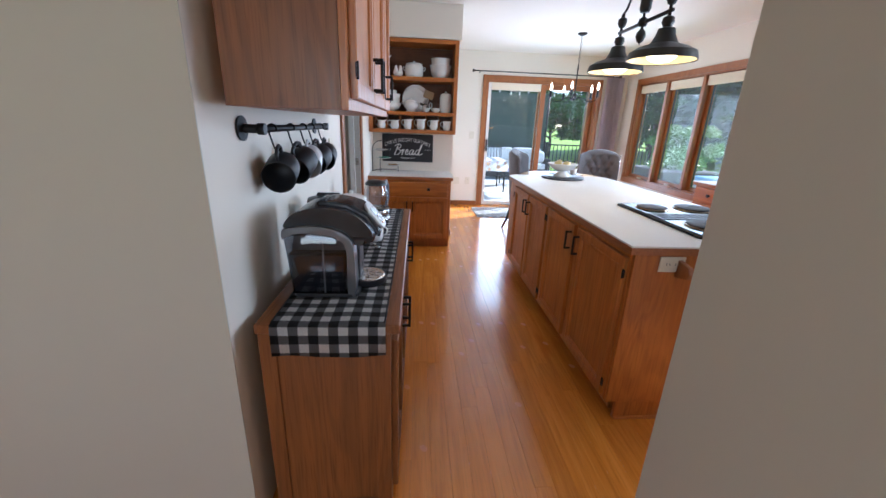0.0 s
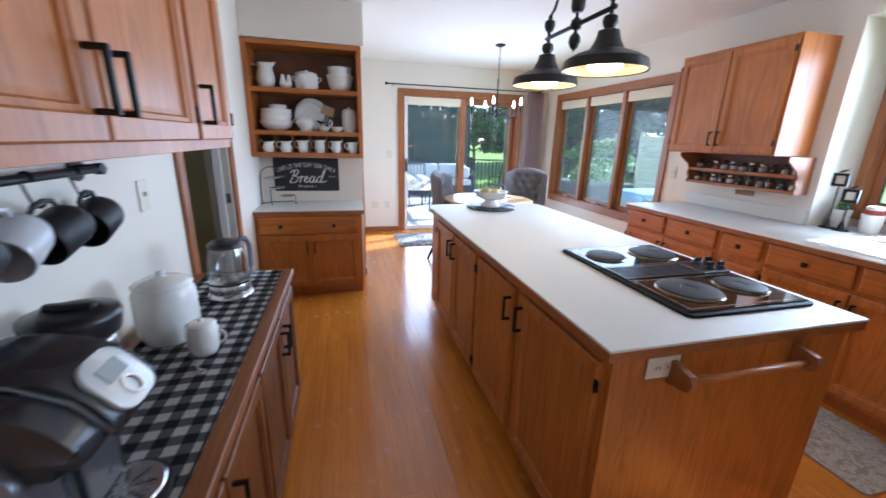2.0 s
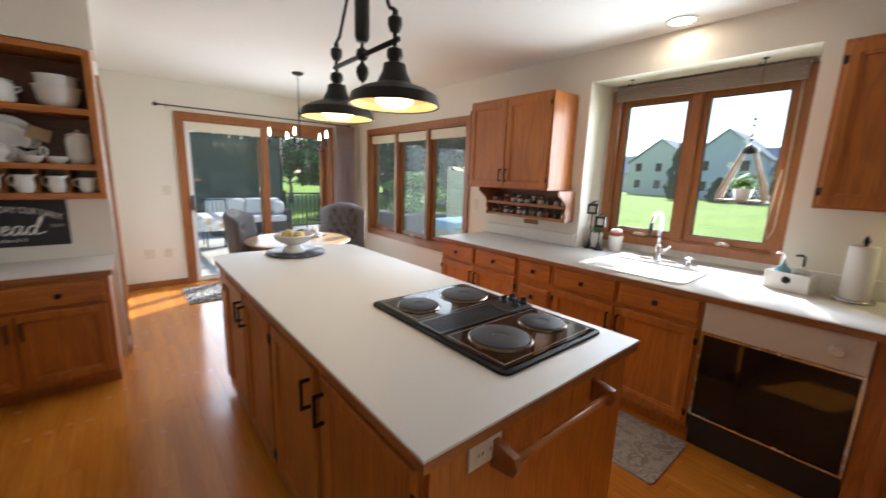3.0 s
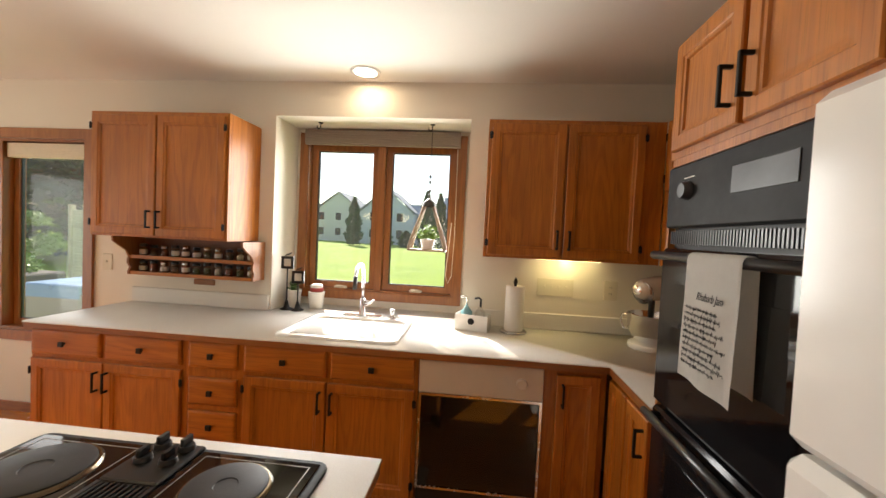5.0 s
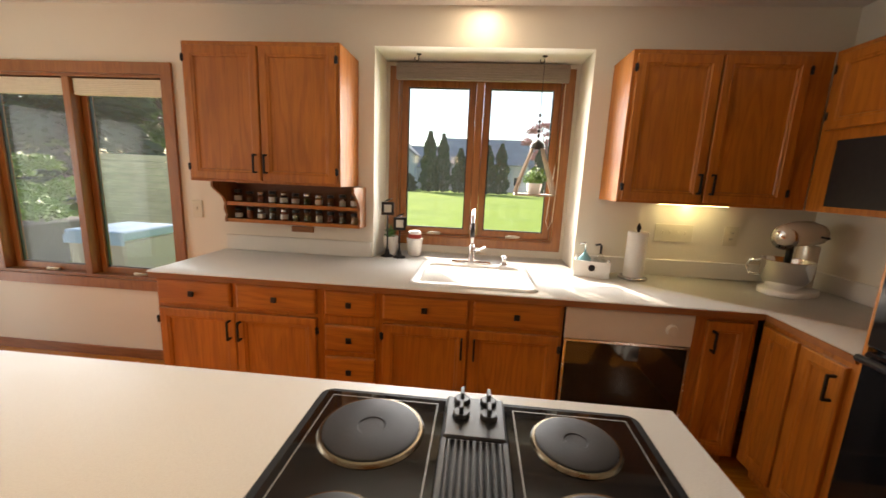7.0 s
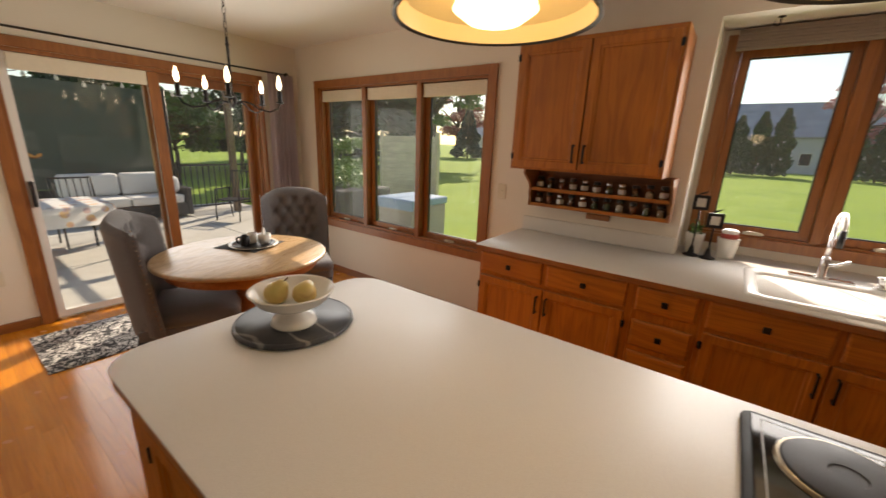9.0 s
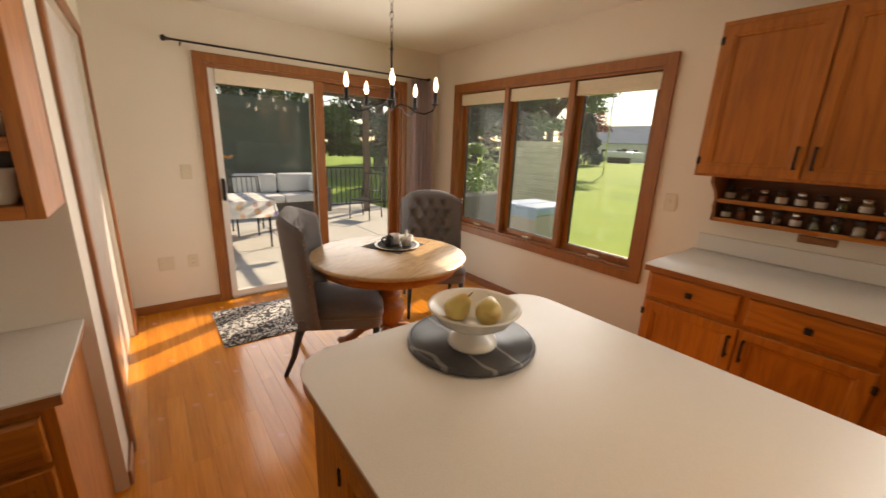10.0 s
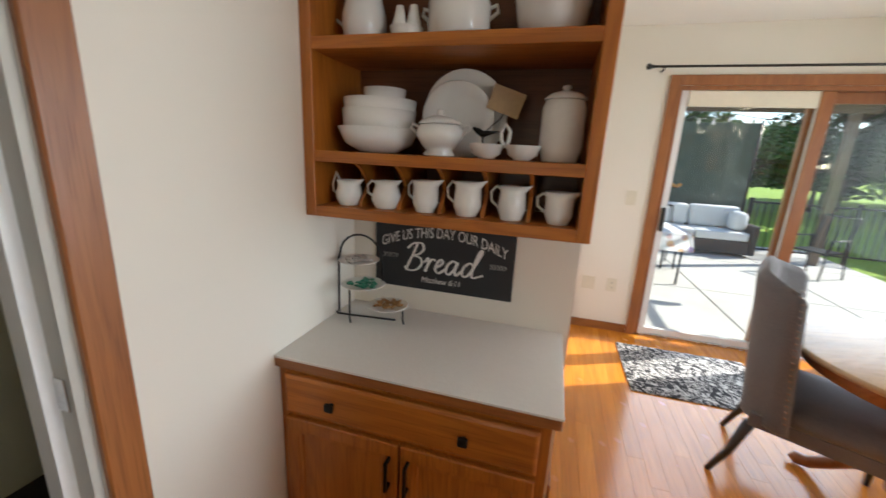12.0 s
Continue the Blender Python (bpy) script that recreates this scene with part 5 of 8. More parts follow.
part("cap", lathe(bmesh.new(), [(0.05, 0.315), (0.045, 0.345), (0.02, 0.365), (0.008, 0.375), (0, 0.376)], 18), IRON, hp, "dark metal cap")
bm = bmesh.new()
tube(bm, [(0, 0, 0.374), (0, 0, 0.85)], 0.0022, 5)
for z in (0.40, 0.43, 0.49, 0.53):
    lathe(bm, [(0, z - 0.014), (0.010, z - 0.006), (0.010, z + 0.006), (0, z + 0.014)], 10)
part("beaded_cord", bm, IRON, hp)
pp = part("pot", lathe(bmesh.new(), [(0, 0.0145), (0.04, 0.0145), (0.055, 0.085), (0.05, 0.085), (0, 0.075)], 20, pose(0, 0.0, 0)), WHITE_ENAMEL, hp, "small white pot")
part("plant", sprigs(bmesh.new(), 260, 0.085, 0.10, 0.020, 8, (0, 0, 0.09)), LEAF2, hp, "fresh green foliage")

# ---- oven details ----
part("vent_grille", boxes(*[((0.03 + k * 0.0125, -0.014, 1.207), (0.036 + k * 0.0125, 0.012, 1.250)) for k in range(54)]), BLACK_PLASTIC, ov)
part("vent_recess", boxes(((0.004, 0.0125, 1.194), (0.722, 0.0195, 1.261))), BLACK_METAL, ov)
part("display", boxes(((0.345, -0.0225, 1.345), (0.56, -0.0205, 1.415)), bevel=0.001), plain("display_dark", (0.008, 0.008, 0.009), 0.45), ov, "dark glass display")
part("dial", lathe(bmesh.new(), [(0, 0.024), (0.022, 0.024), (0.026, 0.018), (0.03, 0.0005)], 24, pose(0.135, -0.0205, 1.378, 90)), BLACK_PLASTIC, ov)
part("dial_mark", boxes(((0.105, -0.0212, 1.418), (0.165, -0.0206, 1.421))), PAPER, ov)
for d, z in ((d1, 1.168), (d2, 0.622)):
    bm = bmesh.new()
    tube(bm, [(0.03, -0.065, z), (0.696, -0.065, z)], 0.014, 12)
    for x in (0.06, 0.666):
        tube(bm, [(x, -0.064, z), (x, -0.0285, z)], 0.011, 8)
    part("handle", bm, BLACK_PLASTIC, d, "black bar handle")
    part("window", boxes(((0.11, -0.0305, z - 0.42), (0.616, -0.0285, z - 0.09)), bevel=0.0005), BLACK_GLASS, d, "dark oven window")

# tea towel over the rail, with its handwritten recipe
tl = thing("tea_towel", at(3.03, 1.612 + 0.065, 1.470, 180), "white tea towel with a handwritten recipe", "towel")
def towel_mesh():
    bm = bmesh.new()
    prof = [(0.024, -0.30), (0.021, -0.12), (0.0185, 0.0)] + [(0.0185 * math.cos(a), 0.0185 * math.sin(a)) for a in [k * math.pi / 8 for k in range(1, 8)]] + [(-0.0185, 0.0), (-0.020, -0.11), (-0.024, -0.22), (-0.026, -0.325)]
    grid = []
    n = 16
    for i in range(n + 1):
        u = i / n
        row = []
        for y, z in prof:
            drop = max(0.0, -z)
            wave = 0.004 * math.sin(u * 9.0) * drop / 0.3
            row.append(bm.verts.new(((u - 0.5) * (0.228 - 0.02 * drop), y + wave, z - 0.03 * u * drop)))
        grid.append(row)
    for a, b in zip(grid, grid[1:]):
        for k in range(len(prof) - 1):
            bm.faces.new((a[k], a[k + 1], b[k + 1], b[k]))
    r = bmesh.ops.solidify(bm, geom=bm.faces[:], thickness=0.002)
    return smooth(bm, 60)


CLOTH = plain("towel_cotton", (0.76, 0.73, 0.68), 0.95, 0, 0.04, 300, 0.3)
part("cloth", towel_mesh(), CLOTH, tl)


def lettering(text, size, m, material, parent, name="lettering", width=None, bend=0.0, shear=0.0, depth=0.0006):
    """Writing in the built-in font, as a thin mesh lying in local x and z and facing -y."""
    cu = bpy.data.curves.new(name, "FONT")
    cu.body, cu.size, cu.align_x, cu.extrude, cu.shear = text, size, "CENTER", depth, shear
    ob = bpy.data.objects.new(name, cu)
    scene.collection.objects.link(ob)
    dg = bpy.context.evaluated_depsgraph_get()
    me = bpy.data.meshes.new_from_object(ob.evaluated_get(dg))
    bpy.data.objects.remove(ob)
    xs = [v.co.x for v in me.vertices]
    k = width / (max(xs) - min(xs)) if width else 1.0
    for v in me.vertices:
        x, y, z = v.co.x * k, v.co.y, v.co.z
        if bend:
            y -= bend * x * x
        v.co = m @ Vector((x, -z, y))
    me.materials.clear()
    me.materials.append(material)
    ob = new(name, me)
    ob.parent = parent
    return ob


INK = plain("ink_black", (0.03, 0.03, 0.03), 0.8)
lettering("Rhubarb Jam", 0.030, pose(0.012, -0.0262, -0.105), INK, tl, "title", 0.11, shear=0.4, depth=0.0004)
rw = random.Random(12)
for k in range(10):
    z = -0.130 - 0.0165 * k
    x, pts = -0.085, []
    end = rw.uniform(0.03, 0.075)
    while x < end:
        w = rw.uniform(0.015, 0.04)
        yy = -0.0262 - 0.004 * (-z) / 0.3 - 0.0022
        pts += [(x + w * i / 11, yy, z + rw.uniform(0.5, 1.5) * 0.0055 * math.sin(i * 2.6 + k) - 0.01 * (x + 0.085)) for i in range(12)]
        x += w + 0.004
    part("written_line", tube(bmesh.new(), pts, 0.0008, 4), INK, tl, "unreadable handwritten line")

# refrigerator handle
part("handle", tube(bmesh.new(), [(0.84, -0.067, 0.55), (0.84, -0.11, 0.58), (0.84, -0.115, 0.85), (0.84, -0.11, 1.12), (0.84, -0.067, 1.15)], 0.014, 10), WHITE_ENAMEL, fg)
part("handle", tube(bmesh.new(), [(0.84, -0.067, 1.24), (0.84, -0.11, 1.27), (0.84, -0.11, 1.50), (0.84, -0.067, 1.53)], 0.014, 10), WHITE_ENAMEL, fg)

# floor mat before the sink
def mat_pattern():
    m = Mat("mat_taupe", 0.95)
    v = m.coords()
    w = m.node("ShaderNodeTexVoronoi", Vector=v, Scale=9.0)
    c = m.ramp(m.noise(v, 14, 3, 0.5, 2.5), (0.42, (0.30, 0.26, 0.21)), (0.52, (0.52, 0.47, 0.40)), (0.60, (0.36, 0.31, 0.26)))
    m.link(c, "Base Color")
    m.bump(m.noise(v, 400, 2), 0.3, 0.003)
    return m.m


fm = thing("floor_mat", at(3.68, 2.95, 0.0), "taupe patterned kitchen mat before the sink", "mat")
part("mat", prism(bmesh.new(), rounded(-0.25, -0.42, 0.25, 0.42, 0.03, ("sw", "se", "ne", "nw"), 4), 0.0008, 0.013, 0.003), mat_pattern(), fm)
# ---- coffee station ----
def gingham():
    m = Mat("gingham_cotton", 0.95)
    tc = m.t.nodes.new("ShaderNodeTexCoord")
    sep = m.node("ShaderNodeSeparateXYZ", Vector=tc.outputs["Object"])
    def stripe(socket, phase=0.0):
        a = m.node("ShaderNodeMath", Value=socket)
        a.operation = "ADD"
        a.inputs[0].default_value = 0
        m.t.links.new(socket, a.inputs[0])
        a.inputs[1].default_value = phase
        d = m.t.nodes.new("ShaderNodeMath")
        d.operation = "PINGPONG"
        m.t.links.new(a.outputs[0], d.inputs[0])
        d.inputs[1].default_value = 0.030
        g = m.t.nodes.new("ShaderNodeMath")
        g.operation = "GREATER_THAN"
        m.t.links.new(d.outputs[0], g.inputs[0])
        g.inputs[1].default_value = 0.015
        return g.outputs[0]
    yz = m.t.nodes.new("ShaderNodeMath")
    yz.operation = "SUBTRACT"
    m.t.links.new(sep.outputs[1], yz.inputs[0])
    zz = m.t.nodes.new("ShaderNodeMath")
    zz.operation = "MINIMUM"
    m.t.links.new(sep.outputs[2], zz.inputs[0])
    zz.inputs[1].default_value = 0.0
    neg = m.t.nodes.new("ShaderNodeMath")
    neg.operation = "MULTIPLY"
    m.t.links.new(zz.outputs[0], neg.inputs[0])
    neg.inputs[1].default_value = -1.0
    m.t.links.new(neg.outputs[0], yz.inputs[1])
    add = m.t.nodes.new("ShaderNodeMath")
    add.operation = "ADD"
    m.t.links.new(stripe(sep.outputs[0], 5.0), add.inputs[0])
    m.t.links.new(stripe(yz.outputs[0], 5.0), add.inputs[1])
    half = m.t.nodes.new("ShaderNodeMath")
    half.operation = "MULTIPLY"
    m.t.links.new(add.outputs[0], half.inputs[0])
    half.inputs[1].default_value = 0.5
    c = m.ramp(half.outputs[0], (0.2, (0.80, 0.78, 0.75)), (0.45, (0.15, 0.145, 0.145)), (0.55, (0.15, 0.145, 0.145)), (0.8, (0.012, 0.012, 0.013)))
    v = m.coords()
    c = m.mix(0.35, c, m.ramp(m.noise(v, 500, 2), (0.35, grey(0.5)), (0.65, grey(1.2))), "MULTIPLY")
    m.link(c, "Base Color")
    m.bump(m.noise(v, 700, 2), 0.4, 0.002)
    return m.m


tr_ = thing("table_runner", at(0.612, 2.072, 0.7795), "black and white gingham runner hanging over the cabinet end", "table runner")
bm = bmesh.new()
prof = [(0.0, -0.105), (-0.001, -0.05), (0.0, -0.008), (0.006, 0.002), (0.02, 0.0035)] + [(0.02 + k * 0.165, 0.0035) for k in range(1, 11)]
rows_ = []
for i in range(13):
    x = i * 0.348 / 12
    rows_.append([bm.verts.new((x, y + (0.002 * math.sin(x * 40) if z < -0.01 else 0) - 0.0035, z + (0.0015 * math.sin(x * 31 + y * 9) if z > 0 else 0.004 * math.sin(x * 22)))) for y, z in prof])
for a, b in zip(rows_, rows_[1:]):
    for k in range(len(prof) - 1):
        bm.faces.new((a[k], a[k + 1], b[k + 1], b[k]))
bmesh.ops.solidify(bm, geom=bm.faces[:], thickness=0.0022)
part("cloth", smooth(bm, 60), gingham(), tr_)
HEM = plain("hem_black", (0.015, 0.015, 0.016), 0.95, 0, 0.3, 200, 0.3)
for x in (0.0, 0.342):
    part("hem", boxes(((x, 0.012, 0.0052), (x + 0.006, 1.66, 0.0068)), bevel=0.0006), HEM, tr_, "stitched black hem")

SILVER = plain("silver_plastic", (0.15, 0.155, 0.165), 0.30, 0.7, 0.02, 6)
DARK_GREY = plain("charcoal_plastic", (0.022, 0.023, 0.026), 0.22, 0, 0.15, 30)
SMOKE = glass("smoke_tank", (0.42, 0.44, 0.48), 0.07)
kz = 0.7855
kg = thing("coffee_maker", at(0.762, 2.385, kz, 0) @ Matrix.Diagonal((0.90, 0.92, 0.93, 1)), "charcoal and silver pod coffee maker with a water tank", "coffee maker")
TURN_XZ = Matrix(((1, 0, 0, 0), (0, 0, 1, 0), (0, 1, 0, 0), (0, 0, 0, 1)))


def soft(corners, n=4):
    """A closed outline rounded through its corners."""
    out = []
    for k in range(len(corners)):
        p = [Vector(corners[(k + d) % len(corners)]) for d in (-1, 0, 1, 2)]
        for q in range(n):
            t = q / n
            v = 0.5 * (2 * p[1] + (p[2] - p[0]) * t + (2 * p[0] - 5 * p[1] + 4 * p[2] - p[3]) * t * t + (3 * p[1] - p[0] - 3 * p[2] + p[3]) * t ** 3)
            out.append((v.x, v.y))
    return out


hood = [(-0.172, 0.235), (-0.10, 0.232), (0.0, 0.225), (0.06, 0.205), (0.13, 0.198), (0.160, 0.215), (0.156, 0.245), (0.118, 0.290), (0.055, 0.322), (-0.04, 0.334), (-0.12, 0.318), (-0.165, 0.280)]
part("hood", prism(bmesh.new(), soft(hood), -0.112, 0.122, 0.022, TURN_XZ), DARK_GREY, kg, "glossy charcoal hood")
part("body", boxes(((-0.150, -0.060, 0.012), (0.082, 0.125, 0.240)), bevel=0.014), DARK_GREY, kg)
band = [(-0.171, 0.221), (-0.171, 0.250), (-0.155, 0.262), (-0.06, 0.272), (0.03, 0.258), (0.075, 0.225), (0.088, 0.17), (0.088, 0.006), (0.060, 0.006), (0.060, 0.17), (0.048, 0.212), (0.010, 0.236), (-0.08, 0.246), (-0.15, 0.238)]
part("silver_band", prism(bmesh.new(), soft(band), -0.134, -0.0605, 0.005, TURN_XZ), SILVER, kg, "curved silver side band")
tank = [(-0.148, 0.012), (0.0595, 0.012), (0.0595, 0.17), (0.0475, 0.211), (0.009, 0.235), (-0.08, 0.245), (-0.150, 0.237), (-0.168, 0.230)]
tk = part("water_tank", prism(bmesh.new(), tank, -0.129, -0.062, 0.004, TURN_XZ), SMOKE, kg, "smoky clear water tank")
part("water", prism(bmesh.new(), [(-0.143, 0.018), (0.046, 0.018), (0.046, 0.162), (-0.158, 0.162)], -0.124, -0.078, 0.003, TURN_XZ), plain("dark_water", (0.022, 0.025, 0.032), 0.5), tk)
part("inner_wall", prism(bmesh.new(), [(-0.158, 0.165), (0.046, 0.165), (0.034, 0.202), (-0.08, 0.226), (-0.150, 0.218)], -0.070, -0.064, 0.0, TURN_XZ), plain("tank_wall_grey", (0.16, 0.165, 0.175), 0.4), tk)
part("rib", boxes(((-0.03, -0.1315, 0.016), (-0.024, -0.1295, 0.215))), SILVER, tk)
part("base", prism(bmesh.new(), rounded(-0.150, -0.135, 0.10, 0.13, 0.03, ("sw", "se", "ne", "nw"), 5), 0.0, 0.0115, 0.003), BLACK_PLASTIC, kg)
dt = part("drip_tray", lathe(bmesh.new(), [(0, 0.0), (0.075, 0.0), (0.082, 0.01), (0.082, 0.028), (0, 0.028)], 32, pose(0.115, 0.03, 0)), BLACK_PLASTIC, kg)
part("drip_grate", lathe(bmesh.new(), [(0, 0.033), (0.070, 0.033), (0.074, 0.0285)], 32, pose(0.115, 0.03, 0)), STEEL, dt, "steel drip grate")
for a in range(8):
    part("slot", boxes(((0.018, -0.0022, 0.0332), (0.056, 0.0022, 0.0336))), BLACK_PLASTIC, dt).matrix_local = pose(0.115, 0.03, 0, 0, 0, a * 45 + 12)
part("front_panel", boxes(((0.0835, -0.02, 0.035), (0.092, 0.085, 0.19)), bevel=0.003), SILVER, kg)
grip = [(-0.05, 0.326), (0.05, 0.317), (0.118, 0.280), (0.165, 0.218), (0.178, 0.222), (0.172, 0.250), (0.132, 0.300), (0.06, 0.338), (-0.05, 0.346)]
lh = part("lid_handle", prism(bmesh.new(), soft(grip, 3), -0.048, 0.108, 0.006, TURN_XZ), DARK_GREY, kg, "charcoal lift handle")
part("handle_trim", tube(bmesh.new(), [(-0.05, -0.049, 0.338), (0.05, -0.049, 0.330), (0.125, -0.049, 0.290), (0.172, -0.049, 0.225)], 0.004, 8), SILVER, lh, "silver trim line")
NOSE = pose(0.1545, 0.03, 0.281, 0, 50, 0)
part("face_plate", prism(bmesh.new(), rounded(-0.062, -0.058, 0.055, 0.058, 0.035, ("sw", "se", "ne", "nw"), 5), -0.006, 0.004, 0.002, NOSE), plain("face_silver", (0.50, 0.50, 0.49), 0.35, 0.4, 0.03, 10), kg, "silver control face")
part("screen", boxes(((-0.036, -0.030, 0.0042), (-0.004, 0.030, 0.006)), bevel=0.0005), plain("grey_screen", (0.30, 0.33, 0.32), 0.15), kg).matrix_local = NOSE
part("button_ring", lathe(bmesh.new(), [(0.016, 0.0042), (0.022, 0.0042), (0.021, 0.009), (0.016, 0.009)], 20, NOSE @ pose(0.022, 0, 0)), CHROME, kg)

# black grinder behind the coffee maker
gr = thing("coffee_grinder", at(0.665, 2.715, kz), "round black coffee grinder with a steel band", "grinder")
part("base", lathe(bmesh.new(), [(0, 0), (0.075, 0), (0.08, 0.008), (0.072, 0.15), (0.066, 0.16), (0, 0.16)], 28), BLACK_PLASTIC, gr)
part("band", lathe(bmesh.new(), [(0.067, 0.1605), (0.07, 0.165), (0.07, 0.19), (0.067, 0.195), (0, 0.195)], 28), STEEL, gr, "steel band")
part("lid", lathe(bmesh.new(), [(0.068, 0.1955), (0.085, 0.21), (0.092, 0.25), (0.088, 0.262), (0.05, 0.272), (0, 0.270)], 28), BLACK_PLASTIC, gr)
part("lid_grip", boxes(((-0.05, -0.012, 0.268), (0.05, 0.012, 0.285)), bevel=0.005), BLACK_PLASTIC, gr)


def lidded(name, m, r, h, label, category, knob_r=0.014):
    """A round crock with a domed lid and a knob."""
    c = thing(name, m, label, category)
    part("body", lathe(bmesh.new(), [(0, 0), (r * 0.8, 0), (r * 0.84, 0.006), (r, h * 0.2), (r * 1.0, h * 0.7), (r * 0.88, h * 0.80), (r * 0.86, h * 0.81), (0, h * 0.81)], 32), CERAMIC, c)
    part("lid", lathe(bmesh.new(), [(r * 0.93, h * 0.812), (r * 0.95, h * 0.83), (r * 0.7, h * 0.89), (r * 0.25, h * 0.93), (knob_r * 0.6, h * 0.94), (knob_r, h * 0.97), (knob_r * 0.7, h), (0, h)], 32), CERAMIC, c)
    return c


lidded("canister", at(0.70, 3.075, kz), 0.090, 0.235, "wide white ceramic canister with a lid", "canister")
sg = lidded("sugar_bowl", at(0.835, 2.955, kz), 0.045, 0.115, "small white ceramic sugar bowl", "sugar bowl", 0.009)
part("handle", tube(bmesh.new(), arc((0.043, 0, 0.05), 0.022, -80, 80, 8), 0.004, 6), CERAMIC, sg)
sn = thing("spoon", at(0.86, 2.83, 0.7835, 30), "small steel spoon on the runner", "spoon")
part("handle", tube(bmesh.new(), [(0, 0.012, 0.004), (0, 0.11, 0.006)], 0.003, 6), STEEL, sn)
part("bowl", lathe(bmesh.new(), [(0, 0.0), (0.010, 0.001), (0.016, 0.006), (0.014, 0.006), (0, 0.002)], 14), STEEL, sn)

kt = thing("electric_kettle", at(0.795, 3.43, kz, 60), "glass electric kettle with a steel base ring", "kettle")
part("stand", lathe(bmesh.new(), [(0, 0), (0.088, 0), (0.09, 0.006), (0.08, 0.022), (0, 0.022)], 32), STEEL, kt)
part("heater", lathe(bmesh.new(), [(0, 0.0225), (0.078, 0.0225), (0.08, 0.03), (0.079, 0.07), (0.077, 0.072), (0, 0.072)], 32), STEEL, kt)
part("ring", lathe(bmesh.new(), [(0.0805, 0.062), (0.082, 0.066), (0.0805, 0.072)], 32), BLACK_PLASTIC, kt)
part("glass_jug", lathe(bmesh.new(), [(0.078, 0.0725), (0.079, 0.12), (0.070, 0.19), (0.063, 0.215)], 32), glass("kettle_glass", (0.86, 0.88, 0.90), 0.16), kt, "clear glass jug")
part("lid", lathe(bmesh.new(), [(0.066, 0.213), (0.067, 0.226), (0.05, 0.240), (0, 0.244)], 28), BLACK_PLASTIC, kt)
part("handle", tube(bmesh.new(), [(0.060, 0, 0.225), (0.11, 0, 0.225), (0.128, 0, 0.19), (0.125, 0, 0.10), (0.105, 0, 0.06), (0.078, 0, 0.055)], 0.011, 10), plain("grey_handle", (0.16, 0.16, 0.18), 0.35), kt)
part("cord", tube(bmesh.new(), [(-0.08, 0.0, 0.006), (-0.12, 0.05, 0.006), (-0.13, 0.12, 0.006)], 0.004, 6), BLACK_PLASTIC, kt)

# mug rail
RXm, RZm = XL + 0.062, 1.340
mr = thing("mug_rail", at(XL, 2.26, RZm), "black iron pipe rail with hooks on the wall", "mug rail")
part("pipe", tube(bmesh.new(), [(0.062, -0.02, 0), (0.062, 0.86, 0)], 0.011, 12), BLACK_METAL, mr)
for y in (0.0, 0.84):
    part("flange", lathe(bmesh.new(), [(0, 0.0008), (0.036, 0.0008), (0.037, 0.008), (0.013, 0.012), (0.013, 0.050), (0.017, 0.052), (0.017, 0.073), (0, 0.075)], 20, pose(0, y, 0, 0, 90, 0)), BLACK_METAL, mr)
HOOKS = (2.348, 2.536, 2.695, 2.819, 2.985)
for y in HOOKS:
    part("hook", tube(bmesh.new(), arc((0.062, y - 2.26, 0), 0.014, -30, 200, 8) + [(0.055, y - 2.26, -0.03), (0.062, y - 2.26, -0.055)] + arc((0.074, y - 2.26, -0.055), 0.012, 180, 340, 6), 0.0032, 6), BLACK_METAL, mr)
MUG_BLACK = plain("mug_matte_black", (0.016, 0.017, 0.020), 0.5, 0, 0.15, 40)
UNGLAZED = plain("unglazed_stoneware", (0.30, 0.29, 0.28), 0.8)
MUG_GREY = plain("mug_white_glaze", (0.62, 0.62, 0.62), 0.2)


def mug(m, material, label, r=0.054, h=0.120, group="mugs on the rail", name="mug"):
    g = thing(name, m, label, "mug", group)
    part("cup", lathe(bmesh.new(), [(0, 0), (r * 0.86, 0), (r * 0.93, 0.005), (r, 0.02), (r, h), (r * 0.965, h + 0.001), (r * 0.93, h - 0.002), (r * 0.92, 0.012), (0, 0.008)], 32), material, g)
    part("handle", tube(bmesh.new(), [(0, r - 0.002, h * 0.84), (0, r + 0.020, h * 0.86), (0, r + 0.031, h * 0.70), (0, r + 0.031, h * 0.45), (0, r + 0.018, h * 0.24), (0, r - 0.002, h * 0.20)], 0.0062, 10), material, g)
    part("foot_ring", lathe(bmesh.new(), [(r * 0.80, -0.0012), (r * 0.87, -0.0012), (r * 0.885, 0.0008), (r * 0.80, 0.0008)], 32), UNGLAZED, g, "pale unglazed foot ring")
    return g


for k, y in enumerate(HOOKS):
    black = k != 2
    tilt = 104 + (k * 7) % 9
    m = pose(RXm + 0.012, y, RZm - 0.062, 0, 0, (8, -6, 10, -4, 5)[k]) @ pose(0, 0, 0, tilt) @ pose(0, -0.080, -0.068)
    mug(m, MUG_BLACK if black else MUG_GREY, "matte black mug hanging by its handle" if black else "pale mug hanging among black ones")

# ---- crockery on the hutch ----
SX, SY = 0.521, 5.41
MID, TOP, LOW = 1.4875, 1.8345, 1.3025


def vessel(name, x, y, z, profile, label, category, group="white crockery", seg=32, mat=CERAMIC):
    t = thing(name, at(x, y, z), label, category, group)
    part("body", lathe(bmesh.new(), profile, seg), mat, t)
    return t


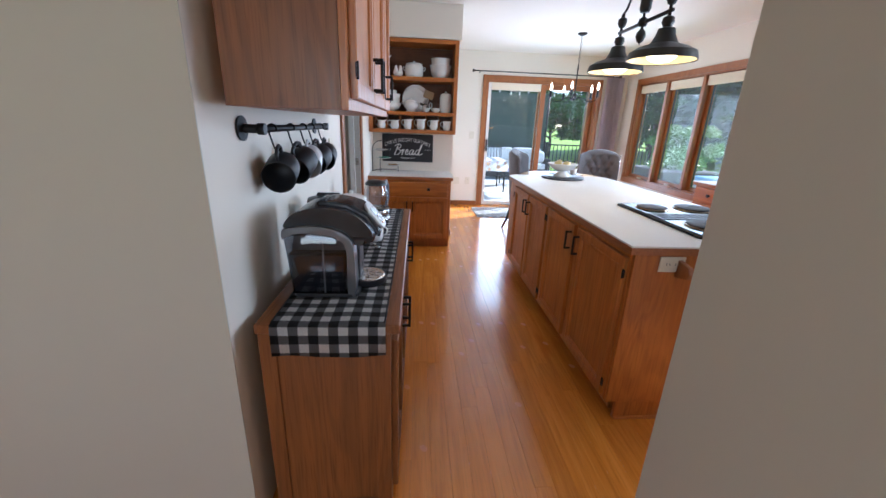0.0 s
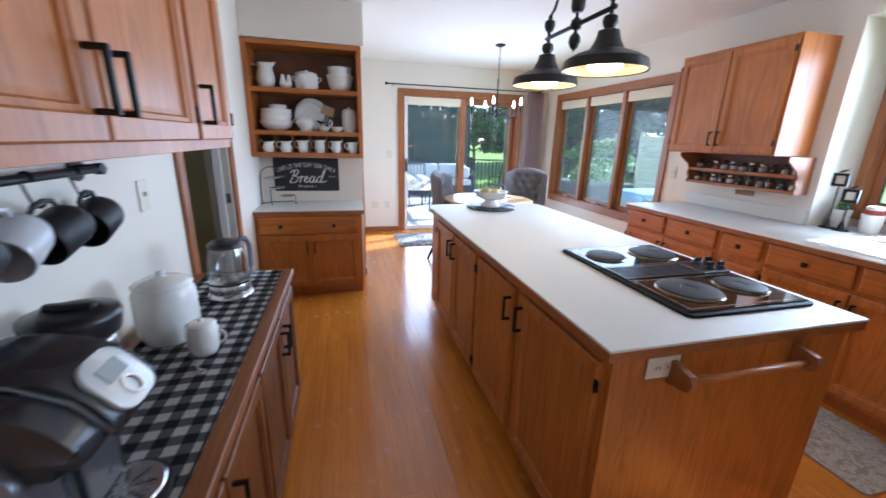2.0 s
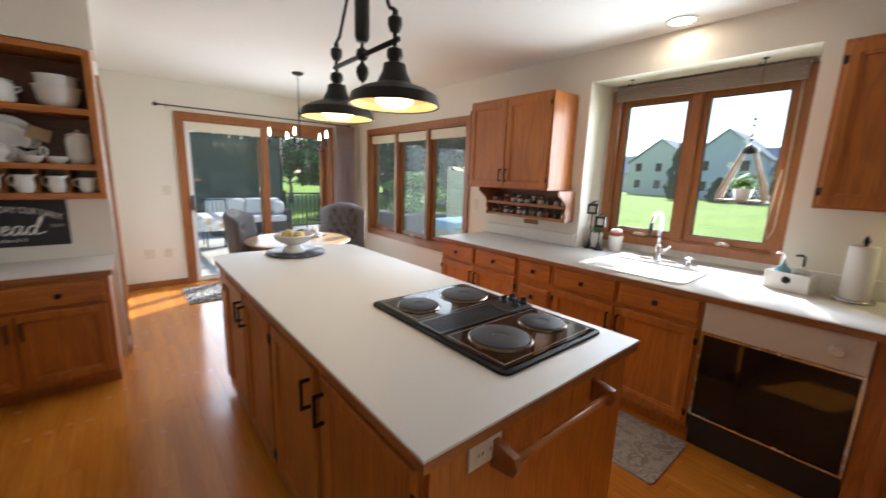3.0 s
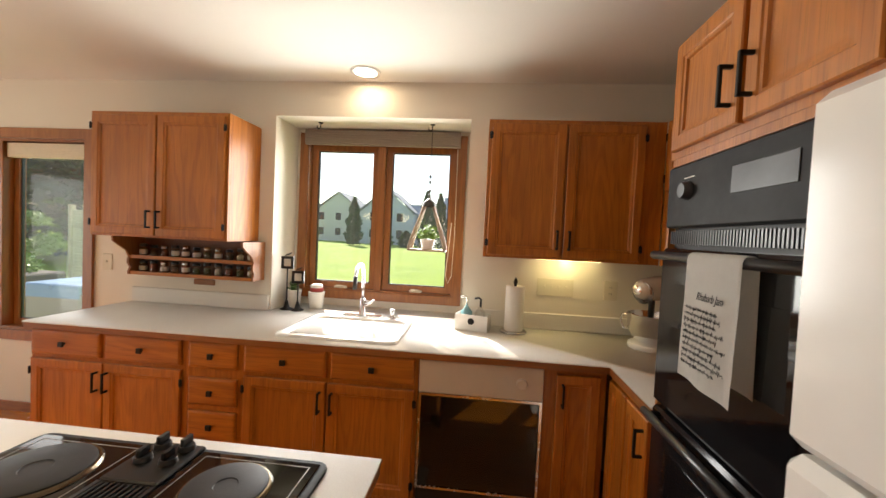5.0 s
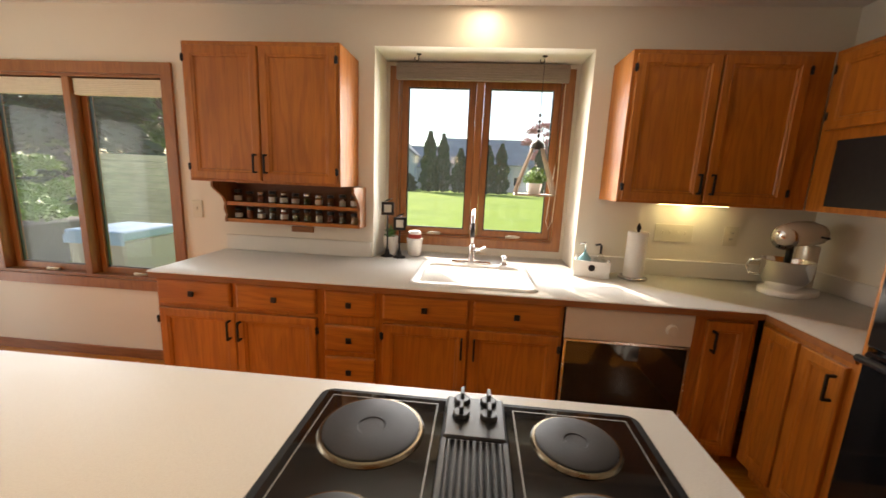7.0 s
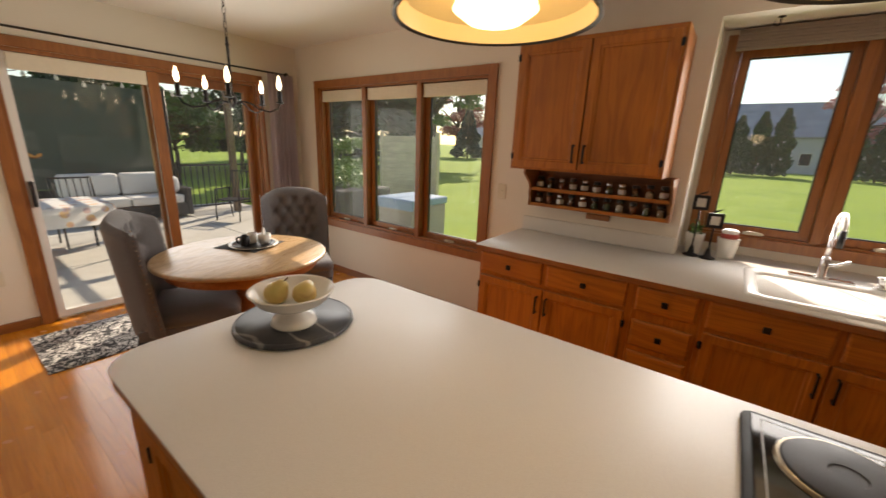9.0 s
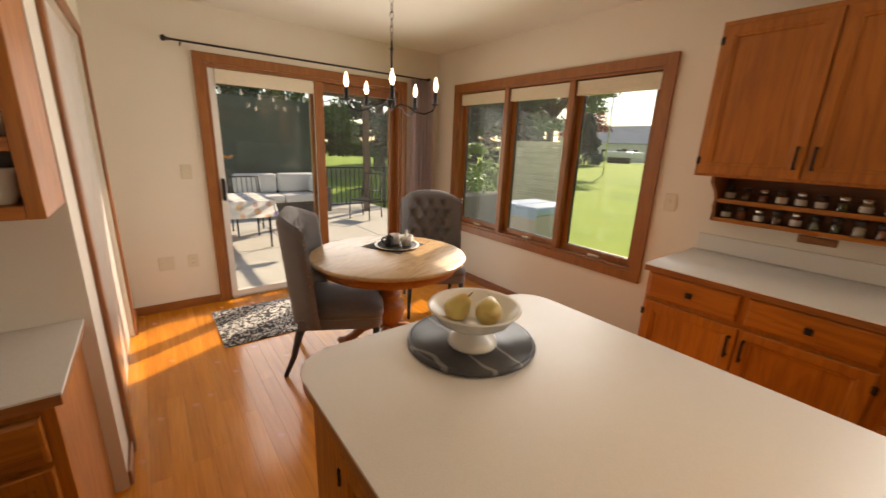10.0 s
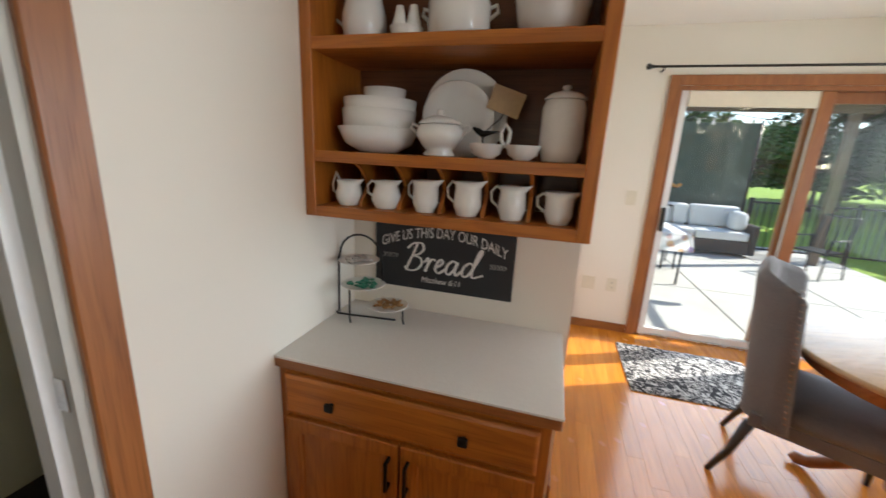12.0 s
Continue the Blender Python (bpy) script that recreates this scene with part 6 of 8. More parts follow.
def bowl_profile(r, h):
    return [(0, 0), (r * 0.45, 0), (r * 0.5, 0.004), (r * 0.82, h * 0.35), (r, h), (r * 0.97, h), (r * 0.78, h * 0.42), (r * 0.4, h * 0.15), (0, h * 0.12)]


def spouted(name, x, z, r, h, waist, label, y=5.565, rz=0, hs_=1.0):
    """A pitcher: its rim pulled into a lip on one side, a loop handle on the other."""
    t = thing(name, at(x, y, z, rz), label, "pitcher", "white crockery")
    bm = lathe(bmesh.new(), [(0, 0), (r * 0.72, 0), (r * 0.76, 0.003), (r, h * 0.3), (r * 0.98, h * 0.5), (r * waist, h * 0.82), (r * waist * 1.12, h), (r * waist * 1.04, h), (r * waist * 0.92, h * 0.84), (r * 0.85, h * 0.4), (0, h * 0.1)], 32)
    for v in bm.verts:
        if v.co.z > h * 0.8 and v.co.x > 0:
            k = (v.co.z / h - 0.8) / 0.2 * max(0.0, v.co.x / max(1e-4, math.hypot(v.co.x, v.co.y))) ** 6
            v.co.x += k * r * 0.45
            v.co.z += k * h * 0.07
    part("body", bm, CERAMIC, t)
    w = r * waist
    part("handle", tube(bmesh.new(), [(-w * 0.95, 0, h * 0.88), (-r * 1.25, 0, h * 0.96 * hs_), (-r * 1.62, 0, h * 0.78), (-r * 1.55, 0, h * 0.5), (-r * 0.95, 0, h * 0.33)], 0.0036 + r * 0.025, 8), CERAMIC, t)
    return t


kinds = ((0.047, 0.088, 0.84, 1.30), (0.050, 0.094, 0.76, 1.0), (0.043, 0.104, 0.98, 1.0), (0.046, 0.110, 0.90, 1.02), (0.044, 0.106, 0.88, 1.0), (0.043, 0.098, 1.0, 0.95))
for k, (r, h, w, e) in enumerate(kinds):
    spouted("creamer", SX + 0.04 + (k + 0.5) * 0.1442 + 0.016, LOW, r, h, w, "small white ceramic cream pitcher in a cubby", 5.485, -12, e)
# middle shelf
vessel("serving_bowl", 0.722, 5.57, MID, bowl_profile(0.145, 0.085), "wide white ceramic serving bowl under a stack", "bowl")
vessel("serving_bowl", 0.722, 5.575, MID + 0.055, [(0, 0), (0.10, 0), (0.125, 0.03), (0.130, 0.09), (0.126, 0.09), (0.11, 0.03), (0, 0.02)], "deep white ceramic bowl in a stack", "bowl")
vessel("serving_bowl", 0.725, 5.575, MID + 0.105, [(0, 0), (0.10, 0), (0.124, 0.02), (0.128, 0.075), (0.124, 0.075), (0.11, 0.02), (0, 0.014)], "deep white ceramic bowl in a stack", "bowl")
vessel("small_bowl", 0.740, 5.58, MID + 0.135, [(0, 0), (0.05, 0), (0.068, 0.03), (0.074, 0.082), (0.070, 0.082), (0.06, 0.03), (0, 0.014)], "small white bowl on top of the stack", "bowl")
for x, r, y in ((1.02, 0.148, 5.668), (1.00, 0.128, 5.640)):
    pz = thing("platter", Matrix.Translation((x, y + 0.012, MID + 0.001)) @ pose(0, 0, 0, 12) @ pose(0, 0, r, 90), "round white platter leaning on the shelf back", "platter", "white crockery")
    part("disc", lathe(bmesh.new(), [(0, 0.006), (r * 0.62, 0.006), (r * 0.7, 0.010), (r * 0.98, 0.018), (r, 0.016), (r * 0.7, 0.0), (0, 0.0)], 40), CERAMIC, pz)
tu = thing("sugar_tureen", at(0.968, 5.515, MID), "white ceramic lidded tureen with two handles", "tureen")
part("body", lathe(bmesh.new(), [(0, 0), (0.05, 0), (0.054, 0.006), (0.042, 0.018), (0.058, 0.034), (0.077, 0.062), (0.076, 0.082), (0.066, 0.098), (0.062, 0.1), (0, 0.1)], 36), CERAMIC, tu)
part("lid", lathe(bmesh.new(), [(0.068, 0.1005), (0.07, 0.104), (0.055, 0.116), (0.028, 0.126), (0.010, 0.129), (0.013, 0.140), (0.009, 0.147), (0, 0.148)], 36), CERAMIC, tu)
for s in (-1, 1):
    part("handle", tube(bmesh.new(), [(s * 0.072, 0, 0.09), (s * 0.095, 0, 0.102), (s * 0.10, 0, 0.088), (s * 0.075, 0, 0.068)], 0.005, 8), CERAMIC, tu)
dp = thing("double_dip_dish", at(1.185, 5.50, MID), "white twin dip dish with a loop handle", "dish")
for s in (-1, 1):
    part("cup", lathe(bmesh.new(), bowl_profile(0.055, 0.045), 24, pose(s * 0.0565, 0, 0)), CERAMIC, dp)
part("loop", tube(bmesh.new(), [(0.0, 0, 0.035), (-0.012, 0, 0.06), (-0.014, 0, 0.085), (0, 0, 0.105), (0.014, 0, 0.085), (0.012, 0, 0.06), (0.002, 0, 0.036)], 0.006, 8), CERAMIC, dp)
lidded("tea_canister", at(1.352, 5.545, MID), 0.066, 0.225, "tall grey-white ribbed canister with a lid", "canister")
KRAFT = plain("kraft_card", (0.45, 0.31, 0.17), 0.9, 0, 0.1, 60)
bd = thing("bird_card_holder", at(1.10, 5.575, MID), "small dark bird holding a kraft paper card", "ornament")
part("stand", tube(bmesh.new(), [(0, 0, 0.0), (0, 0, 0.07)], 0.0025, 6), BLACK_METAL, bd)
part("bird", tube(bmesh.new(), [(-0.035, 0, 0.098), (-0.018, 0, 0.088), (0.0, 0, 0.078), (0.025, 0, 0.084), (0.055, 0, 0.088)], 0.01, 8, radii=[0.004, 0.010, 0.012, 0.006, 0.002]), BLACK_METAL, bd)
part("wire", tube(bmesh.new(), [(0, 0, 0.08), (0.05, 0.02, 0.13), (0.07, 0.03, 0.17)], 0.002, 5), BLACK_METAL, bd)
part("card", boxes(((-0.055, -0.001, -0.04), (0.055, 0.001, 0.04))), KRAFT, bd).matrix_local = pose(0.065, 0.025, 0.185, 0, 18, 8)
# top shelf
spouted("pitcher", 0.665, TOP, 0.075, 0.20, 0.72, "large white ceramic pitcher", 5.57, 0)
sp = thing("salt_and_pepper", at(0.83, 5.545, TOP), "pair of white rooster salt shakers in a dish", "salt shaker")
part("dish", lathe(bmesh.new(), bowl_profile(0.055, 0.05), 24), CERAMIC, sp)
for s in (-1, 1):
    part("shaker", lathe(bmesh.new(), [(0, 0.012), (0.02, 0.016), (0.027, 0.05), (0.018, 0.085), (0.015, 0.10), (0.012, 0.115), (0, 0.12)], 16, pose(s * 0.024, 0, 0)), CERAMIC, sp)
t2 = lidded("soup_tureen", at(1.00, 5.565, TOP), 0.098, 0.165, "white ceramic soup tureen with a lid", "tureen", 0.016)
for s in (-1, 1):
    part("handle", tube(bmesh.new(), [(s * 0.092, 0, 0.10), (s * 0.118, 0, 0.11), (s * 0.122, 0, 0.09), (s * 0.096, 0, 0.07)], 0.006, 8), CERAMIC, t2)
vessel("mixing_bowl", 1.285, 5.565, TOP, [(0, 0), (0.07, 0), (0.10, 0.05), (0.115, 0.13), (0.120, 0.135), (0.112, 0.13), (0.09, 0.05), (0, 0.02)], "large white mixing bowl under a pot", "bowl")
vessel("mixing_bowl", 1.285, 5.565, TOP + 0.075, [(0, 0), (0.07, 0), (0.098, 0.05), (0.10, 0.11), (0.108, 0.125), (0.098, 0.12), (0.08, 0.05), (0, 0.02)], "white bowl nested in a larger one", "bowl")

# sign
sgn = thing("wall_sign", at(0.9325, 5.749, 0.925), "black chalkboard-style sign with white lettering", "sign")
SLATE_BLACK = plain("chalkboard_black", (0.020, 0.020, 0.021), 0.7, 0, 0.2, 30)
part("board", boxes(((-0.30, -0.014, 0.0), (0.30, -0.001, 0.318)), bevel=0.002), SLATE_BLACK, sgn)
CHALK = plain("chalk_white", (0.72, 0.70, 0.65), 0.9)
lettering("GIVE US THIS DAY OUR DAILY", 0.062, pose(0, -0.0146, 0.232), CHALK, sgn, "upper_line", 0.54, bend=0.80)
# the main word in brush script, stroke by stroke, in units of the small letters' height
STROKES = [
    [(0.35, 1.95), (0.22, 1.2), (0.05, 0.5), (-0.05, -0.05)],
    [(-0.25, 1.55), (0.1, 1.95), (0.65, 2.0), (0.85, 1.6), (0.6, 1.2), (0.2, 1.05), (0.75, 0.95), (0.95, 0.5), (0.65, 0.05), (0.15, -0.05), (-0.2, 0.2)],
    [(1.1, 0.65), (1.3, 1.0), (1.38, 0.6), (1.3, -0.02), (1.38, 0.5), (1.6, 0.95), (1.85, 0.85)],
    [(1.85, 0.4), (2.15, 0.5), (2.35, 0.8), (2.2, 1.0), (1.97, 0.7), (1.97, 0.2), (2.25, 0.0), (2.6, 0.35)],
    [(3.25, 0.85), (3.0, 1.0), (2.7, 0.65), (2.7, 0.15), (2.95, 0.0), (3.2, 0.4), (3.33, 0.95), (3.27, 0.3), (3.42, 0.0), (3.7, 0.35)],
    [(4.35, 0.85), (4.1, 1.0), (3.78, 0.65), (3.78, 0.15), (4.05, 0.0), (4.35, 0.5), (4.7, 1.75), (4.62, 1.95), (4.48, 1.5), (4.38, 0.4), (4.5, 0.0), (4.85, 0.1), (5.15, 0.25)]]
bm = bmesh.new()
for stroke in STROKES:
    ends = [stroke[0]] + stroke + [stroke[-1]]
    pts = []
    for k in range(len(stroke) - 1):
        p0, p1, p2, p3 = [Vector(p) for p in ends[k:k + 4]]
        for q in range(6):
            t = q / 6
            v = 0.5 * (2 * p1 + (p2 - p0) * t + (2 * p0 - 5 * p1 + 4 * p2 - p3) * t * t + (3 * p1 - p0 - 3 * p2 + p3) * t ** 3)
            pts.append(v)
    pts.append(Vector(stroke[-1]))
    wide = [0.0032 + 0.0026 * abs((q_ - p_).normalized().y) for p_, q_ in zip(pts, pts[1:])]
    tube(bm, [((v.x - 2.4) * 0.064 + v.y * 0.012, 0.0, 0.082 + v.y * 0.060) for v in pts], 0.004, 6, radii=wide + wide[-1:])
bmesh.ops.scale(bm, vec=(1, 0.12, 1), verts=bm.verts)
bmesh.ops.translate(bm, vec=(0, -0.0147, 0), verts=bm.verts)
part("main_word", bm, CHALK, sgn, "white brush-script word")
lettering("Matthew 6:11", 0.034, pose(0.0, -0.0146, 0.034), CHALK, sgn, "lower_line", 0.17, shear=0.2)
for s in (-1, 1):
    bm = bmesh.new()
    for k in range(5):
        x = s * 0.205 + k * 0.014 * s
        tube(bm, [(x, -0.0147, 0.148), (x + 0.010, -0.0147, 0.138), (x, -0.0147, 0.128)], 0.0014, 4)
    part("arrow_feathers", bm, CHALK, sgn)

# three-tier plate stand
ts = thing("tiered_stand", at(0.55, 5.50, 0.8225), "black wire stand with three small plates", "plate stand")
part("arch", tube(bmesh.new(), [(-0.02, 0.10, 0.0), (-0.018, 0.10, 0.24)] + arc((0.075, 0.11, 0.25), 0.093, 180, 0, 10) + [(0.17, 0.12, 0.14)], 0.0042, 7), BLACK_METAL, ts)
part("rail", tube(bmesh.new(), [(-0.03, 0.095, 0.002), (0.0, 0.06, 0.012), (0.09, 0.03, 0.03), (0.26, 0.05, 0.03)], 0.0042, 7), BLACK_METAL, ts)
for (x, y), h in (((0.075, 0.02), 0.145), ((0.275, 0.085), 0.065)):
    part("leg", tube(bmesh.new(), [(x + 0.008, y - 0.008, 0.0035), (x, y, 0.02), (x, y, h)], 0.004, 7), BLACK_METAL, ts)
GREEN_BITS, BROWN_BITS, PALE_BITS = plain("wrapped_green", (0.03, 0.20, 0.12), 0.35, 0, 0.5, 90), plain("wrapped_brown", (0.28, 0.15, 0.05), 0.4, 0, 0.5, 90), plain("wrapped_pale", (0.45, 0.42, 0.38), 0.5, 0, 0.4, 90)
for x, y, z, r, mt in ((0.08, 0.09, 0.235, 0.082, PALE_BITS), (0.115, 0.06, 0.148, 0.086, GREEN_BITS), (0.215, 0.075, 0.068, 0.082, BROWN_BITS)):
    pl_ = part("plate", lathe(bmesh.new(), [(0, z), (r * 0.6, z), (r, z + 0.010), (r * 0.97, z + 0.012), (r * 0.6, z + 0.004), (0, z + 0.004)], 28, pose(x, y, 0)), CERAMIC, ts)
    bm = bmesh.new()
    q = random.Random(int(x * 1000))
    for _ in range(22):
        a, d = q.uniform(0, 6.28), r * 0.62 * math.sqrt(q.random())
        box(bm, (-0.012, -0.007, -0.004), (0.012, 0.007, 0.004), 0.002, 1, pose(x + d * math.cos(a), y + d * math.sin(a), z + 0.009 + q.uniform(0, 0.008), q.uniform(-20, 20), q.uniform(-20, 20), q.uniform(0, 180)))
    part("sweets", bm, mt, pl_, "small wrapped sweets")
# ---- dining corner ----
tbx, tby, TBH = 3.0, 6.16, 0.76
dt_ = thing("dining_table", at(tbx, tby, 0, 20), "round oak pedestal table with a turned column", "dining table")
TABLE_TOP = oak("table_top_oak", 0, (0.50, 0.33, 0.17), (0.30, 0.17, 0.075), 0.3)
part("tabletop", lathe(bmesh.new(), [(0, TBH - 0.03), (0.52, TBH - 0.03), (0.54, TBH - 0.024), (0.545, TBH - 0.014), (0.54, TBH - 0.003), (0.53, TBH), (0, TBH)], 64), TABLE_TOP, dt_)
part("apron", lathe(bmesh.new(), [(0.0, TBH - 0.031), (0.47, TBH - 0.031), (0.475, TBH - 0.04), (0.475, TBH - 0.095), (0.465, TBH - 0.10), (0.44, TBH - 0.10), (0.44, TBH - 0.04), (0, TBH - 0.04)], 64), TRIM_X, dt_)
part("column", lathe(bmesh.new(), [(0, 0.13), (0.08, 0.13), (0.085, 0.20), (0.07, 0.23), (0.10, 0.27), (0.118, 0.33), (0.10, 0.40), (0.07, 0.43), (0.088, 0.45), (0.088, 0.47), (0.07, 0.485), (0.082, 0.52), (0.09, 0.58), (0.075, 0.61), (0.10, 0.63), (0.105, 0.72), (0, 0.72)], 36), TRIM_Z, dt_)
for k in range(4):
    a = radians(90 * k + 25)
    d = Vector((math.cos(a), math.sin(a), 0))
    pts = [d * r + Vector((0, 0, z)) for r, z in ((0.05, 0.19), (0.13, 0.20), (0.20, 0.165), (0.27, 0.095), (0.33, 0.045), (0.375, 0.034), (0.40, 0.045))]
    part("foot", tube(bmesh.new(), pts, 0.03, 10, radii=[0.034, 0.04, 0.037, 0.032, 0.03, 0.033, 0.022]), TRIM_X, dt_)
pm = thing("placemat", at(3.13, 6.32, TBH + 0.0005, 24), "dark woven square placemat", "placemat")
part("mat", boxes(((-0.17, -0.17, 0), (0.17, 0.17, 0.003)), bevel=0.001), plain("placemat_charcoal", (0.035, 0.037, 0.042), 0.9, 0, 0.3, 200, 0.3), pm)
tp = thing("round_tray", at(3.14, 6.29, TBH + 0.004), "round dark tray with a white rim", "tray")
part("disc", lathe(bmesh.new(), [(0, 0), (0.14, 0), (0.15, 0.006), (0.15, 0.016), (0.145, 0.016), (0.14, 0.008), (0, 0.007)], 40), BLACK_PLASTIC, tp)
part("rim", lathe(bmesh.new(), [(0.1505, 0.004), (0.168, 0.010), (0.168, 0.014), (0.1505, 0.010)], 40), CERAMIC, tp)
TZ = TBH + 0.0115
mug(at(3.07, 6.28, TZ, 30), MUG_BLACK, "black mug on the table tray", 0.032, 0.07, "cups on the table")
mug(at(3.11, 6.35, TZ, 80), MUG_BLACK, "black mug on the table tray", 0.030, 0.06, "cups on the table")
mug(at(3.15, 6.33, TZ, 10), CERAMIC, "white mug on the table tray", 0.036, 0.075, "cups on the table")
vessel("sugar_cup", 3.20, 6.25, TZ, [(0, 0), (0.036, 0), (0.045, 0.05), (0.047, 0.075), (0.043, 0.075), (0.04, 0.04), (0, 0.01)], "cream cup holding a folded napkin", "cup", "cups on the table")
nk = thing("napkin", at(3.205, 6.265, TZ + 0.045, 30), "folded white napkin standing in a cup", "napkin")
part("cloth", prism(bmesh.new(), [(-0.03, 0.0), (0.03, 0.0), (0.012, 0.06), (0.0, 0.075), (-0.010, 0.05)], -0.006, 0.006, 0.002, Matrix(((1, 0, 0, 0), (0, 0, 1, 0), (0, 1, 0, 0), (0, 0, 0, 1)))), CLOTH, nk)


def linen():
    m = Mat("grey_linen", 0.95)
    v = m.coords()
    c = m.ramp(m.noise(v, 260, 3), (0.3, (0.085, 0.080, 0.082)), (0.7, (0.165, 0.155, 0.155)))
    c = m.mix(1.0, c, m.ramp(m.noise(v, 3, 2), (0.3, grey(0.88)), (0.7, grey(1.08))), "MULTIPLY")
    m.link(c, "Base Color")
    m.bump(m.noise(v, 500, 2), 0.4, 0.003)
    m.set("Sheen Weight", 0.3)
    return m.m


LINEN = linen()
LEG = plain("leg_espresso", (0.018, 0.013, 0.011), 0.35, 0, 0.3, 30)


def wing_chair():
    """A tufted wing-back dining chair; the front faces -y, the origin is between its feet."""
    c = thing("dining_chair", at(0, 0, 0), "grey linen tufted wing-back dining chair", "chair", "chairs round the table")
    bm = bmesh.new()
    NX, NZ = 46, 48
    tufts = [((-0.12 if r % 2 == 0 else -0.18) + k * 0.12, 0.58 + r * 0.095) for r in range(5) for k in range(3 if r % 2 == 0 else 4)]
    def back_y(x, z):
        w = max(0.0, (abs(x) - 0.17) / 0.12)
        y = 0.235 + 0.10 * (z - 0.45) - 0.11 * w ** 1.5
        for tx, tz in tufts:
            d2 = (x - tx) ** 2 + (z - tz) ** 2
            y += 0.034 * math.exp(-d2 / 0.0007)
        if abs(x) < 0.22 and 0.54 < z < 1.0:
            u, w2 = (x / 0.12 + (z - 0.58) / 0.19), (x / 0.12 - (z - 0.58) / 0.19)
            crease = max(math.cos(math.pi * u) ** 24, math.cos(math.pi * w2) ** 24)
            y += 0.013 * crease
        return y
    front, rear = [], []
    for i in range(NX + 1):
        x = -0.29 + 0.58 * i / NX
        topz = 1.075 - 0.06 * (abs(x) / 0.29) ** 3 + 0.012 * math.cos(x * 9)
        fr_, re_ = [], []
        for j in range(NZ + 1):
            z = 0.36 + (topz - 0.36) * j / NZ
            round_ = 0.03 * max(0.0, (j / NZ - 0.93) / 0.07) ** 2
            y = back_y(x, z)
            fr_.append(bm.verts.new((x, y + round_, z)))
            plain_y = 0.235 + 0.10 * (z - 0.45) - 0.11 * max(0.0, (abs(x) - 0.17) / 0.12) ** 1.5
            re_.append(bm.verts.new((x, plain_y + 0.075 - round_ - 0.02 * (abs(x) / 0.29) ** 4, z)))
        front.append(fr_)
        rear.append(re_)
    for i in range(NX):
        for j in range(NZ):
            bm.faces.new((front[i][j], front[i + 1][j], front[i + 1][j + 1], front[i][j + 1]))
            bm.faces.new((rear[i][j], rear[i][j + 1], rear[i + 1][j + 1], rear[i + 1][j]))
        bm.faces.new((front[i][NZ], front[i + 1][NZ], rear[i + 1][NZ], rear[i][NZ]))
        bm.faces.new((front[i][0], rear[i][0], rear[i + 1][0], front[i + 1][0]))
    for i in (0, NX):
        for j in range(NZ):
            bm.faces.new((front[i][j], front[i][j + 1], rear[i][j + 1], rear[i][j]))
    bk = part("backrest", smooth(bm, 55), LINEN, c)
    for tx, tz in tufts:
        part("button", lathe(bmesh.new(), [(0, 0.008), (0.007, 0.006), (0.010, 0.001), (0.0095, 0)], 10, Matrix.Translation((tx, back_y(tx, tz) - 0.002, tz)) @ pose(0, 0, 0, 90)), LINEN, bk)
    bm = bmesh.new()
    outline = rounded(-0.265, -0.27, 0.265, 0.26, 0.06, ("sw", "se"), 5)
    prism(bm, outline, 0.335, 0.40, 0.006)
    part("seat_frame", bm, LINEN, c)
    bm = bmesh.new()
    loops = []
    for ins, z in ((0.0, 0.4005), (-0.008, 0.43), (0.0, 0.465), (0.03, 0.485), (0.12, 0.495)):
        loops.append([bm.verts.new((x, y, z)) for x, y in rounded(-0.262 + ins, -0.272 + ins, 0.262 - ins, 0.225 - ins * 0.5, 0.055, ("sw", "se"), 5)])
    for a, b in zip(loops, loops[1:]):
        for k in range(len(a)):
            j = (k + 1) % len(a)
            bm.faces.new((a[k], a[j], b[j], b[k]))
    bm.faces.new(loops[0])
    bm.faces.new(loops[-1])
    part("seat", smooth(bm, 60), LINEN, c)
    for sx in (-1, 1):
        bm = bmesh.new()
        for k in range(22):
            z = 0.42 + 0.6 * k / 21
            x = sx * 0.2915
            lathe(bm, [(0, 0.004), (0.004, 0.003), (0.006, 0.0)], 6, Matrix.Translation((x - sx * 0.001, back_y(0.29, z) + 0.02, z)) @ pose(0, 0, 0, 0, sx * 90, 0))
        part("nailhead_strip", bm, STEEL, c, "row of dark metal nailheads")
    for sx in (-1, 1):
        part("leg", tube(bmesh.new(), [(sx * 0.235, -0.235, 0.0005), (sx * 0.23, -0.23, 0.335)], 0.02, 8, radii=[0.013, 0.025]), LEG, c)
        part("leg", tube(bmesh.new(), [(sx * 0.235, 0.36, 0.0005), (sx * 0.232, 0.30, 0.14), (sx * 0.23, 0.25, 0.335)], 0.02, 8, radii=[0.014, 0.019, 0.026]), LEG, c)
    return c


chair = wing_chair()
chair.matrix_world = at(2.69, 6.27, 0, 63)
copy_thing(chair, at(3.72, 6.62, 0, -28))

# rug at the patio door
def rug_pattern():
    m = Mat("rug_black_white", 0.95)
    v = m.coords()
    n = m.noise(v, 10, 2, 0.5, 2.6)
    c = m.ramp(n, (0.46, (0.030, 0.030, 0.033)), (0.475, (0.62, 0.60, 0.57)), (0.545, (0.62, 0.60, 0.57)), (0.56, (0.030, 0.030, 0.033)))
    m.link(c, "Base Color")
    m.bump(m.noise(v, 350, 2), 0.5, 0.004)
    return m.m


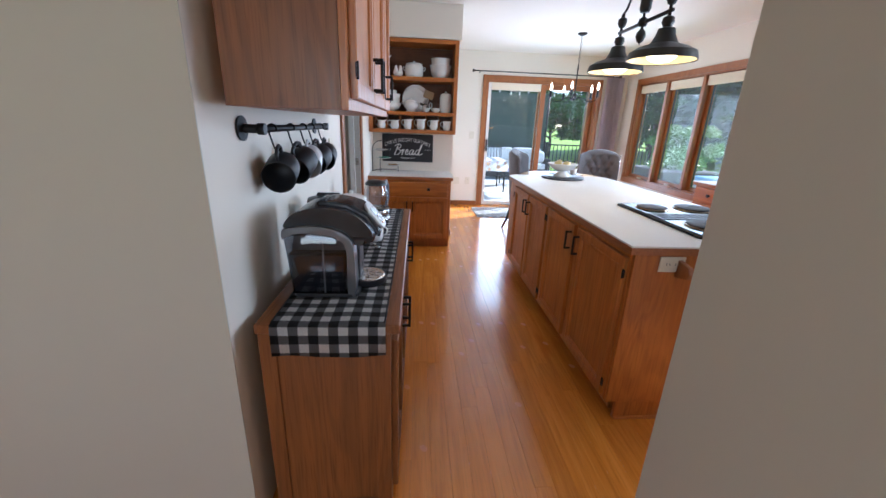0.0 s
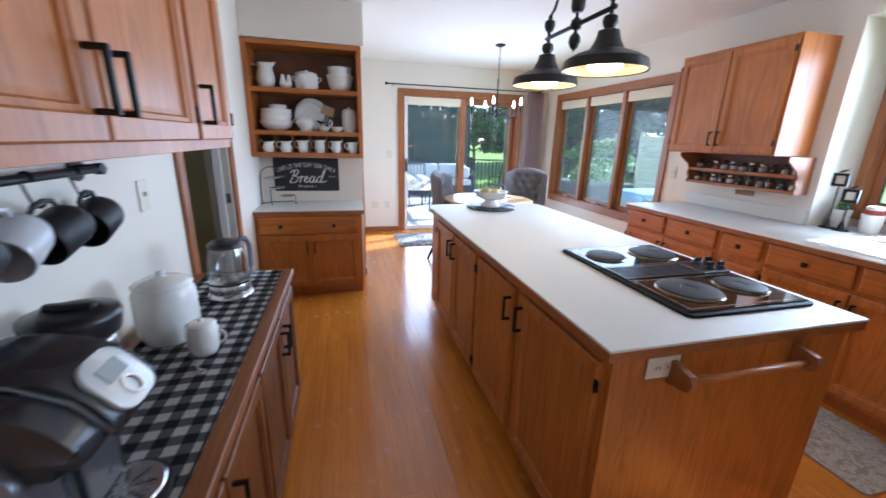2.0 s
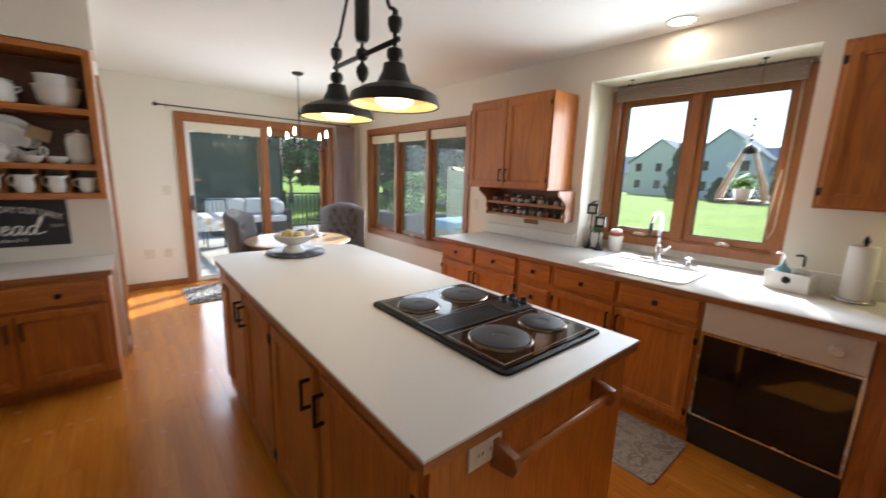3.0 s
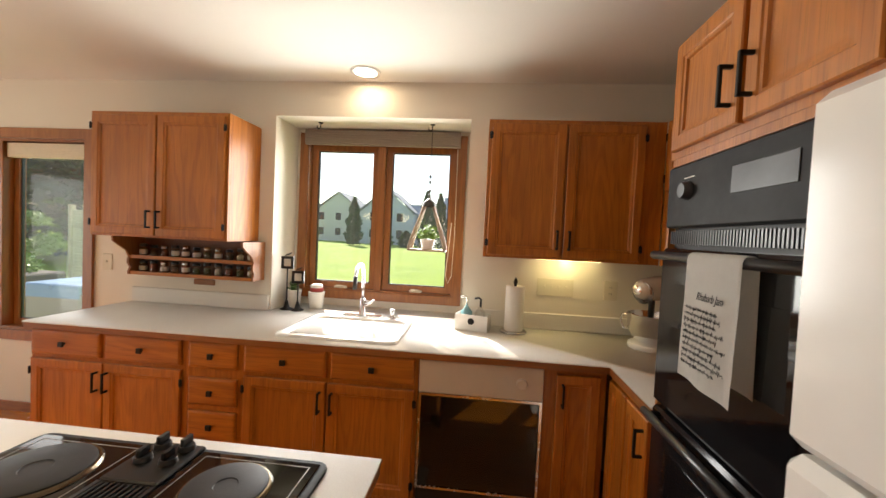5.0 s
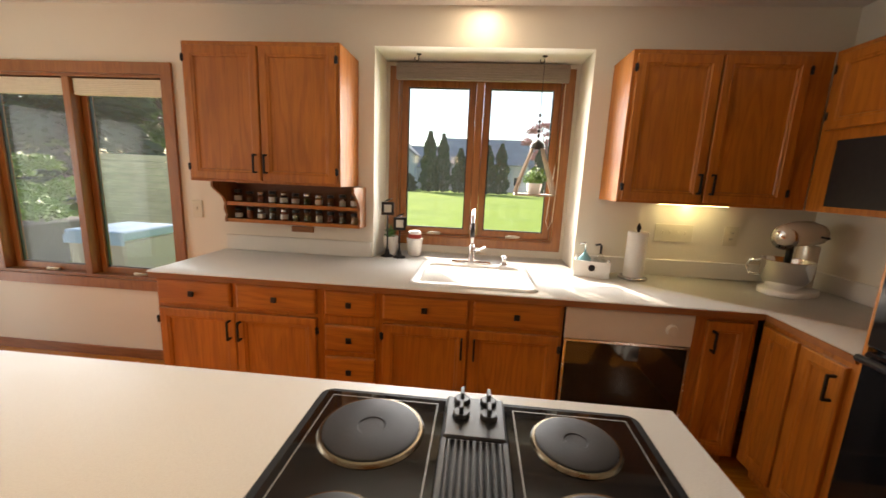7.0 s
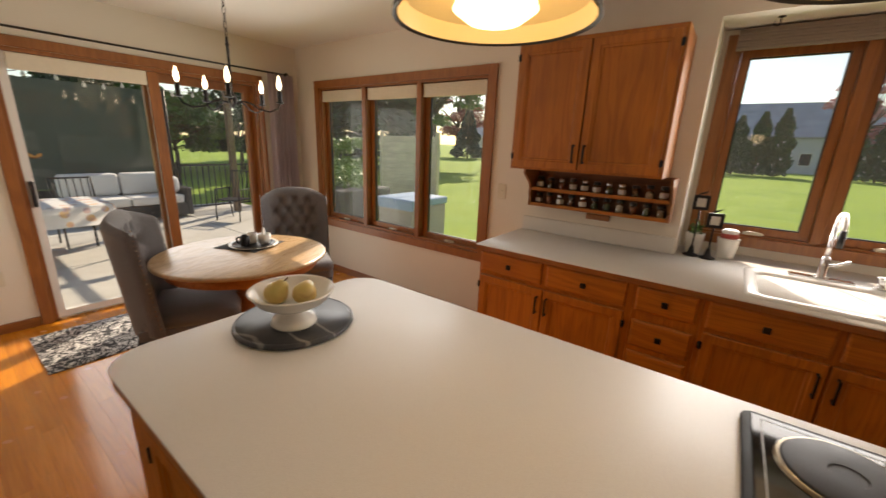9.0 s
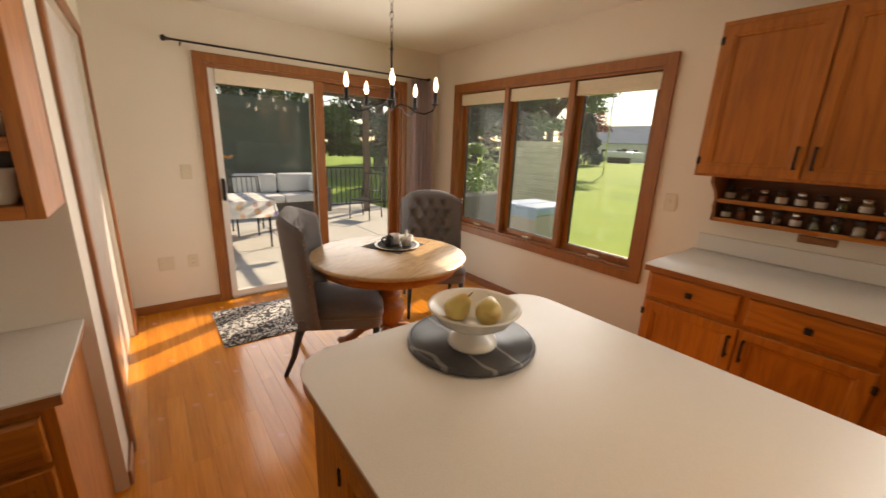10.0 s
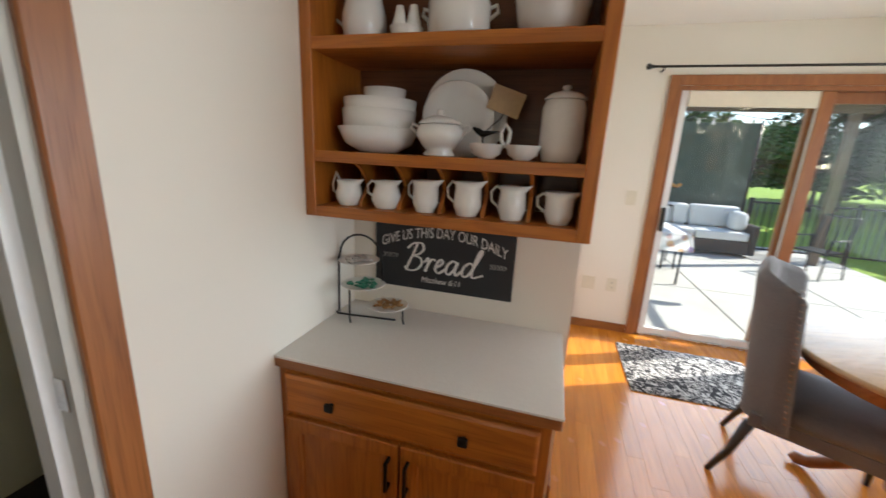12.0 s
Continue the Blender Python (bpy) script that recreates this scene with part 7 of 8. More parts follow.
rg = thing("rug", at(2.46, 7.17, 0.0), "black and white patterned rug at the patio door", "rug")
part("carpet", prism(bmesh.new(), rounded(-0.46, -0.345, 0.46, 0.37, 0.012, ("sw", "se", "ne", "nw"), 3), 0.0008, 0.011, 0.002), rug_pattern(), rg)

# small bee hanging on the door glass
be = thing("window_ornament", at(2.297, 7.826, 1.321), "small brown bee ornament on the door glass", "ornament")
part("body", tube(bmesh.new(), [(-0.028, 0, 0.002), (-0.012, 0, 0.0), (0.010, 0, 0.0), (0.030, 0, -0.004)], 0.008, 8, radii=[0.004, 0.008, 0.007, 0.002]), plain("bee_brown", (0.10, 0.045, 0.012), 0.5), be)
for s in (-1, 1):
    part("wing", prism(bmesh.new(), soft([(0, 0), (s * 0.016, 0.026), (s * 0.040, 0.030), (s * 0.036, 0.010)], 3), -0.0008, 0.0008, 0.0, Matrix(((1, 0, 0, 0), (0, 0, 1, -0.006), (0, 1, 0, 0.002), (0, 0, 0, 1)))), plain("bee_amber", (0.42, 0.24, 0.08), 0.4) if s < 0 else bpy.data.materials["bee_amber"], be)

# curtain rod and curtain
cr = thing("curtain_rod", at(3.1, 7.715, 2.21), "dark metal curtain rod with round finials", "curtain rod")
part("rod", tube(bmesh.new(), [(-1.13, 0, 0), (1.25, 0, 0)], 0.009, 10), IRON, cr)
for s, x in ((-1, -1.13), (1, 1.25)):
    part("finial", lathe(bmesh.new(), [(0, -0.002), (0.012, 0.0), (0.014, 0.01), (0.010, 0.016), (0.022, 0.028), (0.024, 0.042), (0.014, 0.055), (0, 0.058)], 16, pose(x, 0, 0, 0, s * 90, 0)), IRON, cr)
for x in (-1.06, 1.18):
    part("bracket", tube(bmesh.new(), [(x, 0.084, -0.02), (x, 0.04, -0.02), (x, 0, -0.012)], 0.006, 8), IRON, cr)
cu_ = thing("curtain", at(4.315, 7.715, 0.02), "sheer pale lilac curtain gathered in the corner", "curtain")
bm = bmesh.new()
cols = []
for i in range(61):
    u = i / 60
    x = -0.15 + 0.30 * u
    cols.append([bm.verts.new((x * (1.0 + 0.12 * (1 - zz / 2.17)), 0.028 * math.sin(u * 41.0) + 0.006 * math.sin(u * 17 + zz * 2), zz)) for zz in [2.185 * k / 10 for k in range(11)]])
for a, b in zip(cols, cols[1:]):
    for k in range(10):
        bm.faces.new((a[k], a[k + 1], b[k + 1], b[k]))
bmesh.ops.solidify(bm, geom=bm.faces[:], thickness=0.0015)
SHEER = Mat("sheer_lilac", 0.9, colour=(0.78, 0.70, 0.73))
glow_through = SHEER.node("ShaderNodeBsdfTranslucent", Color=(0.78, 0.70, 0.73, 1))
blend = SHEER.node("ShaderNodeMixShader", Fac=0.45)
SHEER.t.links.new(SHEER.p.outputs[0], blend.inputs[1])
SHEER.t.links.new(glow_through.outputs[0], blend.inputs[2])
SHEER.t.links.new(blend.outputs[0], SHEER.t.nodes["Material Output"].inputs[0])
part("panel", smooth(bm, 80), SHEER.m, cu_)

fv = thing("floor_vent", at(4.20, 6.35, 0.0), "dark slotted floor register", "floor vent")
part("frame", ring(bmesh.new(), -0.07, 0.0005, 0.07, 0.005, 0.012, -0.16, 0.16), BLACK_METAL, fv).matrix_local = pose(0, 0, 0.0055, 90) @ pose(0, 0, 0)
for k in range(12):
    part("slat", boxes(((-0.057, -0.146 + k * 0.0255, 0.0008), (0.057, -0.134 + k * 0.0255, 0.0042))), BLACK_METAL, fv)
# ---- outdoors ----
GZ, PZ = -0.30, -0.12


def lawn():
    m = Mat("lawn_grass", 0.9)
    v = m.coords()
    big, fine = m.noise(v, 0.22, 4), m.noise(v, 45, 3)
    c = m.ramp(big, (0.3, (0.180, 0.300, 0.014)), (0.7, (0.260, 0.380, 0.022)))
    c = m.mix(0.6, c, m.ramp(fine, (0.3, grey(0.78)), (0.7, grey(1.2))), "MULTIPLY")
    m.link(c, "Base Color")
    m.bump(fine, 0.6, 0.04)
    return m.m


tagged(part("ground", boxes(((-400, -400, GZ - 0.2), (600, 600, GZ))), lawn()), "mown sunny green lawn", "lawn", kind="structure")
CONCRETE = plain("concrete", (0.52, 0.49, 0.44), 0.85, 0, 0.15, 8, 0.15)
pav = thing("patio", at(2.6, 11.0, GZ), "pale concrete patio in slatted shade", "patio", kind="structure")
for i in range(5):
    for j in range(3):
        part("slab", boxes(((-3.9 + i * 1.56, -3.02 + j * 1.96, 0.001), (-3.9 + i * 1.56 + 1.55, -3.02 + j * 1.96 + 1.95, PZ - GZ)), bevel=0.008), CONCRETE, pav)

PERG = oak("pergola_brown", 0, (0.16, 0.10, 0.06), (0.08, 0.05, 0.03), 0.7)
pg = thing("pergola", at(3.0, 10.3, PZ), "dark brown slatted pergola over the patio", "pergola")
for x in (-2.6, 2.9):
    part("post", boxes(((x - 0.06, 2.05, 0.0), (x + 0.06, 2.17, 2.56)), bevel=0.005), PERG, pg)
for y in (-1.09, 0.5, 2.11):
    part("beam", boxes(((-2.9, y - 0.04, 2.561), (3.2, y + 0.04, 2.72)), bevel=0.004), PERG, pg)
for k in range(20):
    x = -2.8 + k * 0.305
    part("slat", boxes(((x - 0.055, -1.12, 2.7205), (x + 0.055, 2.3, 2.745))), PERG, pg)
sl_ = thing("string_lights", at(3.0, 12.0, 2.28), "string of clear bulbs under the pergola", "string lights")
bm = bmesh.new()
pts = [(-2.4 + 0.1 * k, 0.25 * math.sin(k * 0.4), 0.10 - 0.12 * math.sin((k % 12) / 12 * math.pi)) for k in range(49)]
tube(bm, pts, 0.006, 5)
part("wire", bm, BLACK_PLASTIC, sl_)
CLEAR_BULB = plain("bulb_clear", (0.75, 0.75, 0.72), 0.1)
for k in range(2, 48, 3):
    part("bulb", lathe(bmesh.new(), [(0, -0.10), (0.024, -0.085), (0.028, -0.06), (0.012, -0.03), (0.012, -0.005), (0, -0.004)], 10, pose(*pts[k])), CLEAR_BULB, sl_)

SCREEN = plain("screen_green", (0.062, 0.088, 0.070), 0.85, 0, 0.2, 3)
gs = thing("privacy_screen", at(4.0, 13.7, PZ), "dark green privacy screen behind the sofa", "screen")
part("fabric", boxes(((-1.2, -0.01, 0.55), (1.15, 0.01, 2.50)), bevel=0.002), SCREEN, gs)
for x in (-1.23, 1.18):
    part("post", tube(bmesh.new(), [(x, 0, 0), (x, 0, 2.55)], 0.03, 8), BLACK_METAL, gs)
part("lower_panel", boxes(((-1.2, -0.012, 0.05), (1.15, 0.012, 0.54))), BLACK_METAL, gs)

CUSHION = plain("cushion_white", (0.72, 0.70, 0.68), 0.95, 0, 0.05, 20, 0.2)
WICKER = plain("wicker_dark", (0.04, 0.035, 0.032), 0.7, 0, 0.4, 120, 0.5)


def cushion(bm, a, b, puff=0.03):
    box(bm, a, b, puff, 3)
    return smooth(bm, 70)


so = thing("patio_sofa", at(3.95, 12.75, PZ), "wicker patio sofa with plump white cushions", "sofa")
part("base", boxes(((-0.85, -0.36, 0.05), (0.95, 0.40, 0.30)), bevel=0.02), WICKER, so)
part("back_frame", boxes(((-0.85, 0.405, 0.05), (0.95, 0.50, 0.72)), bevel=0.02), WICKER, so)
for k in range(2):
    part("seat_cushion", cushion(bmesh.new(), (-0.83 + k * 0.88, -0.36, 0.302), (0.03 + k * 0.88, 0.30, 0.46)), CUSHION, so)
    part("back_cushion", cushion(bmesh.new(), (-0.83 + k * 0.88, 0.16, 0.465), (0.03 + k * 0.88, 0.40, 0.88), 0.07), CUSHION, so)
part("bolster", cushion(bmesh.new(), (0.66, -0.2, 0.465), (0.93, 0.14, 0.82), 0.1), CUSHION, so)
part("arm", boxes(((0.952, -0.36, 0.05), (1.06, 0.50, 0.60)), bevel=0.02), WICKER, so)


def floral():
    m = Mat("cloth_floral", 0.9)
    v = m.coords()
    vor = m.node("ShaderNodeTexVoronoi", Vector=v, Scale=7.0)
    spots = m.ramp(vor.outputs["Distance"], (0.30, grey(1.0)), (0.36, grey(0.0)))
    hue = m.ramp(m.noise(v, 5, 2), (0.35, (0.55, 0.16, 0.22)), (0.5, (0.75, 0.42, 0.10)), (0.65, (0.28, 0.22, 0.50)))
    m.link(m.mix(m.mix(0.8, (0, 0, 0), spots), (0.76, 0.74, 0.72), hue), "Base Color")
    return m.m


pt_ = thing("patio_table", at(2.55, 10.45, PZ), "dark metal patio table", "table")
part("tabletop", boxes(((-0.62, -0.48, 0.70), (0.62, 0.48, 0.73)), bevel=0.005), BLACK_METAL, pt_)
for x in (-0.56, 0.56):
    for y in (-0.42, 0.42):
        part("leg", tube(bmesh.new(), [(x, y, 0.0), (x, y, 0.70)], 0.016, 8), BLACK_METAL, pt_)
tc_ = thing("tablecloth", at(2.55, 10.45, PZ + 0.7305), "white floral tablecloth on the patio table", "tablecloth")
bm = bmesh.new()
loops = []
for ins, z, wob in ((0.10, 0.004, 0), (0.0, 0.003, 0), (-0.012, -0.006, 0), (-0.02, -0.10, 0.012), (-0.03, -0.24, 0.03)):
    base = rounded(-0.63 + ins, -0.49 + ins, 0.63 - ins, 0.49 - ins, 0.06, ("sw", "se", "ne", "nw"), 6)
    lo_ = []
    for k, (x, y) in enumerate(base):
        q = 1 + wob * math.sin(k * 2.1) / 0.6
        lo_.append(bm.verts.new((x * q, y * q, z)))
    loops.append(lo_)
for a, b in zip(loops, loops[1:]):
    for k in range(len(a)):
        j = (k + 1) % len(a)
        bm.faces.new((a[k], a[j], b[j], b[k]))
bm.faces.new(loops[0])
part("cloth", smooth(bm, 60), floral(), tc_)
vf = thing("flower_pot", at(2.35, 11.3, PZ), "pot of yellow flowers on a stand", "flower pot")
part("stand", lathe(bmesh.new(), [(0, 0), (0.12, 0), (0.10, 0.3), (0.13, 0.55), (0.14, 0.78), (0.12, 0.78), (0, 0.7)], 16), WICKER, vf)
part("flowers", sprigs(bmesh.new(), 160, 0.16, 0.16, 0.04, 21, (0, 0, 0.8)), plain("flower_yellow", (0.62, 0.52, 0.06), 0.6, 0, 0.3, 30), vf, "yellow blossoms")
RED = plain("red_cushion", (0.42, 0.05, 0.05), 0.8)


def patio_chair(m, cushion_mat):
    c = thing("patio_chair", m, "dark metal patio chair", "chair", "patio chairs")
    for sx in (-1, 1):
        part("side_frame", tube(bmesh.new(), [(sx * 0.25, -0.24, 0), (sx * 0.25, -0.22, 0.42), (sx * 0.25, -0.2, 0.62), (sx * 0.25, 0.22, 0.62), (sx * 0.25, 0.2, 0.40), (sx * 0.25, 0.27, 0)], 0.014, 8), BLACK_METAL, c)
        part("back_post", tube(bmesh.new(), [(sx * 0.24, 0.2, 0.40), (sx * 0.24, 0.32, 0.95)], 0.013, 8), BLACK_METAL, c)
    for k in range(6):
        x = -0.2 + 0.08 * k
        part("back_slat", tube(bmesh.new(), [(x, 0.205, 0.43), (x, 0.318, 0.94)], 0.008, 6), BLACK_METAL, c)
    part("top_rail", tube(bmesh.new(), [(-0.24, 0.322, 0.955), (0.24, 0.322, 0.955)], 0.013, 8), BLACK_METAL, c)
    part("seat", boxes(((-0.235, -0.22, 0.40), (0.235, 0.2, 0.425)), bevel=0.006), BLACK_METAL, c)
    if cushion_mat:
        part("cushion", cushion(bmesh.new(), (-0.22, -0.2, 0.426), (0.22, 0.18, 0.48), 0.015), cushion_mat, c, "red seat cushion")
    return c


patio_chair(at(3.05, 11.15, PZ, 0), RED)
patio_chair(at(5.45, 11.55, PZ, -60), None)

rl_ = thing("railing", at(6.0, 13.0, PZ), "black metal railing along the patio edge", "railing")
part("top_rail", boxes(((-1.0, -0.02, 0.98), (2.4, 0.02, 1.02)), bevel=0.004), BLACK_METAL, rl_)
part("bottom_rail", boxes(((-1.0, -0.015, 0.08), (2.4, 0.015, 0.11))), BLACK_METAL, rl_)
for x in (-0.98, 0.7, 2.38):
    part("post", boxes(((x - 0.035, -0.035, -0.17), (x + 0.035, 0.035, 1.08)), bevel=0.004), BLACK_METAL, rl_)
for k in range(27):
    x = -0.86 + k * 0.12
    part("baluster", boxes(((x - 0.009, -0.009, 0.111), (x + 0.009, 0.009, 0.979))), BLACK_METAL, rl_)

# hot tub, planter and shed fence beyond the wide window
ht = thing("hot_tub", at(7.6, 8.62, GZ), "hot tub with a pale blue folding cover", "hot tub")
part("shell", boxes(((-0.52, -0.46, 0.0), (0.52, 0.46, 0.66)), bevel=0.03), plain("tub_siding", (0.36, 0.33, 0.30), 0.6, 0, 0.1, 20), ht)
COVER = plain("cover_blue", (0.22, 0.36, 0.55), 0.4, 0, 0.08, 6)
for s in (-1, 1):
    part("cover", boxes(((-0.54, 0.004 if s > 0 else -0.48, 0.662), (0.54, 0.48 if s > 0 else -0.004, 0.80)), bevel=0.02), COVER, ht)
part("cover_skirt", boxes(((-0.55, -0.49, 0.60), (-0.541, 0.49, 0.72))), COVER, ht)
pb = thing("stone_planter", at(8.0, 11.0, GZ), "dark stone planter with a trimmed shrub", "planter")
part("box", boxes(((-0.9, -0.7, 0.0), (0.7, 0.9, 0.75)), bevel=0.03), plain("dark_stone", (0.10, 0.09, 0.085), 0.8, 0, 0.35, 5, 0.3), pb)
part("shrub", sprigs(bmesh.new(), 1500, 0.75, 0.55, 0.06, 31, (0, 0.1, 0.72)), LEAF2, pb, "pale green shrub")
sf = thing("board_fence", at(11.0, 11.9, GZ), "beige horizontal board fence", "fence")
BOARD = oak("board_beige", 1, (0.74, 0.66, 0.48), (0.60, 0.52, 0.36), 0.8)
for k in range(12):
    part("board", boxes(((-0.02, -1.2, 0.05 + k * 0.165), (0.02, 1.0, 0.05 + k * 0.165 + 0.158)), bevel=0.004), BOARD, sf)
for y in (-1.25, 1.05):
    part("post", boxes(((-0.06, y - 0.05, 0), (0.06, y + 0.05, 2.15)), bevel=0.006), BOARD, sf)
yp = thing("yard_pole", at(30.0, 20.4, GZ), "thin tall pole on the lawn", "pole")
part("pole", tube(bmesh.new(), [(0, 0, 0), (0, 0, 8.0)], 0.05, 8), STEEL, yp)

# trees
BARK = plain("bark", (0.10, 0.075, 0.055), 0.9, 0, 0.4, 8, 0.4)
NEEDLE = plain("needles_dark", (0.035, 0.075, 0.035), 0.8, 0, 0.5, 2)
ARBOR = plain("arborvitae", (0.045, 0.095, 0.050), 0.8, 0, 0.5, 2)
CHERRY = plain("blossom_red", (0.38, 0.10, 0.10), 0.7, 0, 0.5, 2)
BLOSSOM = plain("blossom_pink", (0.58, 0.26, 0.28), 0.7, 0, 0.4, 2)
SPRUCE = plain("spruce_blue", (0.05, 0.10, 0.09), 0.8, 0, 0.4, 2)


def broadleaf(name, x, y, h, r, leaf, seed, label, clumps=26, per=120, size=0.16):
    q = random.Random(seed)
    t = thing(name, at(x, y, GZ), label, "tree")
    part("trunk", tube(bmesh.new(), [(0, 0, 0), (0.05, 0.03, h * 0.25), (-0.03, 0.05, h * 0.5), (0.05, 0, h * 0.8)], 0.2, 9, radii=[0.035 * h, 0.026 * h, 0.018 * h, 0.006 * h]), BARK, t)
    bm, lv = bmesh.new(), bmesh.new()
    for _ in range(clumps):
        a, e = q.uniform(0, 6.283), q.uniform(-0.95, 1.0)
        c = Vector((math.cos(a) * r * math.sqrt(1 - min(0.95, e * e)) * q.uniform(0.5, 1.0), math.sin(a) * r * math.sqrt(1 - min(0.95, e * e)) * q.uniform(0.5, 1.0), h * 0.62 + e * h * 0.36))
        s = Vector((0, 0, h * q.uniform(0.28, 0.55)))
        tube(bm, [s, s.lerp(c, 0.5) + Vector((0, 0, 0.03 * h)), c], 0.03, 5, radii=[0.009 * h, 0.006 * h, 0.002 * h])
        sprigs(lv, int(per * 2.6), r * q.uniform(0.28, 0.42), r * q.uniform(0.2, 0.34), size, q.randrange(10 ** 6), c)
    part("limbs", bm, BARK, t)
    part("crown", lv, leaf, t)
    return t


def conifer(name, x, y, h, r, leaf, seed, label, n=2600, size=0.22, slim=False):
    q = random.Random(seed)
    t = thing(name, at(x, y, GZ), label, "tree", "arborvitae row" if slim else "")
    part("trunk", tube(bmesh.new(), [(0, 0, 0), (0, 0, h * 0.9)], 0.1, 8, radii=[0.018 * h, 0.004 * h]), BARK, t)
    lv = bmesh.new()
    for _ in range(n):
        u = q.random() ** (0.9 if slim else 0.75)
        z = h * (0.02 + 0.97 * u)
        rr = r * ((1 - u ** 2.6) if slim else (1 - u) ** 0.9) * math.sqrt(q.uniform(0.25, 1)) * (1 + 0.18 * math.sin(z * 3.1 + seed))
        a = q.uniform(0, 6.283)
        p = Vector((rr * math.cos(a), rr * math.sin(a), z))
        d = Vector((math.cos(a), math.sin(a), 0.9 if slim else -0.25)).normalized()
        s = d.cross(Vector((q.gauss(0, 1), q.gauss(0, 1), 1))).normalized()
        L = size * q.uniform(0.6, 1.4)
        lv.faces.new([lv.verts.new(p + w) for w in (d * L, s * L * 0.45, -d * L * 0.6, -s * L * 0.45)])
    part("crown", lv, leaf, t)
    return t


arb = conifer("arborvitae", 50, 9.2, 7.3, 1.15, ARBOR, 3, "tall dark green columnar arborvitae", 2600, 0.26, True)
for x, y, k in ((50, 18.7, 0.85), (50.5, 7.6, 0.97), (50, 5.4, 0.74), (50.4, 3.7, 0.76), (50, 2.0, 0.80), (50.3, 0.4, 0.84), (50, -4.3, 0.84), (50.4, -6.3, 0.7), (50.2, 11.8, 0.3), (50.2, 14.6, 0.36), (49.5, -12.0, 0.8), (50, -16.0, 0.85)):
    copy_thing(arb, at(x, y, GZ, 40 * k * 10) @ Matrix.Diagonal((0.9, 0.9, k, 1)))
    # a copy keeps its own height
broadleaf("blossom_tree", 53, -5.2, 9.0, 3.0, BLOSSOM, 5, "small tree in pink blossom", 26, 140, 0.17)
broadleaf("maple_tree", 50, 37, 10.5, 4.2, CHERRY, 6, "tree turning red in the distance", 26, 120, 0.25)
broadleaf("broadleaf_tree", 27, 23.5, 11.5, 4.3, LEAF, 7, "large leafy green tree on the lawn", 34, 150, 0.2)
broadleaf("broadleaf_tree", 24, 29, 12.5, 4.6, NEEDLE, 8, "large dark leafy tree behind the patio", 34, 150, 0.2)
broadleaf("broadleaf_tree", 32, 31, 11.0, 4.4, LEAF, 9, "leafy green tree among others", 30, 140, 0.22)
broadleaf("broadleaf_tree", 14, 27, 12.0, 4.8, NEEDLE, 10, "dark shady tree beyond the railing", 34, 160, 0.2)
broadleaf("broadleaf_tree", 6, 26, 10.0, 4.2, LEAF, 14, "green tree beyond the patio", 30, 150, 0.2)
broadleaf("ornamental_shrub", 18, 17.6, 1.5, 1.7, LEAF2, 12, "broad sunlit shrub on the lawn", 24, 130, 0.12)
broadleaf("ornamental_shrub", 10.5, 14.5, 1.8, 1.3, LEAF2, 15, "low shrub beside the patio", 20, 130, 0.09)
for sx_, sy_, k in ((9.0, 24.5, 41), (12.5, 25.5, 42), (16.5, 26.0, 43), (5.5, 24.0, 44), (20.0, 25.0, 45)):
    broadleaf("understory_shrub", sx_, sy_, 3.4, 2.5, LEAF if k % 2 else NEEDLE, k, "dense green shrub under the trees", 26, 130, 0.16)
conifer("spruce_tree", 46, 32.5, 6.5, 2.2, SPRUCE, 11, "blue spruce on the lawn", 5000, 0.3)
conifer("pine_tree", 17.5, 20.5, 12.5, 3.4, NEEDLE, 13, "tall dark pine near the fence", 9000, 0.38)
conifer("pine_tree", 20.5, 33, 14.0, 3.6, NEEDLE, 16, "tall dark pine in the row", 9000, 0.40)

# neighbouring houses
# distance haze is mixed into these lighter, bluer siding and roof colours
SIDING, ROOF = plain("siding_grey", (0.56, 0.58, 0.64), 0.8, 0, 0.08, 3), plain("roof_shingle", (0.32, 0.34, 0.38), 0.9, 0, 0.25, 6)
PALE_SIDING = plain("siding_pale", (0.62, 0.61, 0.58), 0.8, 0, 0.06, 3)
DARK_PANE = plain("pane_dark", (0.03, 0.035, 0.045), 0.08)


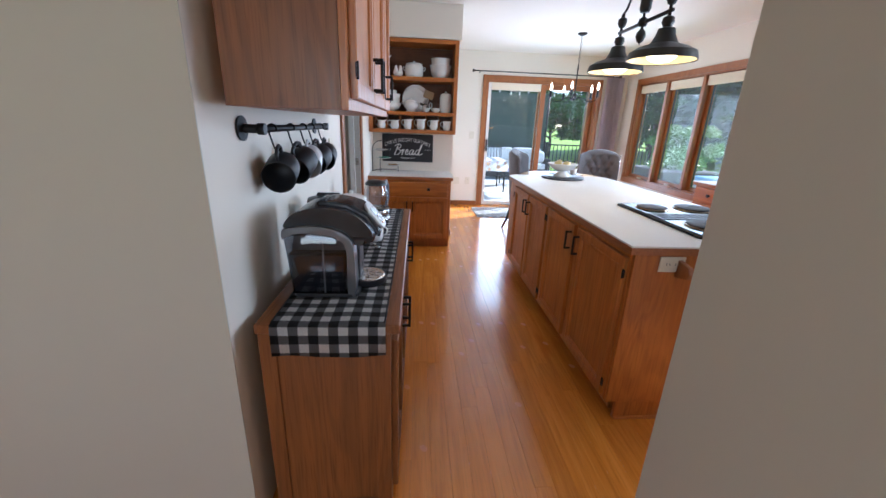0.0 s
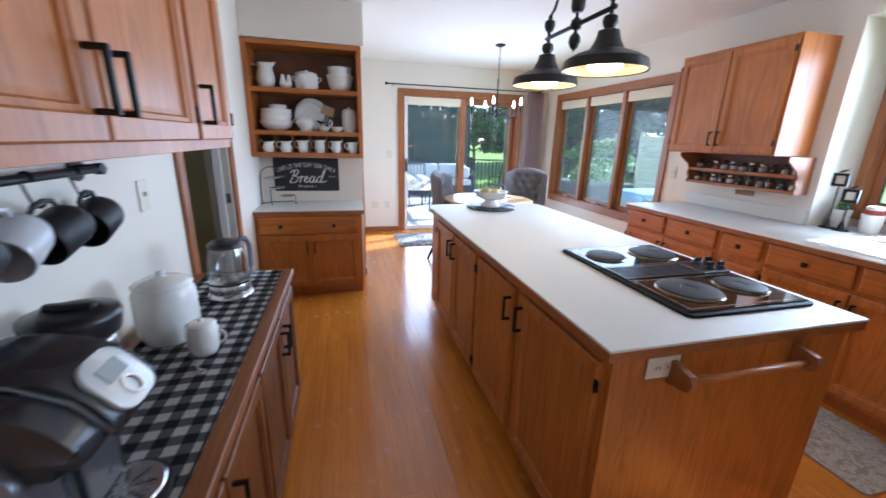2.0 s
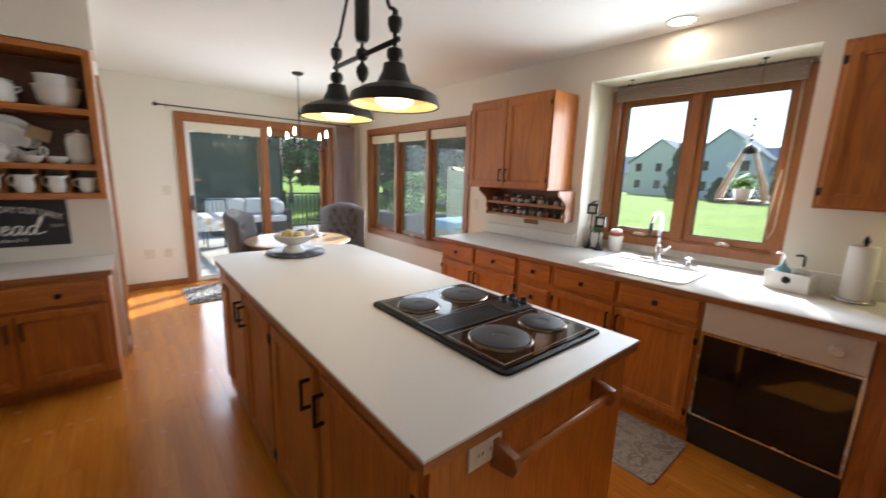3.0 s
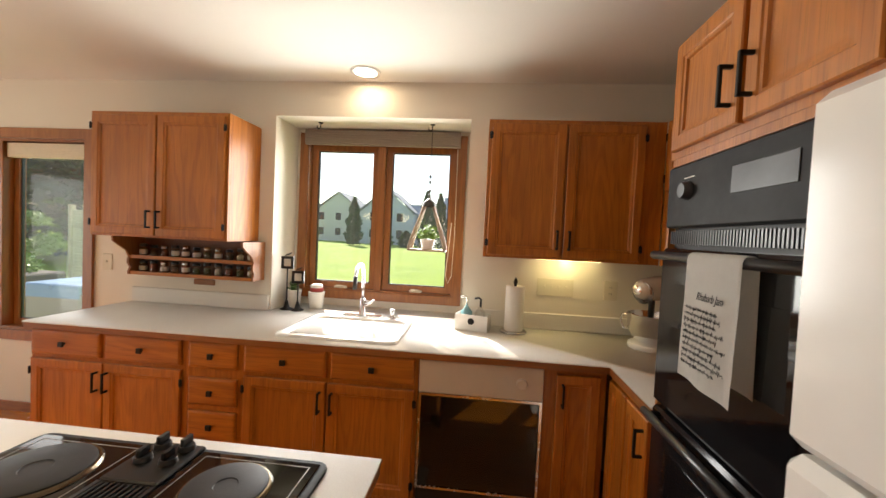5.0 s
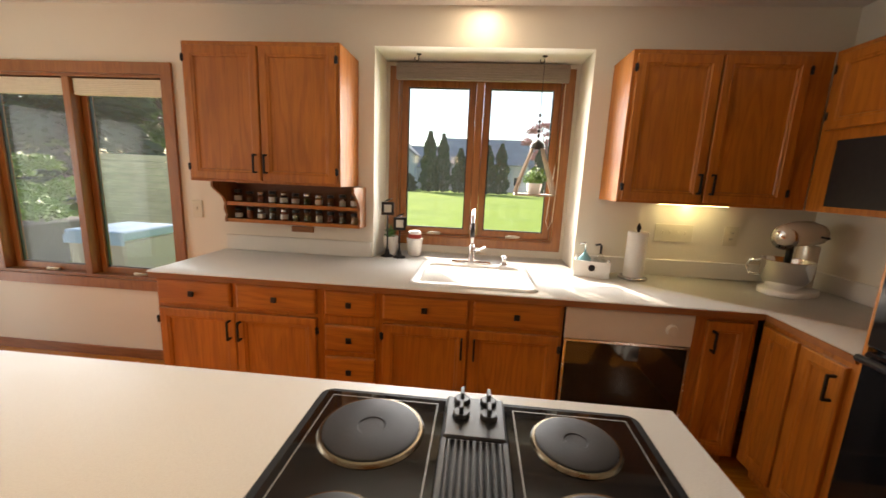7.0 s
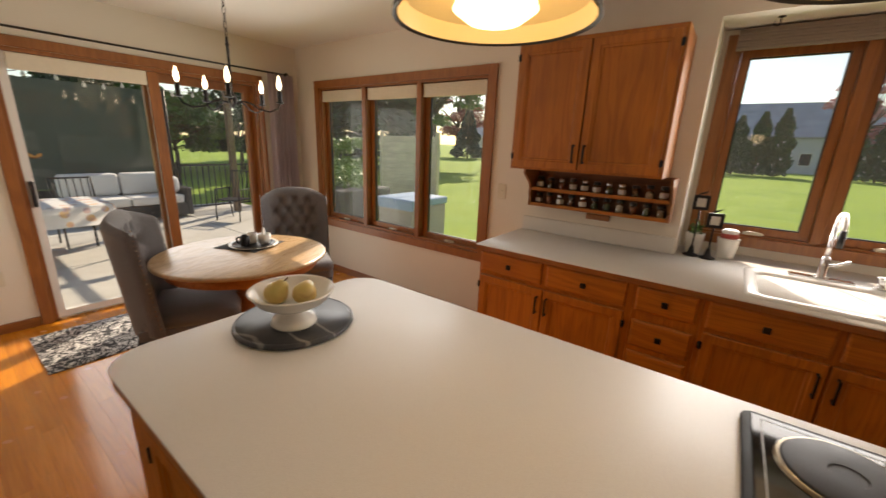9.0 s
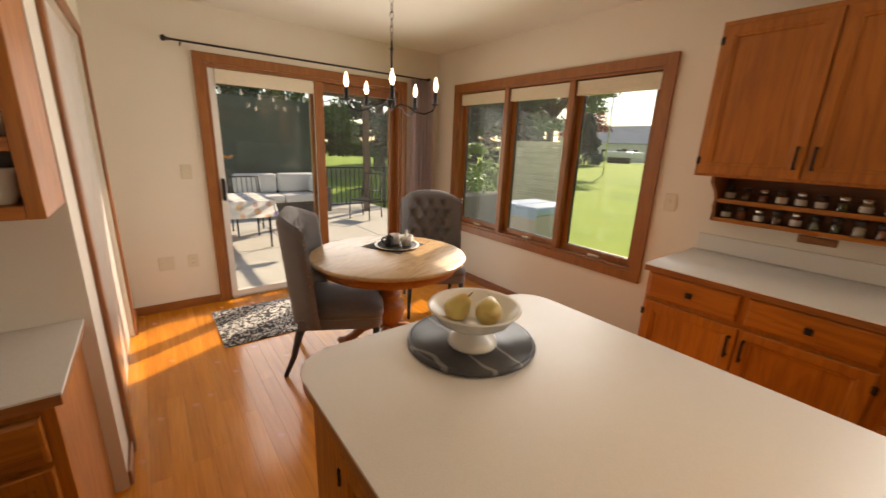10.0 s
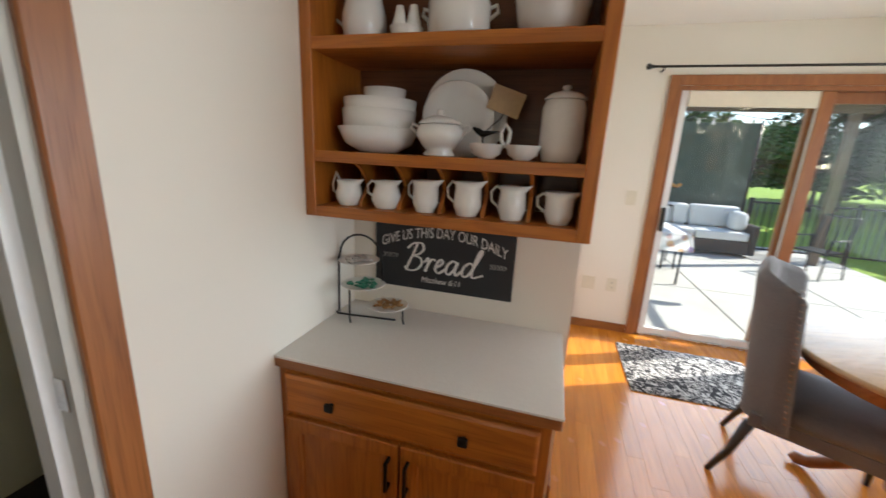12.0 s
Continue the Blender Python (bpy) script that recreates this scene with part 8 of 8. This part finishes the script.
def house(x, y, w, d, eave, ridge, siding, label, gable_front=False, rz=-90):
    """A gabled house; its front faces local -y, w along local x."""
    h = thing("house", at(x, y, GZ, rz), label, "house")
    part("wall", boxes(((-w / 2, 0, 0), (w / 2, d, eave))), siding, h)
    bm = bmesh.new()
    if gable_front:
        prof = [(-w / 2 - 0.3, eave), (0, ridge), (w / 2 + 0.3, eave), (w / 2 + 0.3, eave + 0.18), (0, ridge + 0.2), (-w / 2 - 0.3, eave + 0.18)]
        prism(bm, prof, -0.3, d + 0.3, 0, Matrix(((1, 0, 0, 0), (0, 0, 1, 0), (0, 1, 0, 0), (0, 0, 0, 1))))
        part("gable", prism(bmesh.new(), [(-w / 2, eave + 0.002), (w / 2, eave + 0.002), (0, ridge - 0.05)], 0.002, 0.25, 0, Matrix(((1, 0, 0, 0), (0, 0, 1, 0), (0, 1, 0, 0), (0, 0, 0, 1)))), siding, h)
    else:
        prof = [(-0.4, eave), (d / 2, ridge), (d + 0.4, eave), (d + 0.4, eave + 0.18), (d / 2, ridge + 0.2), (-0.4, eave + 0.18)]
        prism(bm, prof, -w / 2 - 0.3, w / 2 + 0.3, 0, Matrix(((0, 0, 1, 0), (1, 0, 0, 0), (0, 1, 0, 0), (0, 0, 0, 1))))
    part("roof", bm, ROOF, h, "grey shingle roof")
    n = max(2, int(w / 3))
    for k in range(n):
        xx = -w / 2 + (k + 0.5) * w / n
        for z in ((1.0, 3.6) if eave > 4.5 else (1.0,)):
            wn_ = part("window", boxes(((xx - 0.5, -0.03, z), (xx + 0.5, -0.002, z + 1.3))), DARK_PANE, h)
            part("window_trim", ring(bmesh.new(), xx - 0.58, -0.06, xx + 0.58, -0.031, 0.09, z - 0.08, z + 1.38), WHITE_ENAMEL, wn_)
    return h


house(60, 17.0, 8.5, 9, 4.9, 8.6, SIDING, "two-storey grey house with a gabled roof", True)
house(62, 11.5, 7.0, 8, 3.2, 6.6, SIDING, "low grey house wing with a shingle roof")
house(63, 2.0, 13.0, 10, 4.0, 8.2, SIDING, "long grey house behind the arborvitae")
house(66, -12, 14.0, 10, 3.6, 7.6, PALE_SIDING, "pale house in the distance")
house(66, 27, 9.0, 9, 4.9, 8.4, PALE_SIDING, "pale two-storey house in the distance", True)
house(78, 44, 20.0, 10, 3.4, 7.0, PALE_SIDING, "long white house behind a parked boat")
bt_ = thing("boat", at(66, 38.3, GZ + 0.9, -75), "white motor boat on a trailer", "boat")
bm = bmesh.new()
prism(bm, [(-3.0, -0.9), (1.5, -0.9), (3.2, 0), (1.5, 0.9), (-3.0, 0.9)], 0.0, 1.0, 0.15)
part("hull", bm, WHITE_ENAMEL, bt_)
part("windscreen", boxes(((-0.2, -0.7, 1.01), (0.5, 0.7, 1.5)), bevel=0.1), DARK_PANE, bt_)
part("trailer", boxes(((-2.2, -0.8, -0.9), (1.2, 0.8, -0.002)), bevel=0.05), BLACK_METAL, bt_)

# ---- floor boards ----
fl = thing("floor", at(0, 0, 0), "honey-coloured oak strip floor with a satin finish", "floor", kind="structure")
rf = random.Random(77)
BW = 0.083
hall = bmesh.new()
xb = XL - 0.14
col = 0
while xb < XW - 0.002:
    y = -0.66
    w = min(BW, XW - xb) - 0.0005
    while y < YS:
        L = rf.uniform(1.1, 2.1)
        y1 = min(y + L, YS)
        bm = boxes(((0, 0, -0.012), (w, y1 - y - 0.0005, rf.uniform(-0.0002, 0.0))), bevel=0.0004)
        ob = part("board", bm, FLOOR, fl)
        ob.location = (xb, y, 0)
        y += L
    xb += BW
    col += 1
for k in range(70):
    x = -1.2 + k * BW
    if x < XL - 0.145 or x > 0:
        y0, y1 = -2.06, (2.03 if x < XL - 0.145 else -0.66)
        box(hall, (x, y0, -0.012), (x + BW - 0.0005, y1, -0.0004))
tagged(part("hall_boards", hall, FLOOR, fl), kind="stuff")
